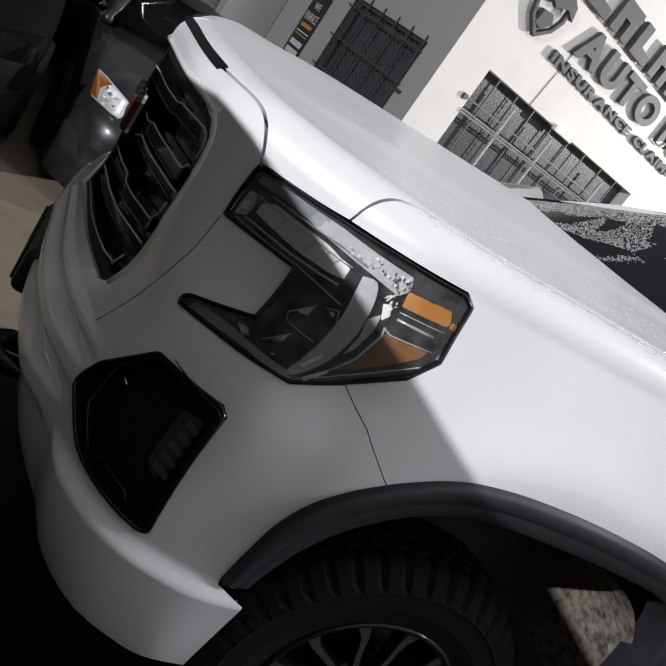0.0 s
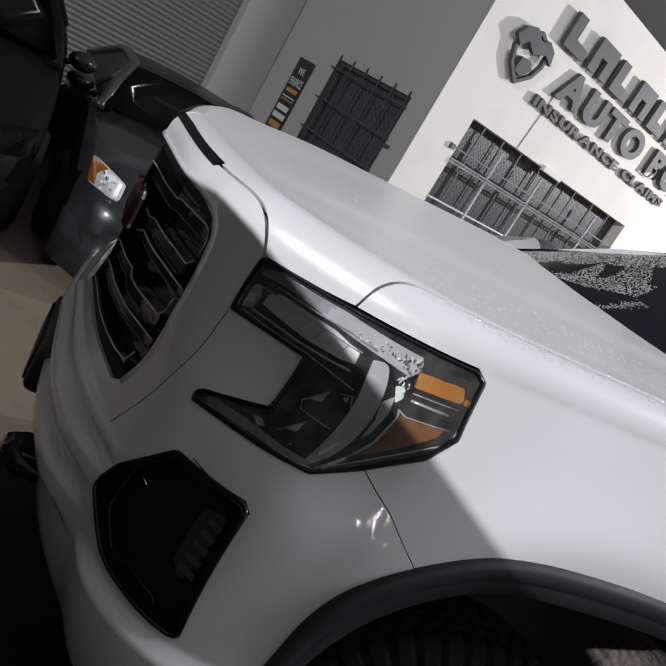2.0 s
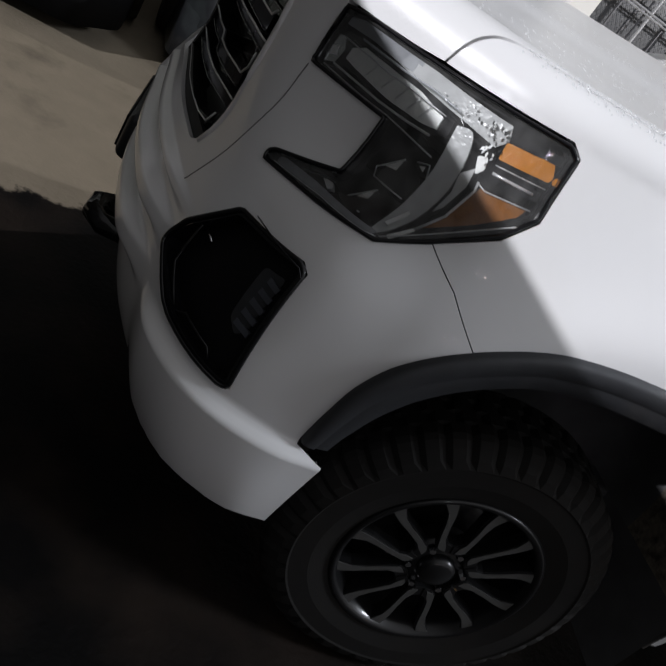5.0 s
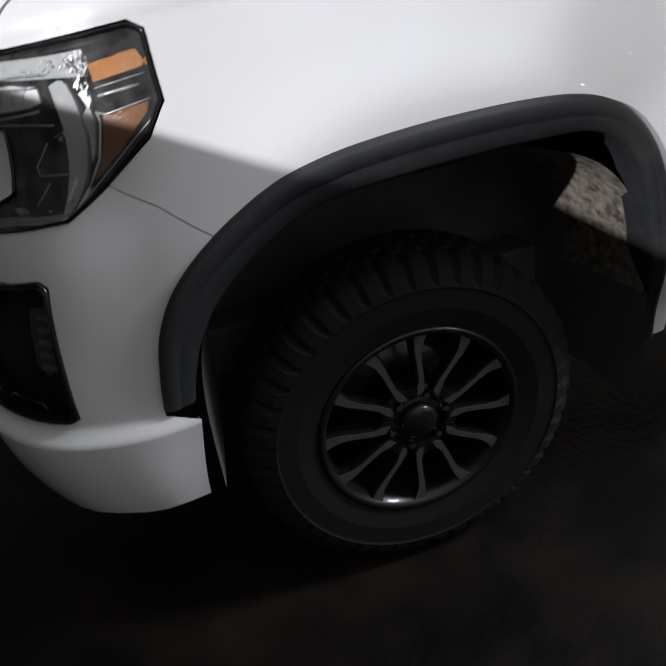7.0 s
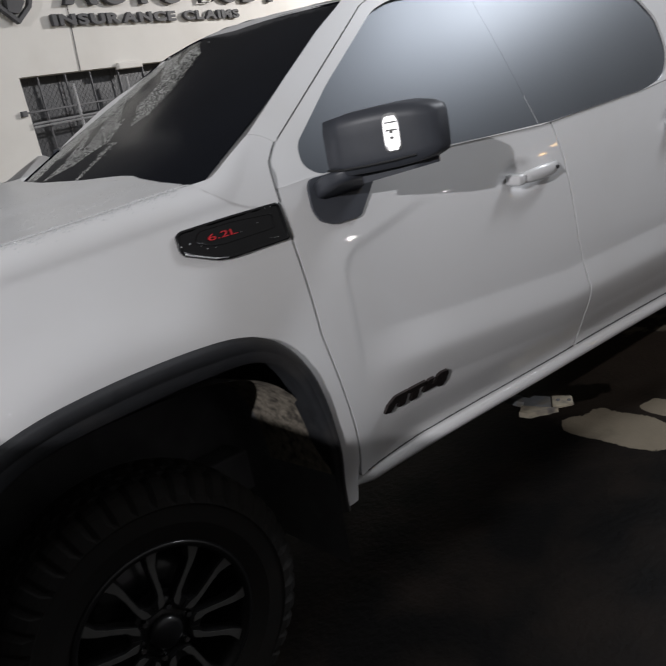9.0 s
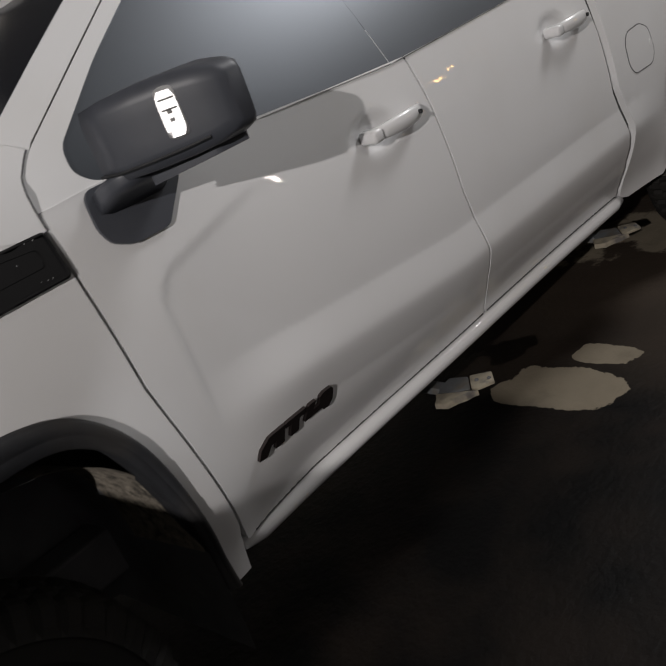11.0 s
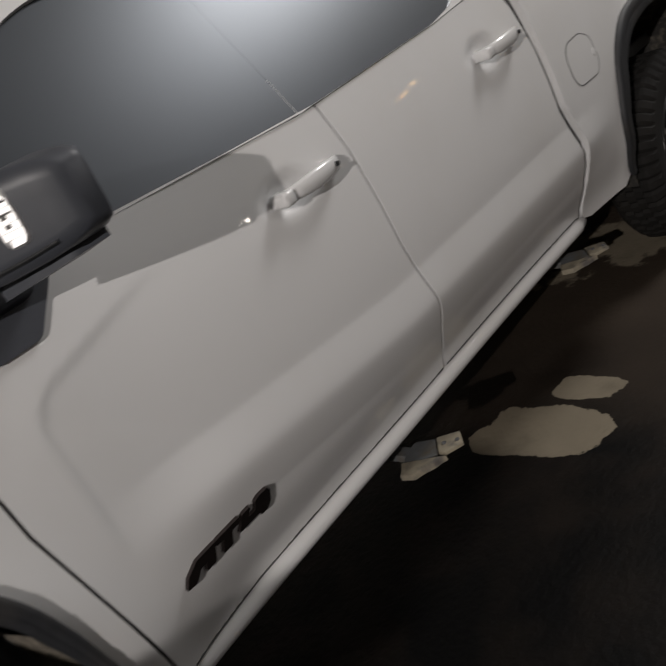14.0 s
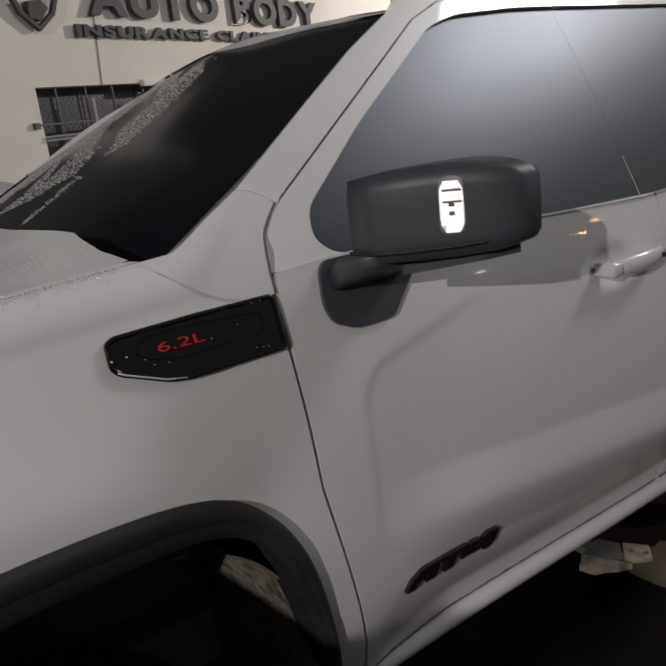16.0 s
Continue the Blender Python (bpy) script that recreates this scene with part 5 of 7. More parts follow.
    bit("marker_bar", rounded([(1.179, 1.259), (1.188, 1.270), (1.318, 1.279), (1.322, 1.264), (1.212, 1.252)], 0.004), GLOSS, -0.012, 0.02, 0.004)
    line("marker_line", [(1.203, 1.264), (1.304, 1.271)], SILVER, 0.0026, -0.0105)
    line("marker_line", [(1.196, 1.276), (1.318, 1.286)], BAREDGE, 0.0010, -0.0105)
    bit("bright_clip", rounded([(1.143, 1.272), (1.167, 1.279), (1.182, 1.261), (1.169, 1.247)], 0.004), LAMPW, -0.009, 0.014, 0.003)
    bit("side_reflector", [(1.203, 1.236), (1.316, 1.248), (1.308, 1.231), (1.245, 1.187), (1.155, 1.137), (1.186, 1.181)], AMBERDK, -0.013, 0.02, 0.003, "dark amber side reflector")
    line("reflector_edge", [(1.190, 1.240), (1.216, 1.236), (1.320, 1.249)], BAREDGE, 0.0013, -0.010)
    lens = skin("lens", body, shrunk(HEADLIGHT, 0.007), LENS, bowl, step=0.03, out=-0.002, mirror=flip, depth=0.002, soft=0.0, label="clear headlight lens")
    lens.visible_shadow = False
    # fog bezel
    bez = skin("fog_bezel", body, rounded(shrunk(FOG, 0.001), 0.009), GLOSS, truck, holes=[rounded(shrunk(FOG, 0.013), 0.008)], step=0.022, out=0.004, mirror=flip, depth=0.05, soft=0.004, label="gloss black fog-lamp bezel")
    edge_bead("bezel_edge", body, rounded(shrunk(FOG, 0.004), 0.010), GLOSS, bez, 0.0045, 0.003, flip)
    skin("bezel_floor", body, shrunk(FOG, 0.006), GRILLEBLK, bez, step=0.03, out=-0.030, mirror=flip, depth=0.01)
    edge_bead("floor_line", body, [(.806, .905), (.822, .797), (.905, .748), (.934, .770), (1.016, .766), (1.030, .752)], GLOSS, bez, 0.003, -0.012, flip, False)
    edge_bead("floor_line", body, [(.818, .885), (.850, .880)], CHROME, bez, 0.0022, -0.020, flip, False)
    # dark chrome bead put in for the highlight along the bezel's top
    edge_bead("bezel_glint", body, [(.905, .978), (1.050, .980), (1.066, .970)], DKCHROME, bez, 0.0012, 0.007, flip, False)
    skin("fog_lamp", body, rounded([(1.000, .832), (1.036, .812), (1.052, .836), (1.036, .946), (.978, .936)], 0.01), CLAD, bez, step=0.02, out=-0.024, mirror=flip, depth=0.03, soft=0.004, label="slim upright fog lamp")
    for k in range(5):
        v0 = .828 + .023 * k
        skin("fog_louvre", body, [(1.018 - .002 * k, v0), (1.060 - .004 * k, v0 - .004), (1.060 - .004 * k, v0 + .007), (1.018 - .002 * k, v0 + .012)], SHELL, bez, step=0.03, out=-0.019, mirror=flip, depth=0.01, soft=0.004)
    # fender badge with its lettering
    badge = skin("fender_badge", body, rounded([(2.043, 1.340), (2.041, 1.308), (2.052, 1.298), (2.125, 1.271), (2.160, 1.266), (2.337, 1.262), (2.334, 1.337), (2.187, 1.343), (2.056, 1.346)], 0.010), GLOSS, truck, step=0.02, out=0.010, mirror=flip, depth=0.02, soft=0.005, label="gloss black fender badge with red 6.2L lettering")
    BADGE = rounded([(2.043, 1.340), (2.041, 1.308), (2.052, 1.298), (2.125, 1.271), (2.160, 1.266), (2.337, 1.262), (2.334, 1.337), (2.187, 1.343), (2.056, 1.346)], 0.010)
    edge_bead("badge_edge", body, shrunk(BADGE, 0.003), GLOSS, badge, 0.0045, 0.006, flip)
    INSET = rounded([(2.082, 1.318), (2.112, 1.303), (2.150, 1.297), (2.30, 1.293), (2.302, 1.320), (2.19, 1.331), (2.10, 1.334)], 0.008)
    skin("badge_plate", body, INSET, GLOSS, badge, step=0.02, out=0.0115, mirror=flip, depth=0.006, soft=0.001)
    edge_bead("plate_edge", body, INSET, GLOSS, badge, 0.0012, 0.0113, flip)
    # bright bead set in as the highlight on the badge's lower front edge
    edge_bead("badge_glint", body, [(2.049, 1.303), (2.060, 1.2975), (2.118, 1.2765), (2.150, 1.2705)], BAREDGE, badge, 0.0016, 0.0105, flip, False)
    bm_b = bmesh.new()
    for u, v, r in ((2.068, 1.318, 0.0022), (2.045, 1.318, 0.0026), (2.094, 1.308, 0.0012), (2.105, 1.299, 0.0013), (2.128, 1.296, 0.0012), (2.205, 1.307, 0.0016), (2.255, 1.313, 0.0015), (2.288, 1.334, 0.0012), (2.305, 1.333, 0.0011), (2.278, 1.277, 0.0012), (2.290, 1.275, 0.0013), (2.300, 1.274, 0.0012)):
        (P,), (N,) = body([u], [v])
        m = Matrix.Translation(Vector(P) + Vector(N) * 0.0118) @ Vector(N).to_track_quat("Z", "Y").to_matrix().to_4x4() @ Matrix.Diagonal((r * 0.7, r * 0.7, r * 0.5, 1))
        bmesh.ops.create_icosphere(bm_b, subdivisions=2, radius=1.0, matrix=Matrix.Diagonal((1, -1 if flip else 1, 1, 1)) @ m)
    part("rain_drops", bm_b, BEAD, badge, "beads of rain", True)
    # slanted dark blocks of the door badge
    base_u = 2.532
    blocks = [[(-.004, 0.004), (.024, .0), (.040, .020), (.056, .021), (.053, .002), (.084, .002), (.090, .044), (.034, .044), (.004, .026)],
              [(.090, .030), (.092, .044), (.164, .044), (.160, .029), (.140, .029), (.136, .0), (.106, .0), (.111, .030)],
              [(.158, .006), (.174, .042), (.200, .042), (.190, .021), (.213, .021), (.213, .042), (.226, .047), (.254, .046), (.262, .036), (.262, .010), (.248, -.004), (.228, -.002), (.222, .006)]]
    for pl in blocks:
        skin("door_badge", body, [(base_u + a + b * 0.22, .722 + b) for a, b in rounded(pl, 0.003, 2)], BADGECHROME, truck, step=0.03, out=0.011, mirror=flip, depth=0.014, soft=0.002)

# 6.2L in red on the fender badges
for s in (1, -1):
    cu = bpy.data.curves.new("engine_lettering", "FONT")
    cu.body, cu.size, cu.extrude, cu.align_x = "6.2L", 0.0170, 0.001, "CENTER"
    tmp = new("engine_lettering", cu)
    me = bpy.data.meshes.new_from_object(tmp.evaluated_get(bpy.context.evaluated_depsgraph_get()))
    bpy.data.objects.remove(tmp)
    co = np.array([tuple(v.co) for v in me.vertices])
    P, N = body(2.154 + co[:, 0] * 2.8, 1.309 + co[:, 1] - 0.05 * co[:, 0] * 2.8)
    P = (P + N * (0.0138 + co[:, 2:3])) * np.array([1, s, 1])
    me.vertices.foreach_set("co", P.ravel())
    if s < 0:
        me.flip_normals()
    me.update()
    link_mesh("engine_lettering", me, REDTXT, truck, "red 6.2L lettering", False)

# lower front: black air dam, tow hooks
skin("air_dam", body, [(0.0, .505), (.60, .505), (.75, .465), (.95, .445), (.95, .405), (0.0, .405)], BLACK, truck, step=0.04, out=-0.03, mirror="both", depth=0.02)
for s in (-1, 1):
    bm = bmesh.new()
    tube(bm, [(0.10, s * 0.40, 0.60), (-0.06, s * 0.40, 0.60), (-0.085, s * 0.425, 0.605), (-0.085, s * 0.475, 0.605), (-0.06, s * 0.50, 0.60), (0.10, s * 0.50, 0.60)], 0.026, 10)
    part("tow_hook", bm, GLOSS, truck, "black tow hook", True)

# black plate carrier standing off the middle of the bumper
bm = bmesh.new()
box(bm, (-0.118, -0.20, 0.61), (-0.04, 0.20, 0.745), 0.025, None, 3)
carrier = part("plate_carrier", bm, BLACK, truck, "black plastic plate carrier", True)
bm = bmesh.new()
box(bm, (-0.124, -0.17, 0.63), (-0.116, 0.17, 0.725), 0.004)
part("carrier_face", bm, GRILLEBLK, carrier)

# side-step brackets hanging under the sill, their step boards gone
for dx, dy in ((0.0, 0.0), (1.165, 0.037)):
    T = Matrix.Translation((dx, dy, 0.375))
    bm = bmesh.new()
    prism(bm, rounded([(2.505, -0.815), (2.545, -0.797), (2.596, -0.795), (2.619, -0.856), (2.558, -0.906), (2.534, -0.884), (2.516, -0.848)], 0.006), -0.006, 0.002, T, 0.001)
    box(bm, (2.535, -0.82, -0.03), (2.580, -0.56, -0.004), 0.004, T)
    bracket = part("step_bracket", bm, SHELF, truck, "rusty grey side-step bracket")
    bm = bmesh.new()
    prism(bm, [(2.448, -0.844), (2.470, -0.833), (2.498, -0.812), (2.514, -0.846), (2.524, -0.872), (2.532, -0.887), (2.553, -0.941), (2.538, -0.930), (2.515, -0.922), (2.490, -0.902), (2.458, -0.886), (2.452, -0.862)], -0.014, 0.005, T, 0.002)
    part("bracket_lip", bm, BARE, bracket, "muddy tan bracket lip")
    bm = bmesh.new()
    prism(bm, rounded([(2.622, -0.860), (2.661, -0.922), (2.611, -0.966), (2.561, -0.933), (2.560, -0.910)], 0.005), -0.004, 0.006, T, 0.002)
    part("bracket_tongue", bm, BARE, bracket, "muddy tan bolted tongue")
    for bx, by in ((2.600, -0.905), (2.620, -0.940)):
        bm = bmesh.new()
        prism(bm, [(bx + 0.007 * math.cos(a), by + 0.007 * math.sin(a)) for a in [math.tau * k / 6 for k in range(6)]], 0.004, 0.011, T, 0.001)
        part("bolt", bm, UNDER, bracket)


# ---- wheels
def wheel(cx, s, turn):
    """A road wheel: knobbly tyre, alloy with six split spokes, hub cap and lug nuts."""
    C = (cx, 0, 0.415)
    y0 = -0.935
    bm = bmesh.new()
    n = 176
    prof = [(0.235, -0.915, 0), (0.250, -0.930, 0), (0.300, -0.943, 0), (0.345, -0.943, 0), (0.350, -0.946, 0), (0.372, -0.940, 1), (0.392, -0.926, 1), (0.406, -0.912, 1), (0.413, -0.898, 2), (0.414, -0.868, 2), (0.414, -0.864, 3), (0.414, -0.830, 3), (0.414, -0.826, 4), (0.414, -0.794, 4),
            (0.414, -0.790, 3), (0.414, -0.755, 3), (0.412, -0.750, 2), (0.405, -0.735, 2), (0.385, -0.71, 0), (0.30, -0.70, 0), (0.235, -0.715, 0)]
    rings = []
    for r, o, kind in prof:
        ring = []
        for k in range(n):
            q = (k + (0, 0, 0, 2, 1)[kind]) % 4
            dip = 0.0 if kind == 0 else (0.011 if q in (0,) else 0.0) * (0.7 if kind == 1 else 1.0)
            a = k * math.tau / n
            ring.append(bm.verts.new((C[0] + (r - dip) * math.cos(a), o + (0.006 if kind == 1 and q == 0 else 0), C[2] + (r - dip) * math.sin(a))))
        rings.append(ring)
    for p, q in zip(rings, rings[1:] + rings[:1]):
        for k in range(n):
            bm.faces.new((p[k], p[(k + 1) % n], q[(k + 1) % n], q[k]))
    F = Matrix.Diagonal((1, s, 1, 1))
    bm.transform(F)
    bmesh.ops.recalc_face_normals(bm, faces=bm.faces)
    part("tyre", bm, RUBBER, truck, "knobbly all-terrain tyre with mud in the tread")
    bm = bmesh.new()
    lathe(bm, [(0.246, -0.925), (0.252, -0.932), (0.243, -0.938), (0.232, -0.930), (0.222, -0.90), (0.214, -0.80), (0.22, -0.72), (0.24, -0.72)], C, 64)
    lathe(bm, [(0.0001, -0.84), (0.214, -0.80), (0.214, -0.79), (0.0001, -0.80)], C, 48)
    bm.transform(F)
    bmesh.ops.recalc_face_normals(bm, faces=bm.faces)
    rim = part("rim", bm, RIM, truck, "dark alloy rim", True)
    for k in range(6):
        a = turn + math.tau * k / 6
        m = Matrix.Translation((C[0], -0.905, C[2])) @ Matrix.Rotation(-a, 4, "Y") @ Matrix.Rotation(radians(90), 4, "X")
        # each spoke is a loop: two arms joined near the hub that spread into broad feet at the rim
        half = [(0.066, 0.0), (0.066, 0.022), (0.078, 0.036), (0.120, 0.044), (0.160, 0.050), (0.190, 0.058), (0.212, 0.074), (0.236, 0.104), (0.240, 0.046), (0.216, 0.040), (0.190, 0.034), (0.150, 0.030), (0.110, 0.023), (0.098, 0.012), (0.095, 0.0)]
        bm = bmesh.new()
        for side in (-1, 1):
            prism(bm, [(r, side * w) for r, w in half], -0.014, 0.020, m, 0.003)
        bm.transform(F)
        bmesh.ops.recalc_face_normals(bm, faces=bm.faces)
        part("spoke", bm, RIM, rim)
        face = [(0.074, 0.012), (0.076, 0.026), (0.083, 0.034), (0.120, 0.042), (0.160, 0.048), (0.190, 0.056), (0.213, 0.072), (0.234, 0.098), (0.237, 0.052), (0.214, 0.044), (0.188, 0.038), (0.150, 0.034), (0.110, 0.027), (0.094, 0.018)]
        for side in (-1, 1):
            bm = bmesh.new()
            prism(bm, [(r, side * w) for r, w in face], 0.0195, 0.0222, m)
            bm.transform(F)
            bmesh.ops.recalc_face_normals(bm, faces=bm.faces)
            part("machined_face", bm, RIMFACE, rim, "bare machined spoke face")
    bm = bmesh.new()
    lathe(bm, [(0.0001, -0.935), (0.034, -0.935), (0.044, -0.928), (0.048, -0.90), (0.0001, -0.90)], C, 32, False)
    lathe(bm, [(0.0001, -0.912), (0.086, -0.908), (0.092, -0.90), (0.092, -0.86), (0.0001, -0.86)], C, 32, False)
    bm.transform(F)
    bmesh.ops.recalc_face_normals(bm, faces=bm.faces)
    part("hub_cap", bm, RIM, rim, "", True)
    for k in range(6):
        a = turn + math.tau * (k + 0.5) / 6
        bm = bmesh.new()
        lathe(bm, [(0.0001, -0.925), (0.008, -0.925), (0.011, -0.918), (0.011, -0.89)], (C[0] + 0.070 * math.cos(a), 0, C[2] + 0.070 * math.sin(a)), 6, False)
        bm.transform(F)
        bmesh.ops.recalc_face_normals(bm, faces=bm.faces)
        part("lug_nut", bm, CHROME, rim)


for cx in (0.955, 4.695):
    for s in (1, -1):
        wheel(cx, s, radians(41))

# rain beaded on the bonnet and along the wing's shoulder
rng = random.Random(4)
bm = bmesh.new()


def bead(P, N, r):
    n = Vector(N)
    a = n.orthogonal().normalized()
    b = n.cross(a)
    P = Vector(P)
    top = bm.verts.new(P + n * r * 0.55)
    mid = [bm.verts.new(P + (a * math.cos(k * math.tau / 7) + b * math.sin(k * math.tau / 7)) * r * 0.7 + n * r * 0.40) for k in range(7)]
    low = [bm.verts.new(P + (a * math.cos(k * math.tau / 7) + b * math.sin(k * math.tau / 7)) * r - n * r * 0.05) for k in range(7)]
    for k in range(7):
        bm.faces.new((top, mid[k], mid[(k + 1) % 7]))
        bm.faces.new((mid[k], low[k], low[(k + 1) % 7], mid[(k + 1) % 7]))


bu, bv, hx, hy, ws, wt = [], [], [], [], [], []
while len(bu) < 900:
    u, v = rng.uniform(1.05, 2.3), rng.gauss(1.452, 0.012)
    if v < 1.467 and u < 2.10 and rng.random() < 0.25 + 0.75 * min(max((u - 1.1) / 0.5, 0), 1):
        bu.append(u), bv.append(v)
while len(hx) < 800:
    x, y = rng.uniform(0.3, 1.38), -rng.uniform(0.05, 0.83)
    if inside(bonnet_cut, (x + 0.01, y)) and rng.random() < (0.9 if y < -0.66 else 0.6 if -0.48 < y < -0.36 else 0.15) * min(x, 1.0):
        hx.append(x), hy.append(y)
# the windscreen where the wipers do not sweep: streaks of fine beads
EDGE_T, EDGE_S = (0.0, 0.15, 0.30, 0.45, 0.60, 0.75, 0.90, 1.0), (0.60, 0.36, 0.22, 0.06, 0.08, 0.16, 0.24, 0.28)
while len(ws) < 10500:
    # the unswept strip along the far edge, with smeared dry lenses in it
    q, a = rng.random(), rng.random()
    inner = float(np.interp(q, EDGE_T, EDGE_S)) + rng.gauss(0, 0.012)
    patch = math.sin(13.0 * q - 7.5 * a) + 0.7 * math.sin(31.0 * q - 15.0 * a + 1.0)
    if a > 0.66 + 0.05 * patch or (a < 0.30 and patch > -0.9 and q > 0.22) or (patch > 0.25 and rng.random() < 0.85):
        ws.append(inner + (0.99 - inner) * a), wt.append(0.02 + 0.97 * q)
# the line where the wiper comes to rest
for k in range(260):
    q = rng.random()
    ws.append(0.11 + 0.03 * q + rng.gauss(0, 0.016) * (0.5 + q)), wt.append(0.02 + 0.27 * q)
for (P, N), sizes in ((body(bu, bv), (0.0010, 0.0014, 0.0018, 0.0024)), (bonnet_sheet(np.array(hx), np.array(hy)), (0.0008, 0.0012, 0.0015))):
    for p, n in zip(P, N):
        bead(p, n, rng.choice(sizes))
drops = part("rain_beading", bm, BEAD, truck, "beads of rain", True)
tagged(drops, kind="stuff")
bm = bmesh.new()
P, N = by_steps(screen_place)(np.array(ws), np.array(wt))
for p, n in zip(P, N):
    bead(p, -n, rng.choice((0.0013, 0.0018, 0.0026)))
drops = part("rain_streaking", bm, STREAK, truck, "streaks of rain on the windscreen", True)
tagged(drops, kind="stuff")

# ---------------------------------------------------------------- the yard
WHITE_AT, WHITE_TURN = Vector((3.20, 6.30, 0)), radians(26)     # window corner on the white wall, and the wall's bearing
WDIR = Vector((math.cos(WHITE_TURN), math.sin(WHITE_TURN), 0))
CORNER = WHITE_AT - WDIR * 0.66
GREY_TURN = WHITE_TURN + radians(90)
GDIR = Vector((math.cos(GREY_TURN), math.sin(GREY_TURN), 0))


def wall_frame(origin, turn):
    """x along the wall, y out of it toward the yard, z up."""
    d = Vector((math.cos(turn), math.sin(turn), 0))
    n = Vector((d.y, -d.x, 0))
    M = Matrix((d, n, Vector((0, 0, 1)))).transposed().to_4x4()
    M.translation = origin
    return M


WM = wall_frame(WHITE_AT, WHITE_TURN)
GM = wall_frame(CORNER, GREY_TURN)
GM2 = GM @ Matrix.Diagonal((1, -1, 1, 1)) @ Matrix.Translation((0, 0.003, 0))     # y out of the grey wall toward the yard


def wall_with_holes(name, M, x0, x1, z1, holes, thick, material, label):
    """A wall from x0 to x1, its openings cut right through."""
    bm = bmesh.new()
    xs = sorted({x0, x1, *[h[0] for h in holes], *[h[1] for h in holes]})
    zs = sorted({0.0, z1, *[h[2] for h in holes], *[h[3] for h in holes]})
    for a, b in zip(xs, xs[1:]):
        for c, d in zip(zs, zs[1:]):
            mx, mz = (a + b) / 2, (c + d) / 2
            if not any(h[0] < mx < h[1] and h[2] < mz < h[3] for h in holes):
                box(bm, (a, -thick, c), (b, 0, d))
    bmesh.ops.remove_doubles(bm, verts=bm.verts, dist=1e-4)
    seen = {}
    for f in list(bm.faces):
        seen.setdefault(tuple(round(q, 3) for q in f.calc_center_median()), []).append(f)
    bmesh.ops.delete(bm, geom=[f for fs in seen.values() if len(fs) > 1 for f in fs], context="FACES")
    bm.transform(M)
    bmesh.ops.recalc_face_normals(bm, faces=bm.faces)
    return tagged(part(name, bm, material, None), label, "wall", kind="structure")


# ground: one concrete slab field that runs to the horizon
bm = bmesh.new()
g = 60
for i in range(g + 1):
    for j in range(g + 1):
        fx, fy = (i / g * 2 - 1), (j / g * 2 - 1)
        x, y = 2 + 400 * fx * abs(fx) ** 2, 400 * fy * abs(fy) ** 2
        bm.verts.new((x, y, 0.0))
bm.verts.ensure_lookup_table()
for i in range(g):
    for j in range(g):
        a = i * (g + 1) + j
        bm.faces.new((bm.verts[a], bm.verts[a + g + 1], bm.verts[a + g + 2], bm.verts[a + 1]))
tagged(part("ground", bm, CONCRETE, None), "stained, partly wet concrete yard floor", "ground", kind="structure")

WIN = (0.0, 4.16, 0.95, 2.23)
wall_with_holes("wall_white", WM, -0.66, 9.0, 4.25, [WIN], 0.22, WALLW, "white painted shop wall with raised lettering")
DOORW = (0.35, 1.78, 0.0, 2.06)
wall_with_holes("wall_grey", GM2, 0.002, 2.98, 5.2, [DOORW], 0.22, WALLG, "grey side wall of the shop in shade")

# roller-shutter bay behind the dark car
BAY = CORNER + GDIR * 3.0
BM_ = wall_frame(BAY + WDIR * -9.0, WHITE_TURN)
wall_with_holes("wall_bay", BM_, 0.0, 9.0, 5.2, [(1.2, 8.27, 0.0, 4.4)], 0.25, WALLG, "grey bay wall round a roller shutter")
shutter = thing("roller_shutter", "closed corrugated steel roller shutter", "shutter", tuple(BM_ @ Vector((4.8, 0, 0))), kind="structure")
for k in range(72):
    bm = bmesh.new()
    n = 6
    prev = None
    for i in range(n + 1):
        t = i / n
        z, y = 0.0615 * (k + t), -0.16 + 0.014 * math.sin(math.pi * t)
        row = [bm.verts.new((x, y, z)) for x in (1.15, 8.32)]
        if prev:
            bm.faces.new((prev[0], prev[1], row[1], row[0]))
        prev = row
    bm.transform(BM_)
    part("slat", bm, SHUTTER, shutter, "", True)


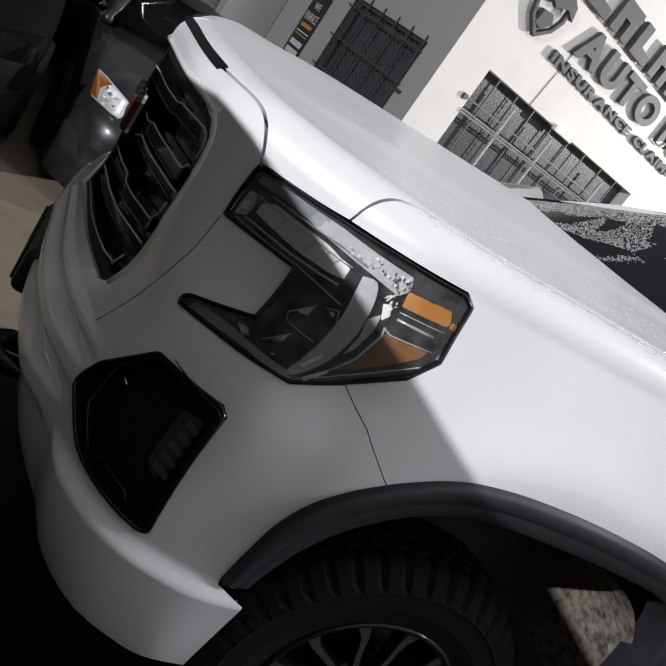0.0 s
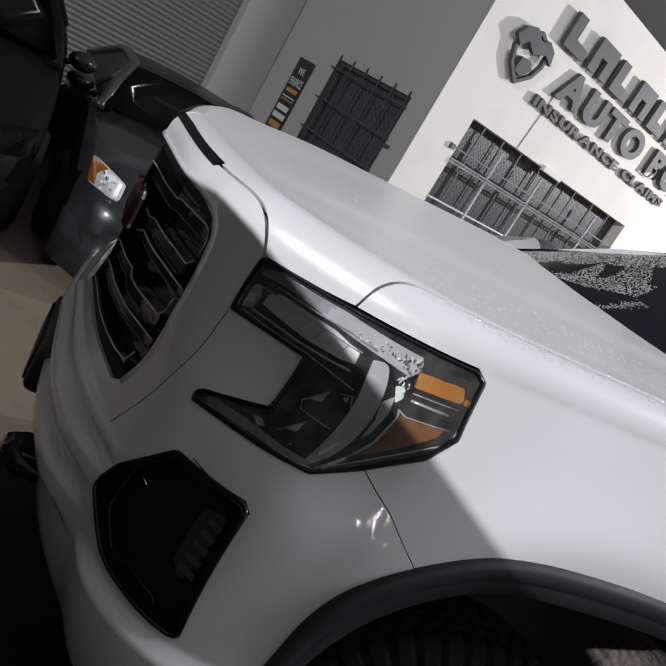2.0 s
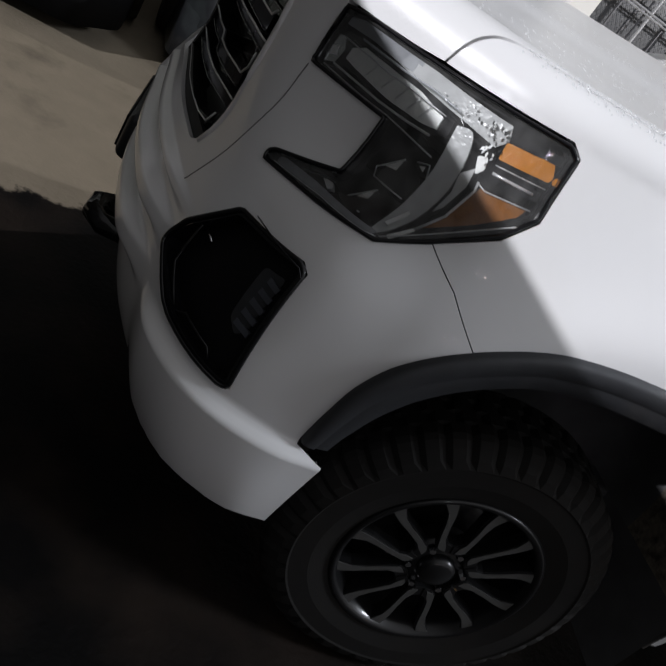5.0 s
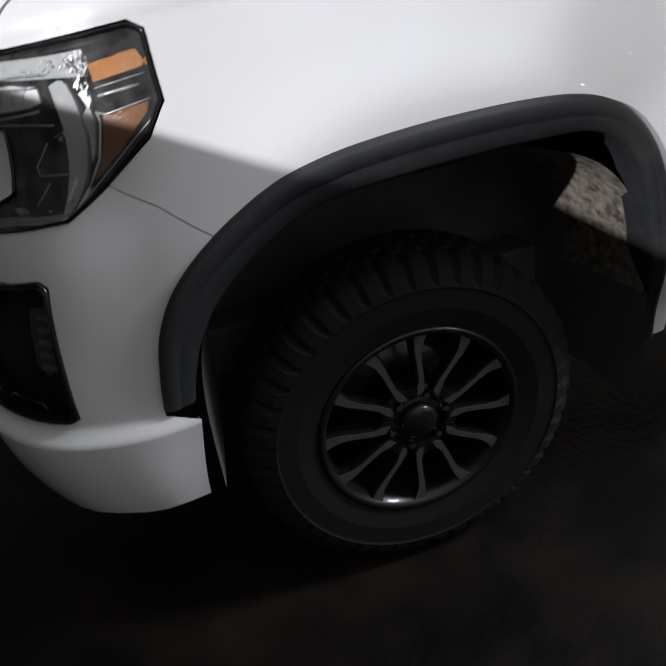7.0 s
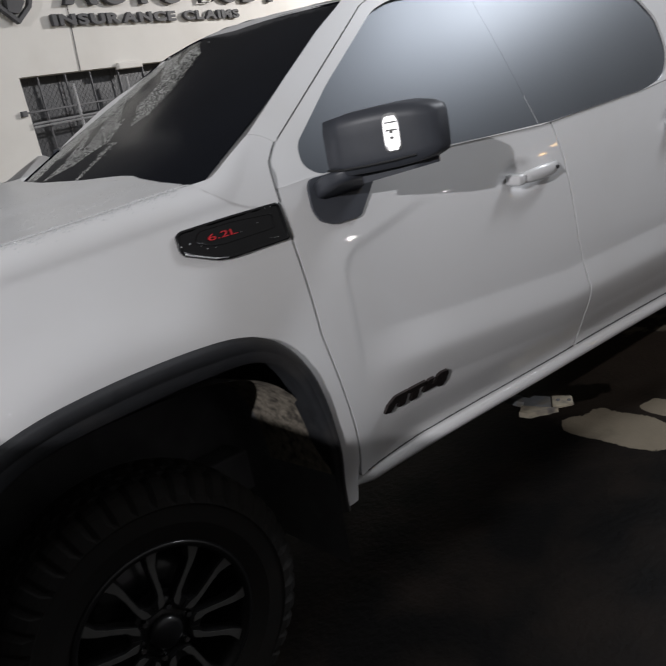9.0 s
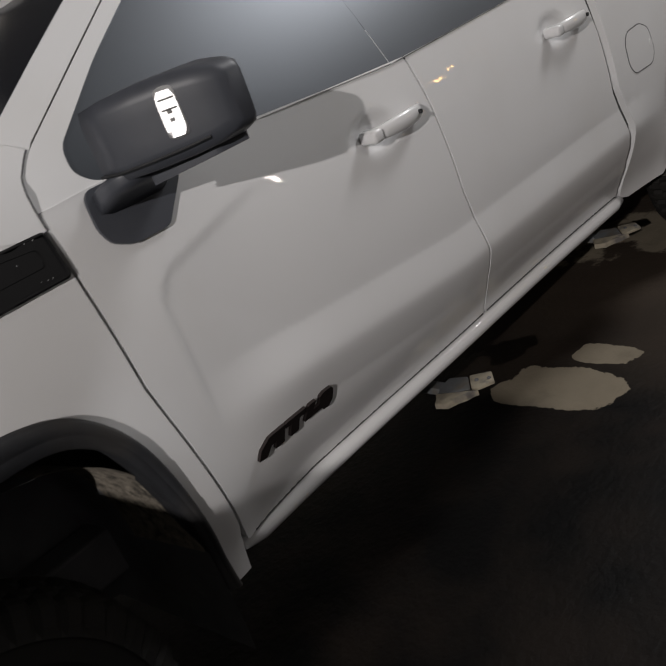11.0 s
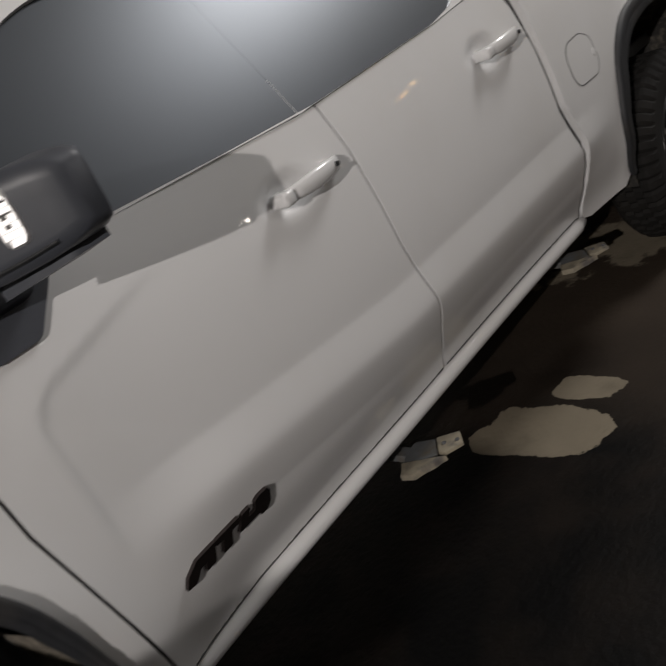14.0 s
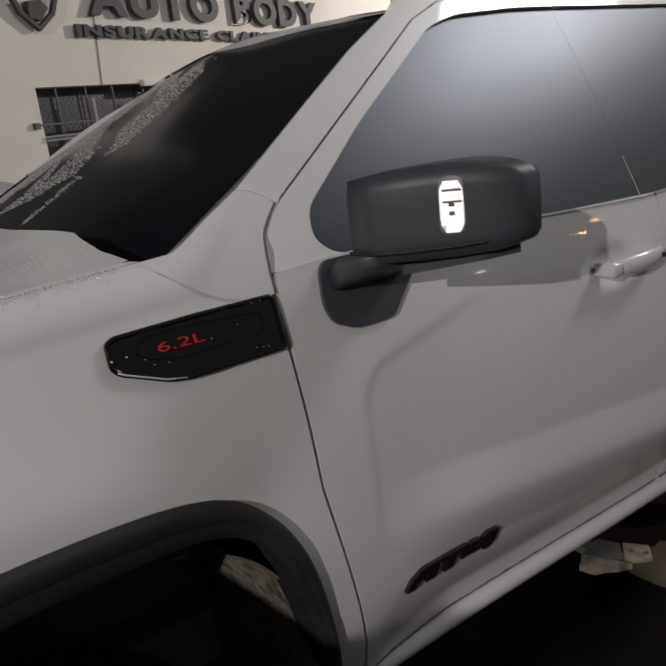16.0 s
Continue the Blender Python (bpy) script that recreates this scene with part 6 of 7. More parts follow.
def bar_window(name, M, hole, cols, rows, label):
    """A window behind a welded grid of bars that stands just off the wall."""
    x0, x1, z0, z1 = hole
    w = thing(name, label, "window", tuple(M @ Vector(((x0 + x1) / 2, 0, z0))), kind="structure")
    bm = bmesh.new()
    box(bm, (x0, -0.15, z0), (x1, -0.13, z1))
    bm.transform(M)
    part("pane", bm, PANE, w, "dark window pane")
    bm = bmesh.new()
    for a, b in (((x0, -0.10, z0), (x0 + 0.05, -0.05, z1)), ((x1 - 0.05, -0.10, z0), (x1, -0.05, z1)), ((x0 + 0.05, -0.10, z1 - 0.05), (x1 - 0.05, -0.05, z1)), ((x0 + 0.05, -0.10, z0), (x1 - 0.05, -0.05, z0 + 0.05))):
        box(bm, a, b, 0.004)
    bm.transform(M)
    part("window_frame", bm, GRILLE, w)
    for i in range(cols + 1):
        x = x0 + 0.03 + (x1 - x0 - 0.06) * i / cols
        bm = bmesh.new()
        box(bm, (x - 0.008, 0.012, z0 - 0.03), (x + 0.008, 0.030, z1 + 0.06), 0.003)
        bm.transform(M)
        part("upright_bar", bm, GRILLE, w)
    for j in range(rows + 1):
        z = z0 + (z1 - 0.12 - z0) * j / rows
        bm = bmesh.new()
        box(bm, (x0 - 0.04, 0.030, z - 0.009), (x1 + 0.04, 0.044, z + 0.009), 0.003)
        bm.transform(M)
        part("cross_bar", bm, GRILLE, w)
    # expanded-metal screen behind the bars
    bm = bmesh.new()
    st = 0.085
    m = int((x1 - x0) / st)
    hgt = z1 - z0
    for d in (1, -1):
        for i in range(-int(hgt / st) * 1 - 1, m + int(hgt / st) + 2):
            xa = x0 + i * st
            a, b = Vector((xa, -0.02, z0)), Vector((xa + d * hgt, -0.02, z1))
            # clip to the opening
            for lim, keep in ((x0, 1), (x1, -1)):
                for p, q in ((a, b), (b, a)):
                    if (p.x - lim) * keep < 0 and (q.x - lim) * keep > 0:
                        t = (lim - p.x) / (q.x - p.x)
                        p.xyz = p.lerp(q, t)
            if min(a.x, b.x) >= x0 - 1e-3 and max(a.x, b.x) <= x1 + 1e-3 and (a - b).length > 0.05:
                tube(bm, [a, b], 0.002, 4)
    bm.transform(M)
    part("screen_mesh", bm, GRILLE, w, "expanded metal screen")
    # latch lugs
    for x, z in ((x0 - 0.05, z0 + (z1 - z0) * 0.72), (x1 + 0.05, z0 + (z1 - z0) * 0.3)):
        bm = bmesh.new()
        box(bm, (x - 0.05, -0.01, z - 0.02), (x + 0.05, 0.035, z + 0.02), 0.005)
        bm.transform(M)
        part("lug", bm, GRILLE, w)
    return w


def twisted_bar(M, a, b, w, turns):
    """A square bar twisted along its length, from a to b."""
    a, b = Vector(a), Vector(b)
    d = (b - a).normalized()
    side, out_ = d.cross(Vector((0, 1, 0))).normalized(), Vector((0, 1, 0))
    bm = bmesh.new()
    n = turns * 8
    rings = []
    for i in range(n + 1):
        p, q = a.lerp(b, i / n), math.tau * turns * i / n
        rings.append([bm.verts.new(M @ (p + w * (math.cos(q + k * math.pi / 2) * side + math.sin(q + k * math.pi / 2) * out_))) for k in range(4)])
    for r, t in zip(rings, rings[1:]):
        for k in range(4):
            bm.faces.new((r[k], r[(k + 1) % 4], t[(k + 1) % 4], t[k]))
    bm.faces.new(rings[0])
    bm.faces.new(rings[-1])
    bmesh.ops.recalc_face_normals(bm, faces=bm.faces)
    return bm


def shop_window(M, hole):
    """A wide opening with a deep white reveal, panes set far back behind mesh, plain bars and twisted bright bars at the wall's face."""
    x0, x1, z0, z1 = hole
    w = thing("window_1", "wide shop window behind plain and twisted security bars", "window", tuple(M @ Vector(((x0 + x1) / 2, 0, z0))), kind="structure")
    cols = [x0, 0.75, 1.66, 2.55, 3.40, x1]
    for a, b in zip(cols, cols[1:]):
        bm = bmesh.new()
        box(bm, (a + 0.02, -0.205, z0), (b - 0.02, -0.195, z1))
        bm.transform(M)
        part("pane", bm, PANE, w, "dark window pane")
        bm = bmesh.new()
        box(bm, (b - 0.02, -0.215, z0), (b + 0.02, -0.185, z1), 0.004)
        bm.transform(M)
        part("mullion", bm, GRILLE, w)
    bm = bmesh.new()
    st, hgt = 0.075, z1 - z0
    for d in (1, -1):
        for i in range(-int(hgt / st) - 1, int((x1 - x0 + hgt) / st) + 2):
            xa = x0 + i * st
            a, b = Vector((xa, -0.165, z0)), Vector((xa + d * hgt, -0.165, z1))
            for lim, keep in ((x0, 1), (x1, -1)):
                for p, q in ((a, b), (b, a)):
                    if (p.x - lim) * keep < 0 and (q.x - lim) * keep > 0:
                        p.xyz = p.lerp(q, (lim - p.x) / (q.x - p.x))
            if min(a.x, b.x) >= x0 - 1e-3 and max(a.x, b.x) <= x1 + 1e-3 and (a - b).length > 0.05:
                tube(bm, [a, b], 0.0025, 4)
    bm.transform(M)
    part("screen_mesh", bm, GRILLE, w, "expanded metal screen")
    for x in (0.27, 0.69, 1.10, 1.60, 2.08, 2.56, 3.10, 3.62):
        bm = bmesh.new()
        box(bm, (x - 0.009, -0.030, z0 - 0.02), (x + 0.009, -0.012, z1 - 0.012), 0.003)
        bm.transform(M)
        part("upright_bar", bm, GRILLE, w)
    for x in (0.755, 1.70, 3.30):
        part("twisted_bar", twisted_bar(M, (x, 0.004, z0), (x, 0.004, z1 - 0.13), 0.020, 13), GALV, w, "bright twisted iron bar")
    for z, left in ((1.86, -0.10), (1.25, -0.01)):
        bm = bmesh.new()
        box(bm, (x0 + left, -0.010, z - 0.010), (x1 + 0.01, 0.008, z + 0.010), 0.003)
        bm.transform(M)
        part("cross_bar", bm, GALV if z < 1.5 else GRILLE, w)
    for z in (1.735, 1.700):
        part("twisted_bar", twisted_bar(M, (x0, 0.020, z), (x1, 0.020, z), 0.013, 40), GALV, w, "bright twisted iron bar")
    bm = bmesh.new()
    box(bm, (x0 - 0.13, -0.004, 1.825), (x0 - 0.06, 0.040, 1.885), 0.006)
    bm.transform(M)
    part("lug", bm, GRILLE, w, "rusty latch lug")
    return w


shop_window(WM, WIN)
bar_window("window_2", GM2, DOORW, 5, 5, "dark doorway closed by a barred security gate")
# sunk reveal over the white wall's window
bm = bmesh.new()
box(bm, (1.57, -0.02, 2.19), (2.03, 0.05, 2.27), 0.012)
bm.transform(WM)
tagged(part("lintel_bracket", bm, WALLW, None), "small white box fixed over the window", "bracket")


# ---- lettering on the white wall
def raised_text(name, words, M, x, z, height, width, depth, material, label):
    """A row of raised letters, each its own solid, standing off the wall, fitted to a width."""
    holder = thing(name, label, "sign", tuple(M @ Vector((x, 0, z))))
    meshes, pen = [], 0.0
    for ch in words:
        if ch == " ":
            pen += 0.42
            continue
        cu = bpy.data.curves.new("letter", "FONT")
        cu.body, cu.size, cu.extrude, cu.offset = ch, 1.0, 0.5, 0.045
        tmp = new("letter", cu)
        me = bpy.data.meshes.new_from_object(tmp.evaluated_get(bpy.context.evaluated_depsgraph_get()))
        bpy.data.objects.remove(tmp)
        co = np.array([v.co[:] for v in me.vertices])
        meshes.append((me, pen - co[:, 0].min()))
        pen += co[:, 0].max() - co[:, 0].min() + 0.10
    tall = 0.73
    for me, at in meshes:
        for v in me.vertices:
            v.co = M @ Vector((x + (v.co.x + at) * width / pen, 0.020 + depth * (v.co.z + 0.5), z + v.co.y * height / tall))
        me.update()
        link_mesh("letter", me, material, holder, "", False)
    return holder


raised_text("sign_lettering", "AUTO BODY", WM, 0.90, 2.97, 0.36, 5.05, 0.06, LETTER, "large raised dark metal letters reading auto body")
raised_text("sign_line", "INSURANCE CLAIMS", WM, 0.66, 2.735, 0.115, 3.95, 0.045, LETTER, "small raised dark letters reading insurance claims")
name_sign = thing("name_sign", "row of plain raised dark metal blocks above the lettering", "sign", tuple(WM @ Vector((0.5, 0, 3.42))))
for k in range(8):
    x = 0.52 + 0.60 * k
    bm = bmesh.new()
    prism(bm, [(x, 0.0), (x + 0.16, 0.0), (x + 0.16, 0.20), (x + 0.30, 0.20), (x + 0.30, 0.0), (x + 0.46, 0.0), (x + 0.46, 0.38), (x, 0.38)] if k % 2 else [(x, 0), (x + 0.46, 0), (x + 0.46, 0.12), (x + 0.18, 0.14), (x + 0.18, 0.38), (x, 0.38)],
          0.035, 0.095, WM @ Matrix(((1, 0, 0, 0), (0, 0, 1, 0), (0, 1, 0, 3.42), (0, 0, 0, 1))))
    part("block", bm, LETTER, name_sign)
crest = thing("wall_crest", "plain dark metal shield crest on the white wall", "sign", tuple(WM @ Vector((0.2, 0, 2.8))))
CM = WM @ Matrix(((1, 0, 0, 0.16), (0, 0, 1, 0), (0, 1, 0, 3.08), (0, 0, 0, 1)))
bm = bmesh.new()
sh = [(-0.30, 0.22), (-0.10, 0.26), (0, 0.30), (0.10, 0.26), (0.30, 0.22), (0.30, 0.0), (0.22, -0.16), (0, -0.32), (-0.22, -0.16), (-0.30, 0.0)]
for a, b in zip(sh, sh[1:] + sh[:1]):
    prism(bm, [a, b, (b[0] * 0.84, b[1] * 0.84), (a[0] * 0.84, a[1] * 0.84)], 0.03, 0.085, CM)
part("shield_rim", bm, LETTER, crest)
bm = bmesh.new()
prism(bm, [(-0.38, 0.10), (-0.26, 0.02), (-0.16, 0.12), (0.0, 0.04), (0.20, 0.12), (0.36, 0.06), (0.30, 0.20), (0.16, 0.26), (0.02, 0.20), (-0.14, 0.28), (-0.30, 0.22)], 0.05, 0.11, CM)
part("shield_band", bm, LETTER, crest)
bm = bmesh.new()
prism(bm, [(-0.12, -0.20), (0.02, -0.22), (0.14, -0.10), (0.06, -0.02), (-0.10, -0.04)], 0.03, 0.09, CM)
part("shield_boss", bm, LETTER, crest)
# thin conduit down the wall beside the lettering
bm = bmesh.new()
tube(bm, [(0.93, 0.008, 2.23), (1.00, 0.008, 2.98)], 0.005, 6)
bm.transform(WM)
tagged(part("wall_cable", bm, GRILLE, None), "thin cable running down the white wall", "cable")

# ---- banner on the grey wall
banner = thing("finance_banner", "tall black banner with white and orange print", "banner", tuple(GM2 @ Vector((2.32, 0, 0.8))))
bm = bmesh.new()
box(bm, (2.14, 0.004, 0.81), (2.50, 0.016, 1.86), 0.003)
bm.transform(GM2)
part("sheet", bm, POSTER, banner)


def flat_text(words, x, z, height, material, parent, width):
    cu = bpy.data.curves.new("print", "FONT")
    cu.body, cu.size, cu.extrude, cu.align_x = words, 1.0, 0.002, "CENTER"
    tmp = new("print", cu)
    me = bpy.data.meshes.new_from_object(tmp.evaluated_get(bpy.context.evaluated_depsgraph_get()))
    bpy.data.objects.remove(tmp)
    co = np.array([v.co[:] for v in me.vertices])
    w = co[:, 0].max() - co[:, 0].min()
    for v in me.vertices:
        # the grey wall's x runs away from the yard's corner, so the print is laid the other way round
        v.co = GM2 @ Vector((x - v.co.x * width / w, 0.019 + v.co.z, z + v.co.y * height / 0.73))
    me.update()
    link_mesh("print", me, material, parent, "", False)


flat_text("WE", 2.32, 1.66, 0.09, PRINTW, banner, 0.14)
flat_text("FINANCE", 2.32, 1.50, 0.11, PRINTW, banner, 0.28)
for z, h, w, m in ((1.41, 0.05, 0.25, PRINTO), (1.34, 0.014, 0.28, PRINTW), (1.30, 0.014, 0.28, PRINTO), (1.16, 0.07, 0.26, PRINTW), (1.05, 0.07, 0.27, PRINTW), (0.93, 0.075, 0.25, PRINTO)):
    bm = bmesh.new()
    box(bm, (2.32 - w / 2, 0.0165, z), (2.32 + w / 2, 0.021, z + h))
    bm.transform(GM2)
    part("print_bar", bm, m, banner)

# unseen wall added to cast shade on the truck's nose, its top run down toward the open end
bm = bmesh.new()
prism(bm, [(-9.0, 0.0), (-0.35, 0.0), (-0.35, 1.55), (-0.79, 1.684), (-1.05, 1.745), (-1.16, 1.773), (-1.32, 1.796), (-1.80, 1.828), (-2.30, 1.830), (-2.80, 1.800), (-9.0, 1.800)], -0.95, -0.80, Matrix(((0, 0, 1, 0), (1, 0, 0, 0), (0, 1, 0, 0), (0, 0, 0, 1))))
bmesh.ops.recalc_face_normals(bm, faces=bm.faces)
tagged(part("wall_front", bm, SHADEWALL, None), "plain soot-blackened low yard wall", "wall", kind="structure")

# concrete-block wall close behind the truck's tail, with a plank at its foot
bm = bmesh.new()
box(bm, (6.008, -3.2, 0), (6.18, 3.2, 1.33))
rear_wall = tagged(part("wall_rear", bm, FENCE, None), "low grey painted concrete-block wall behind the truck", "wall", kind="structure")
bm = bmesh.new()
box(bm, (0, -0.196, 0.004), (0.03, 0.196, 0.196), 0.004, None, 1)
block_mesh = bpy.data.meshes.new("block")
bm.to_mesh(block_mesh)
bm.free()
block_mesh.materials.append(PANEL)
rng_b = random.Random(8)
for row in range(7):
    for k in range(-7, 8):
        ob = new("block", block_mesh)
        ob.location = (5.985 + rng_b.uniform(0, 0.004), k * 0.40 + (0.2 if row % 2 else 0.0), 0.045 + row * 0.20 - 0.19 * (row == 0) * 0)
        attach(ob, rear_wall)
bm = bmesh.new()
box(bm, (-0.05, -0.45, 0.0), (0.05, 0.45, 0.07), 0.004)
bm.transform(Matrix.Translation((5.86, -1.00, 0.0)) @ Matrix.Rotation(radians(-6), 4, "Z"))
tagged(part("plank", bm, PLANK, None), "short weathered timber plank lying at the wall's foot", "plank")


# ---------------------------------------------------------------- parked cars
def saloon(name, label, M, paint, L=4.6, W=1.80, H=1.36):
    """A parked saloon car, nose toward its own -y: body shell, glass, lamps, mirrors, wheels."""
    car = thing(name, label, "car", tuple(M.translation), group="cars parked behind the truck")
    hw = W / 2
    # side profile stations along the car: y, half width at waist, waist height, deck height
    st = [(-L / 2 + 0.00, 0.62, 0.42, 0.58), (-L / 2 + 0.06, 0.74, 0.50, 0.66), (-L / 2 + 0.25, 0.85, 0.56, 0.76), (-L / 2 + 0.7, 0.89, 0.62, 0.86), (-L / 2 + 1.25, 0.90, 0.68, 0.95), (-0.3, 0.90, 0.72, 0.97), (0.9, 0.90, 0.74, 0.98), (1.6, 0.88, 0.74, 1.00), (L / 2 - 0.25, 0.84, 0.70, 0.98), (L / 2 - 0.05, 0.74, 0.60, 0.80), (L / 2, 0.66, 0.50, 0.68)]
    bm = bmesh.new()
    rings = []
    for y, w, zw, zd in st:
        w = w * hw / 0.90
        half = [(w * 0.86, 0.20), (w * 0.97, 0.30), (w, zw * 0.75), (w, zw), (w * 0.97, zw + (zd - zw) * 0.45), (w * 0.90, zw + (zd - zw) * 0.85), (w * 0.72, zd), (w * 0.35, zd + 0.02), (0, zd + 0.025)]
        pts = [(x, z) for x, z in half] + [(-x, z) for x, z in half[-2::-1]]
        rings.append([bm.verts.new(M @ Vector((x, y, z))) for x, z in pts])
    k = len(rings[0])
    for a, b in zip(rings, rings[1:]):
        for i in range(k - 1):
            bm.faces.new((a[i], a[i + 1], b[i + 1], b[i]))
    for r in (rings[0], rings[-1]):
        bm.faces.new(r)
    bmesh.ops.recalc_face_normals(bm, faces=bm.faces)
    part("body", bm, paint, car, "", True)
    # roof and pillars: a cage with glass set in
    y0, y1, y2, y3 = -L / 2 + 1.22, -L / 2 + 2.05, 0.95, 1.70
    zb, zr = 0.965, H
    wb, wr = hw * 0.90, hw * 0.66
    bm = bmesh.new()
    roof = []
    for y, w, z in ((y1 - 0.06, wr * 0.97, zr - 0.05), (y1 + 0.12, wr, zr - 0.012), ((y1 + y2) / 2, wr * 1.01, zr + 0.01), (y2, wr, zr - 0.03), (y2 + 0.10, wr * 0.97, zr - 0.065)):
        roof.append([bm.verts.new(M @ Vector((w * t, y, z + 0.045 * (1 - t * t)))) for t in (-1, -0.6, -0.2, 0.2, 0.6, 1)])
    for a, b in zip(roof, roof[1:]):
        for i in range(5):
            bm.faces.new((a[i], a[i + 1], b[i + 1], b[i]))
    bmesh.ops.solidify(bm, geom=bm.faces[:], thickness=0.03)
    bmesh.ops.recalc_face_normals(bm, faces=bm.faces)
    part("roof", bm, paint, car, "", True)
    for sx in (-1, 1):
        bm = bmesh.new()
        tube(bm, [M @ Vector((sx * wb, y0, zb - 0.02)), M @ Vector((sx * (wb + wr) / 2 * 1.02, (y0 + y1) / 2 - 0.02, (zb + zr) / 2 + 0.01)), M @ Vector((sx * wr, y1, zr - 0.015)), M @ Vector((sx * wr * 1.02, (y1 + y2) / 2, zr + 0.012)), M @ Vector((sx * wr, y2, zr - 0.035)), M @ Vector((sx * wb * 0.96, y3, zb))], 0.035, 8)
        part("roof_pillar", bm, paint, car, "", True)
        bm = bmesh.new()
        vs = [bm.verts.new(M @ Vector(p)) for p in ((sx * wb, y0 + 0.10, zb), (sx * (wr + 0.005), y1 + 0.04, zr - 0.03), (sx * (wr + 0.01), y2, zr - 0.05), (sx * wb * 0.97, y3 - 0.08, zb))]
        bm.faces.new(vs)
        bmesh.ops.solidify(bm, geom=bm.faces[:], thickness=0.005)
        part("side_window", bm, CARGLASS, car, "dark side window")
        bm = bmesh.new()
        tube(bm, [M @ Vector((sx * (wb - 0.01), -0.15, zb)), M @ Vector((sx * (wr + 0.01), -0.10, zr - 0.03))], 0.022, 6)
        part("door_pillar", bm, BLACK, car)
        # mirror
        bm = bmesh.new()
        bmesh.ops.create_uvsphere(bm, u_segments=16, v_segments=10, radius=1.0)
        for v in bm.verts:
            v.co = M @ Vector((sx * (hw + 0.05) + v.co.x * 0.095, y0 + 0.36 + v.co.y * 0.06, 1.00 + v.co.z * 0.065))
        mir = part("door_mirror", bm, GLOSS, car, "", True)
        bm = bmesh.new()
        tube(bm, [M @ Vector((sx * (hw - 0.08), y0 + 0.37, 0.945)), M @ Vector((sx * (hw + 0.02), y0 + 0.36, 0.985))], 0.022, 8)
        part("mirror_foot", bm, GLOSS, mir)
        # headlight: one slanted housing, amber on its outer edges, a faceted reflector inside
        P = M @ Matrix.Translation((sx * hw * 0.86, -L / 2 + 0.215, 0.685 if paint is not CARBLK else 0.77)) @ Matrix.Rotation(radians(46 * sx), 4, "Z") @ Matrix.Rotation(radians(70), 4, "X") @ Matrix.Diagonal((sx, 1, 1, 1))
        # lamps of all but the charcoal car take body paint, as if shaded
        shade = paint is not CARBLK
        bm = bmesh.new()
        prism(bm, rounded([(-0.145, 0.015), (-0.178, -0.113), (0.009, -0.104), (0.087, 0.054)], 0.02), -0.06, 0.030, P, 0.008)
        bmesh.ops.recalc_face_normals(bm, faces=bm.faces)
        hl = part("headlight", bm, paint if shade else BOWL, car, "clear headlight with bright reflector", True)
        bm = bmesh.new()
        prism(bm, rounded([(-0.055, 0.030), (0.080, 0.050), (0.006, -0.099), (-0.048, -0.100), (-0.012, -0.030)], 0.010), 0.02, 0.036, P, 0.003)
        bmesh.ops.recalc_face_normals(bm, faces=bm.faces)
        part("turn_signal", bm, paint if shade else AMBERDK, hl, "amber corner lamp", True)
        rng = random.Random(5)
        for q in range(12):
            cx, cy, r = rng.uniform(-0.150, -0.045), rng.uniform(-0.095, -0.005), rng.uniform(0.007, 0.017)
            if shade:
                break
            tilt = Matrix.Translation((cx, cy, 0.030)) @ Matrix.Rotation(rng.uniform(-0.6, 0.6), 4, "X") @ Matrix.Rotation(rng.uniform(-0.6, 0.6), 4, "Y")
            bm = bmesh.new()
            prism(bm, [(r * math.cos(t) * rng.uniform(0.7, 1.2), r * math.sin(t) * rng.uniform(0.7, 1.2)) for t in (0.3, 1.5, 2.9, 4.2, 5.3)], -0.01, 0.004, P @ tilt)
            bmesh.ops.recalc_face_normals(bm, faces=bm.faces)
            part("reflector_facet", bm, paint if shade else (CHROME, LAMPW, SILVER)[q % 3], hl)
        for yy in (-L / 2 + 0.88, L / 2 - 0.95):
            bm = bmesh.new()
            lathe(bm, [(0.20, -0.01), (0.29, -0.02), (0.315, 0.02), (0.315, 0.18), (0.20, 0.19)], (0, 0, 0), 40)
            for v in bm.verts:
                v.co = M @ Vector((sx * (hw + 0.006 - v.co.y), yy + v.co.x, 0.315 + v.co.z))
            bmesh.ops.recalc_face_normals(bm, faces=bm.faces)
            ty = part("tyre", bm, RUBBER, car, "", True)
            bm = bmesh.new()
            for q in range(5):
                a = math.tau * q / 5
                prism(bm, [(0.03, -0.03), (0.20, -0.045), (0.20, 0.045), (0.03, 0.03)], -0.01, 0.01, M @ Matrix.Translation((sx * (hw - 0.02), yy, 0.315)) @ Matrix.Rotation(radians(90), 4, "Y") @ Matrix.Rotation(a, 4, "Z"))
            part("alloy", bm, UNDER, ty)
    bm = bmesh.new()
    rows = []
    for t in (0, 0.5, 1):
        y, w, z = y0 + (y1 - y0) * t, (wb + (wr - wb) * t) * 0.97, zb + 0.02 + (zr - 0.035 - zb) * t + 0.03 * t * (1 - t)
        rows.append([bm.verts.new(M @ Vector((w * q, y - 0.14 * (1 - q * q) * (1 - 0.6 * t), z + 0.03 * (1 - q * q)))) for q in (-1, -0.6, -0.2, 0.2, 0.6, 1)])
    for a, b in zip(rows, rows[1:]):
        for i in range(5):
            bm.faces.new((a[i], a[i + 1], b[i + 1], b[i]))
    bmesh.ops.solidify(bm, geom=bm.faces[:], thickness=0.005)
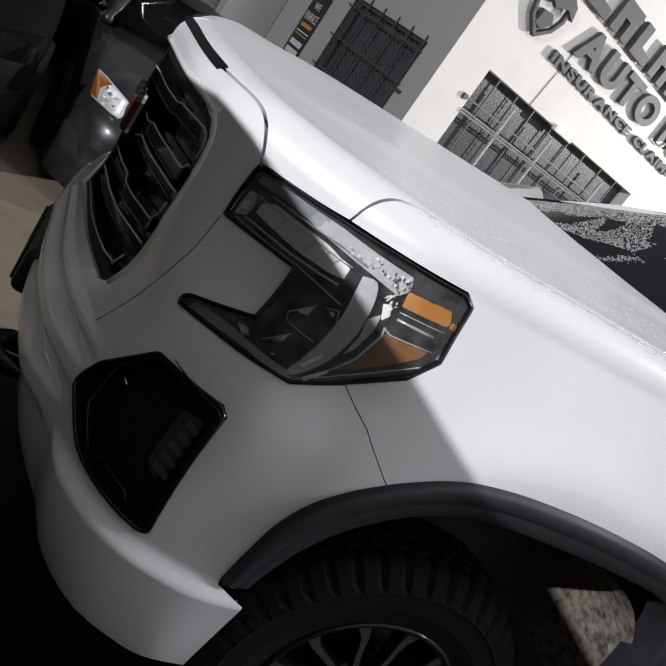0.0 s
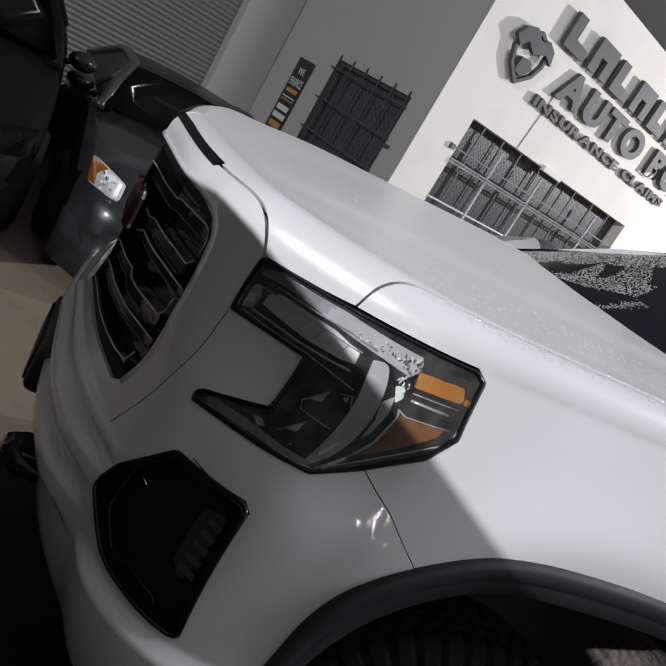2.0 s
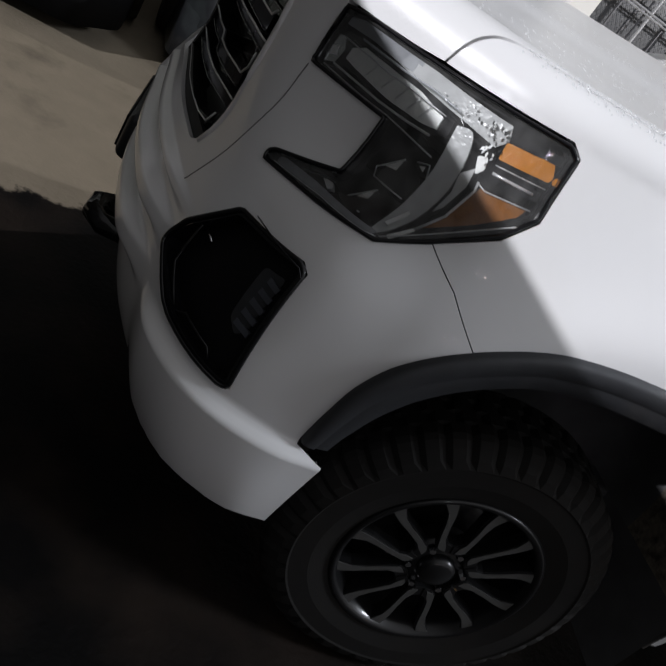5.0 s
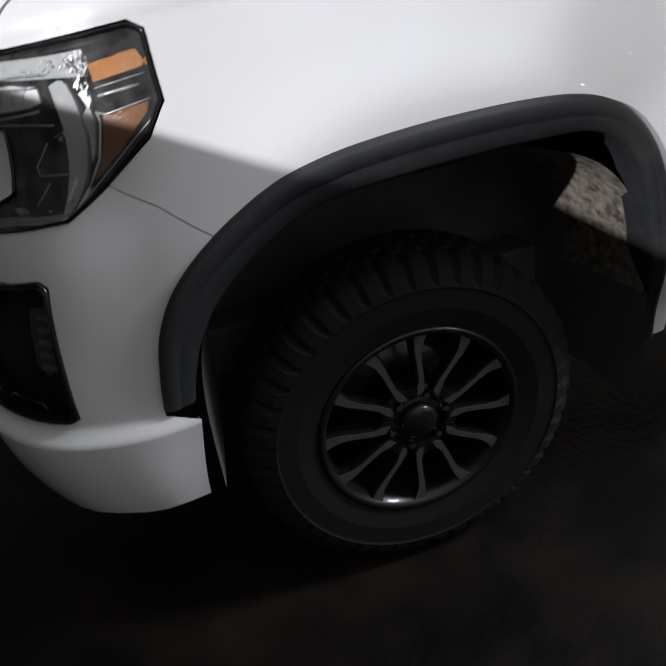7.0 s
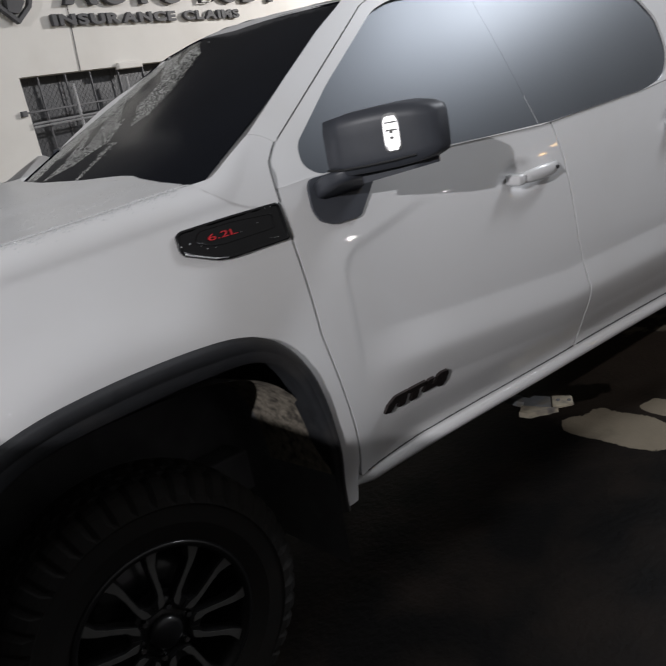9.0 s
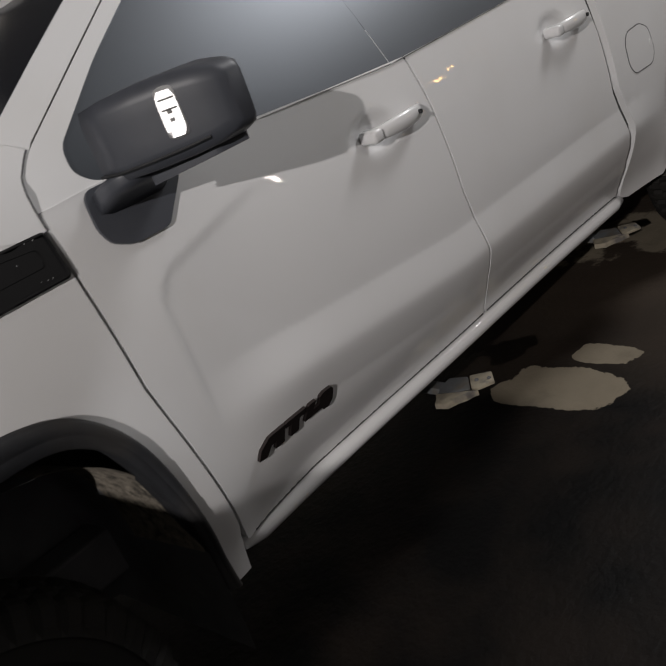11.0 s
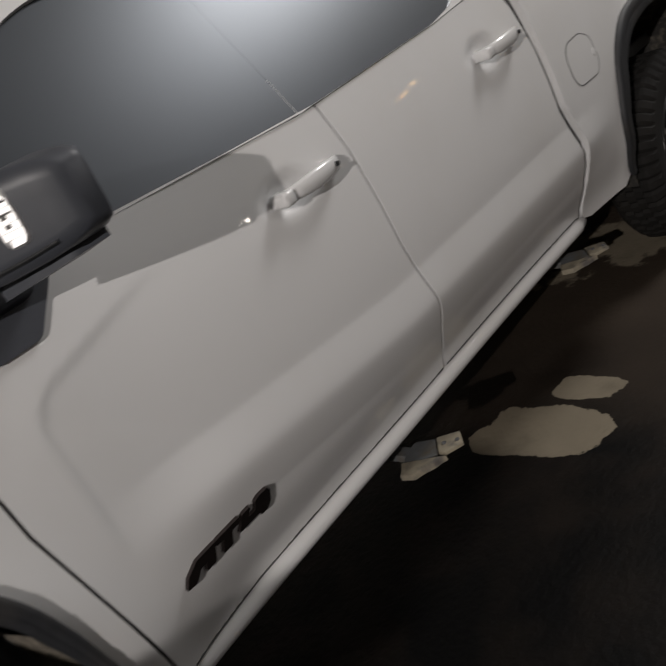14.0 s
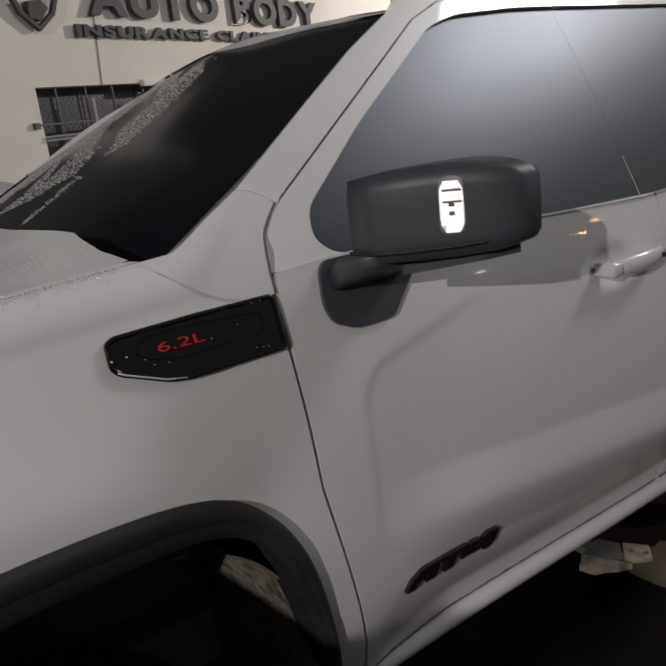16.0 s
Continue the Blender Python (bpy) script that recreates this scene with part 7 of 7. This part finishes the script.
    part("windscreen", bm, CARGLASS, car, "dark windscreen", True)
    bm = bmesh.new()
    vs = [bm.verts.new(M @ Vector(p)) for p in ((-wr, y2 + 0.08, zr - 0.06), (wr, y2 + 0.08, zr - 0.06), (wb * 0.9, y3 + 0.05, zb + 0.02), (-wb * 0.9, y3 + 0.05, zb + 0.02))]
    bm.faces.new(vs)
    bmesh.ops.solidify(bm, geom=bm.faces[:], thickness=0.005)
    part("back_window", bm, CARGLASS, car, "dark back window")
    # deep front bumper wrapped round the nose
    bm = bmesh.new()
    prism(bm, rounded([(-hw * 0.98, -L / 2 + 0.62), (-hw * 0.96, -L / 2 + 0.22), (-hw * 0.70, -L / 2 - 0.05), (hw * 0.70, -L / 2 - 0.05), (hw * 0.96, -L / 2 + 0.22), (hw * 0.98, -L / 2 + 0.62)], 0.06), 0.11, 0.47, M, 0.03)
    bmesh.ops.recalc_face_normals(bm, faces=bm.faces)
    part("front_bumper", bm, paint, car, "", True)
    bm = bmesh.new()
    box(bm, (-0.42, -L / 2 - 0.07, 0.30), (0.42, -L / 2 + 0.05, 0.52), 0.02)
    bm.transform(M)
    part("radiator_grille", bm, BLACK, car, "", True)
    bm = bmesh.new()
    box(bm, (-hw * 0.8, -L / 2 + 0.1, 0.16), (hw * 0.8, L / 2 - 0.1, 0.24))
    bm.transform(M)
    part("underside", bm, UNDER, car)
    return car


saloon("parked_car", "dusty charcoal saloon parked nose-on behind the truck", Matrix.Translation((0.30, 4.30, 0)) @ Matrix.Rotation(radians(8), 4, "Z") @ Matrix.Diagonal((1, 1, 0.87, 1)), CARBLK, 4.25, 1.66, 1.28)
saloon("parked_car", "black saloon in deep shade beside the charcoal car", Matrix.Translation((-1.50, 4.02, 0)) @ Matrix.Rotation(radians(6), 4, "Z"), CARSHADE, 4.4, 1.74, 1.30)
saloon("parked_car", "faded grey saloon parked in front of the shutter", Matrix.Translation((-4.3, 8.2, 0)) @ Matrix.Rotation(radians(5), 4, "Z"), CARGREY, H=1.5)
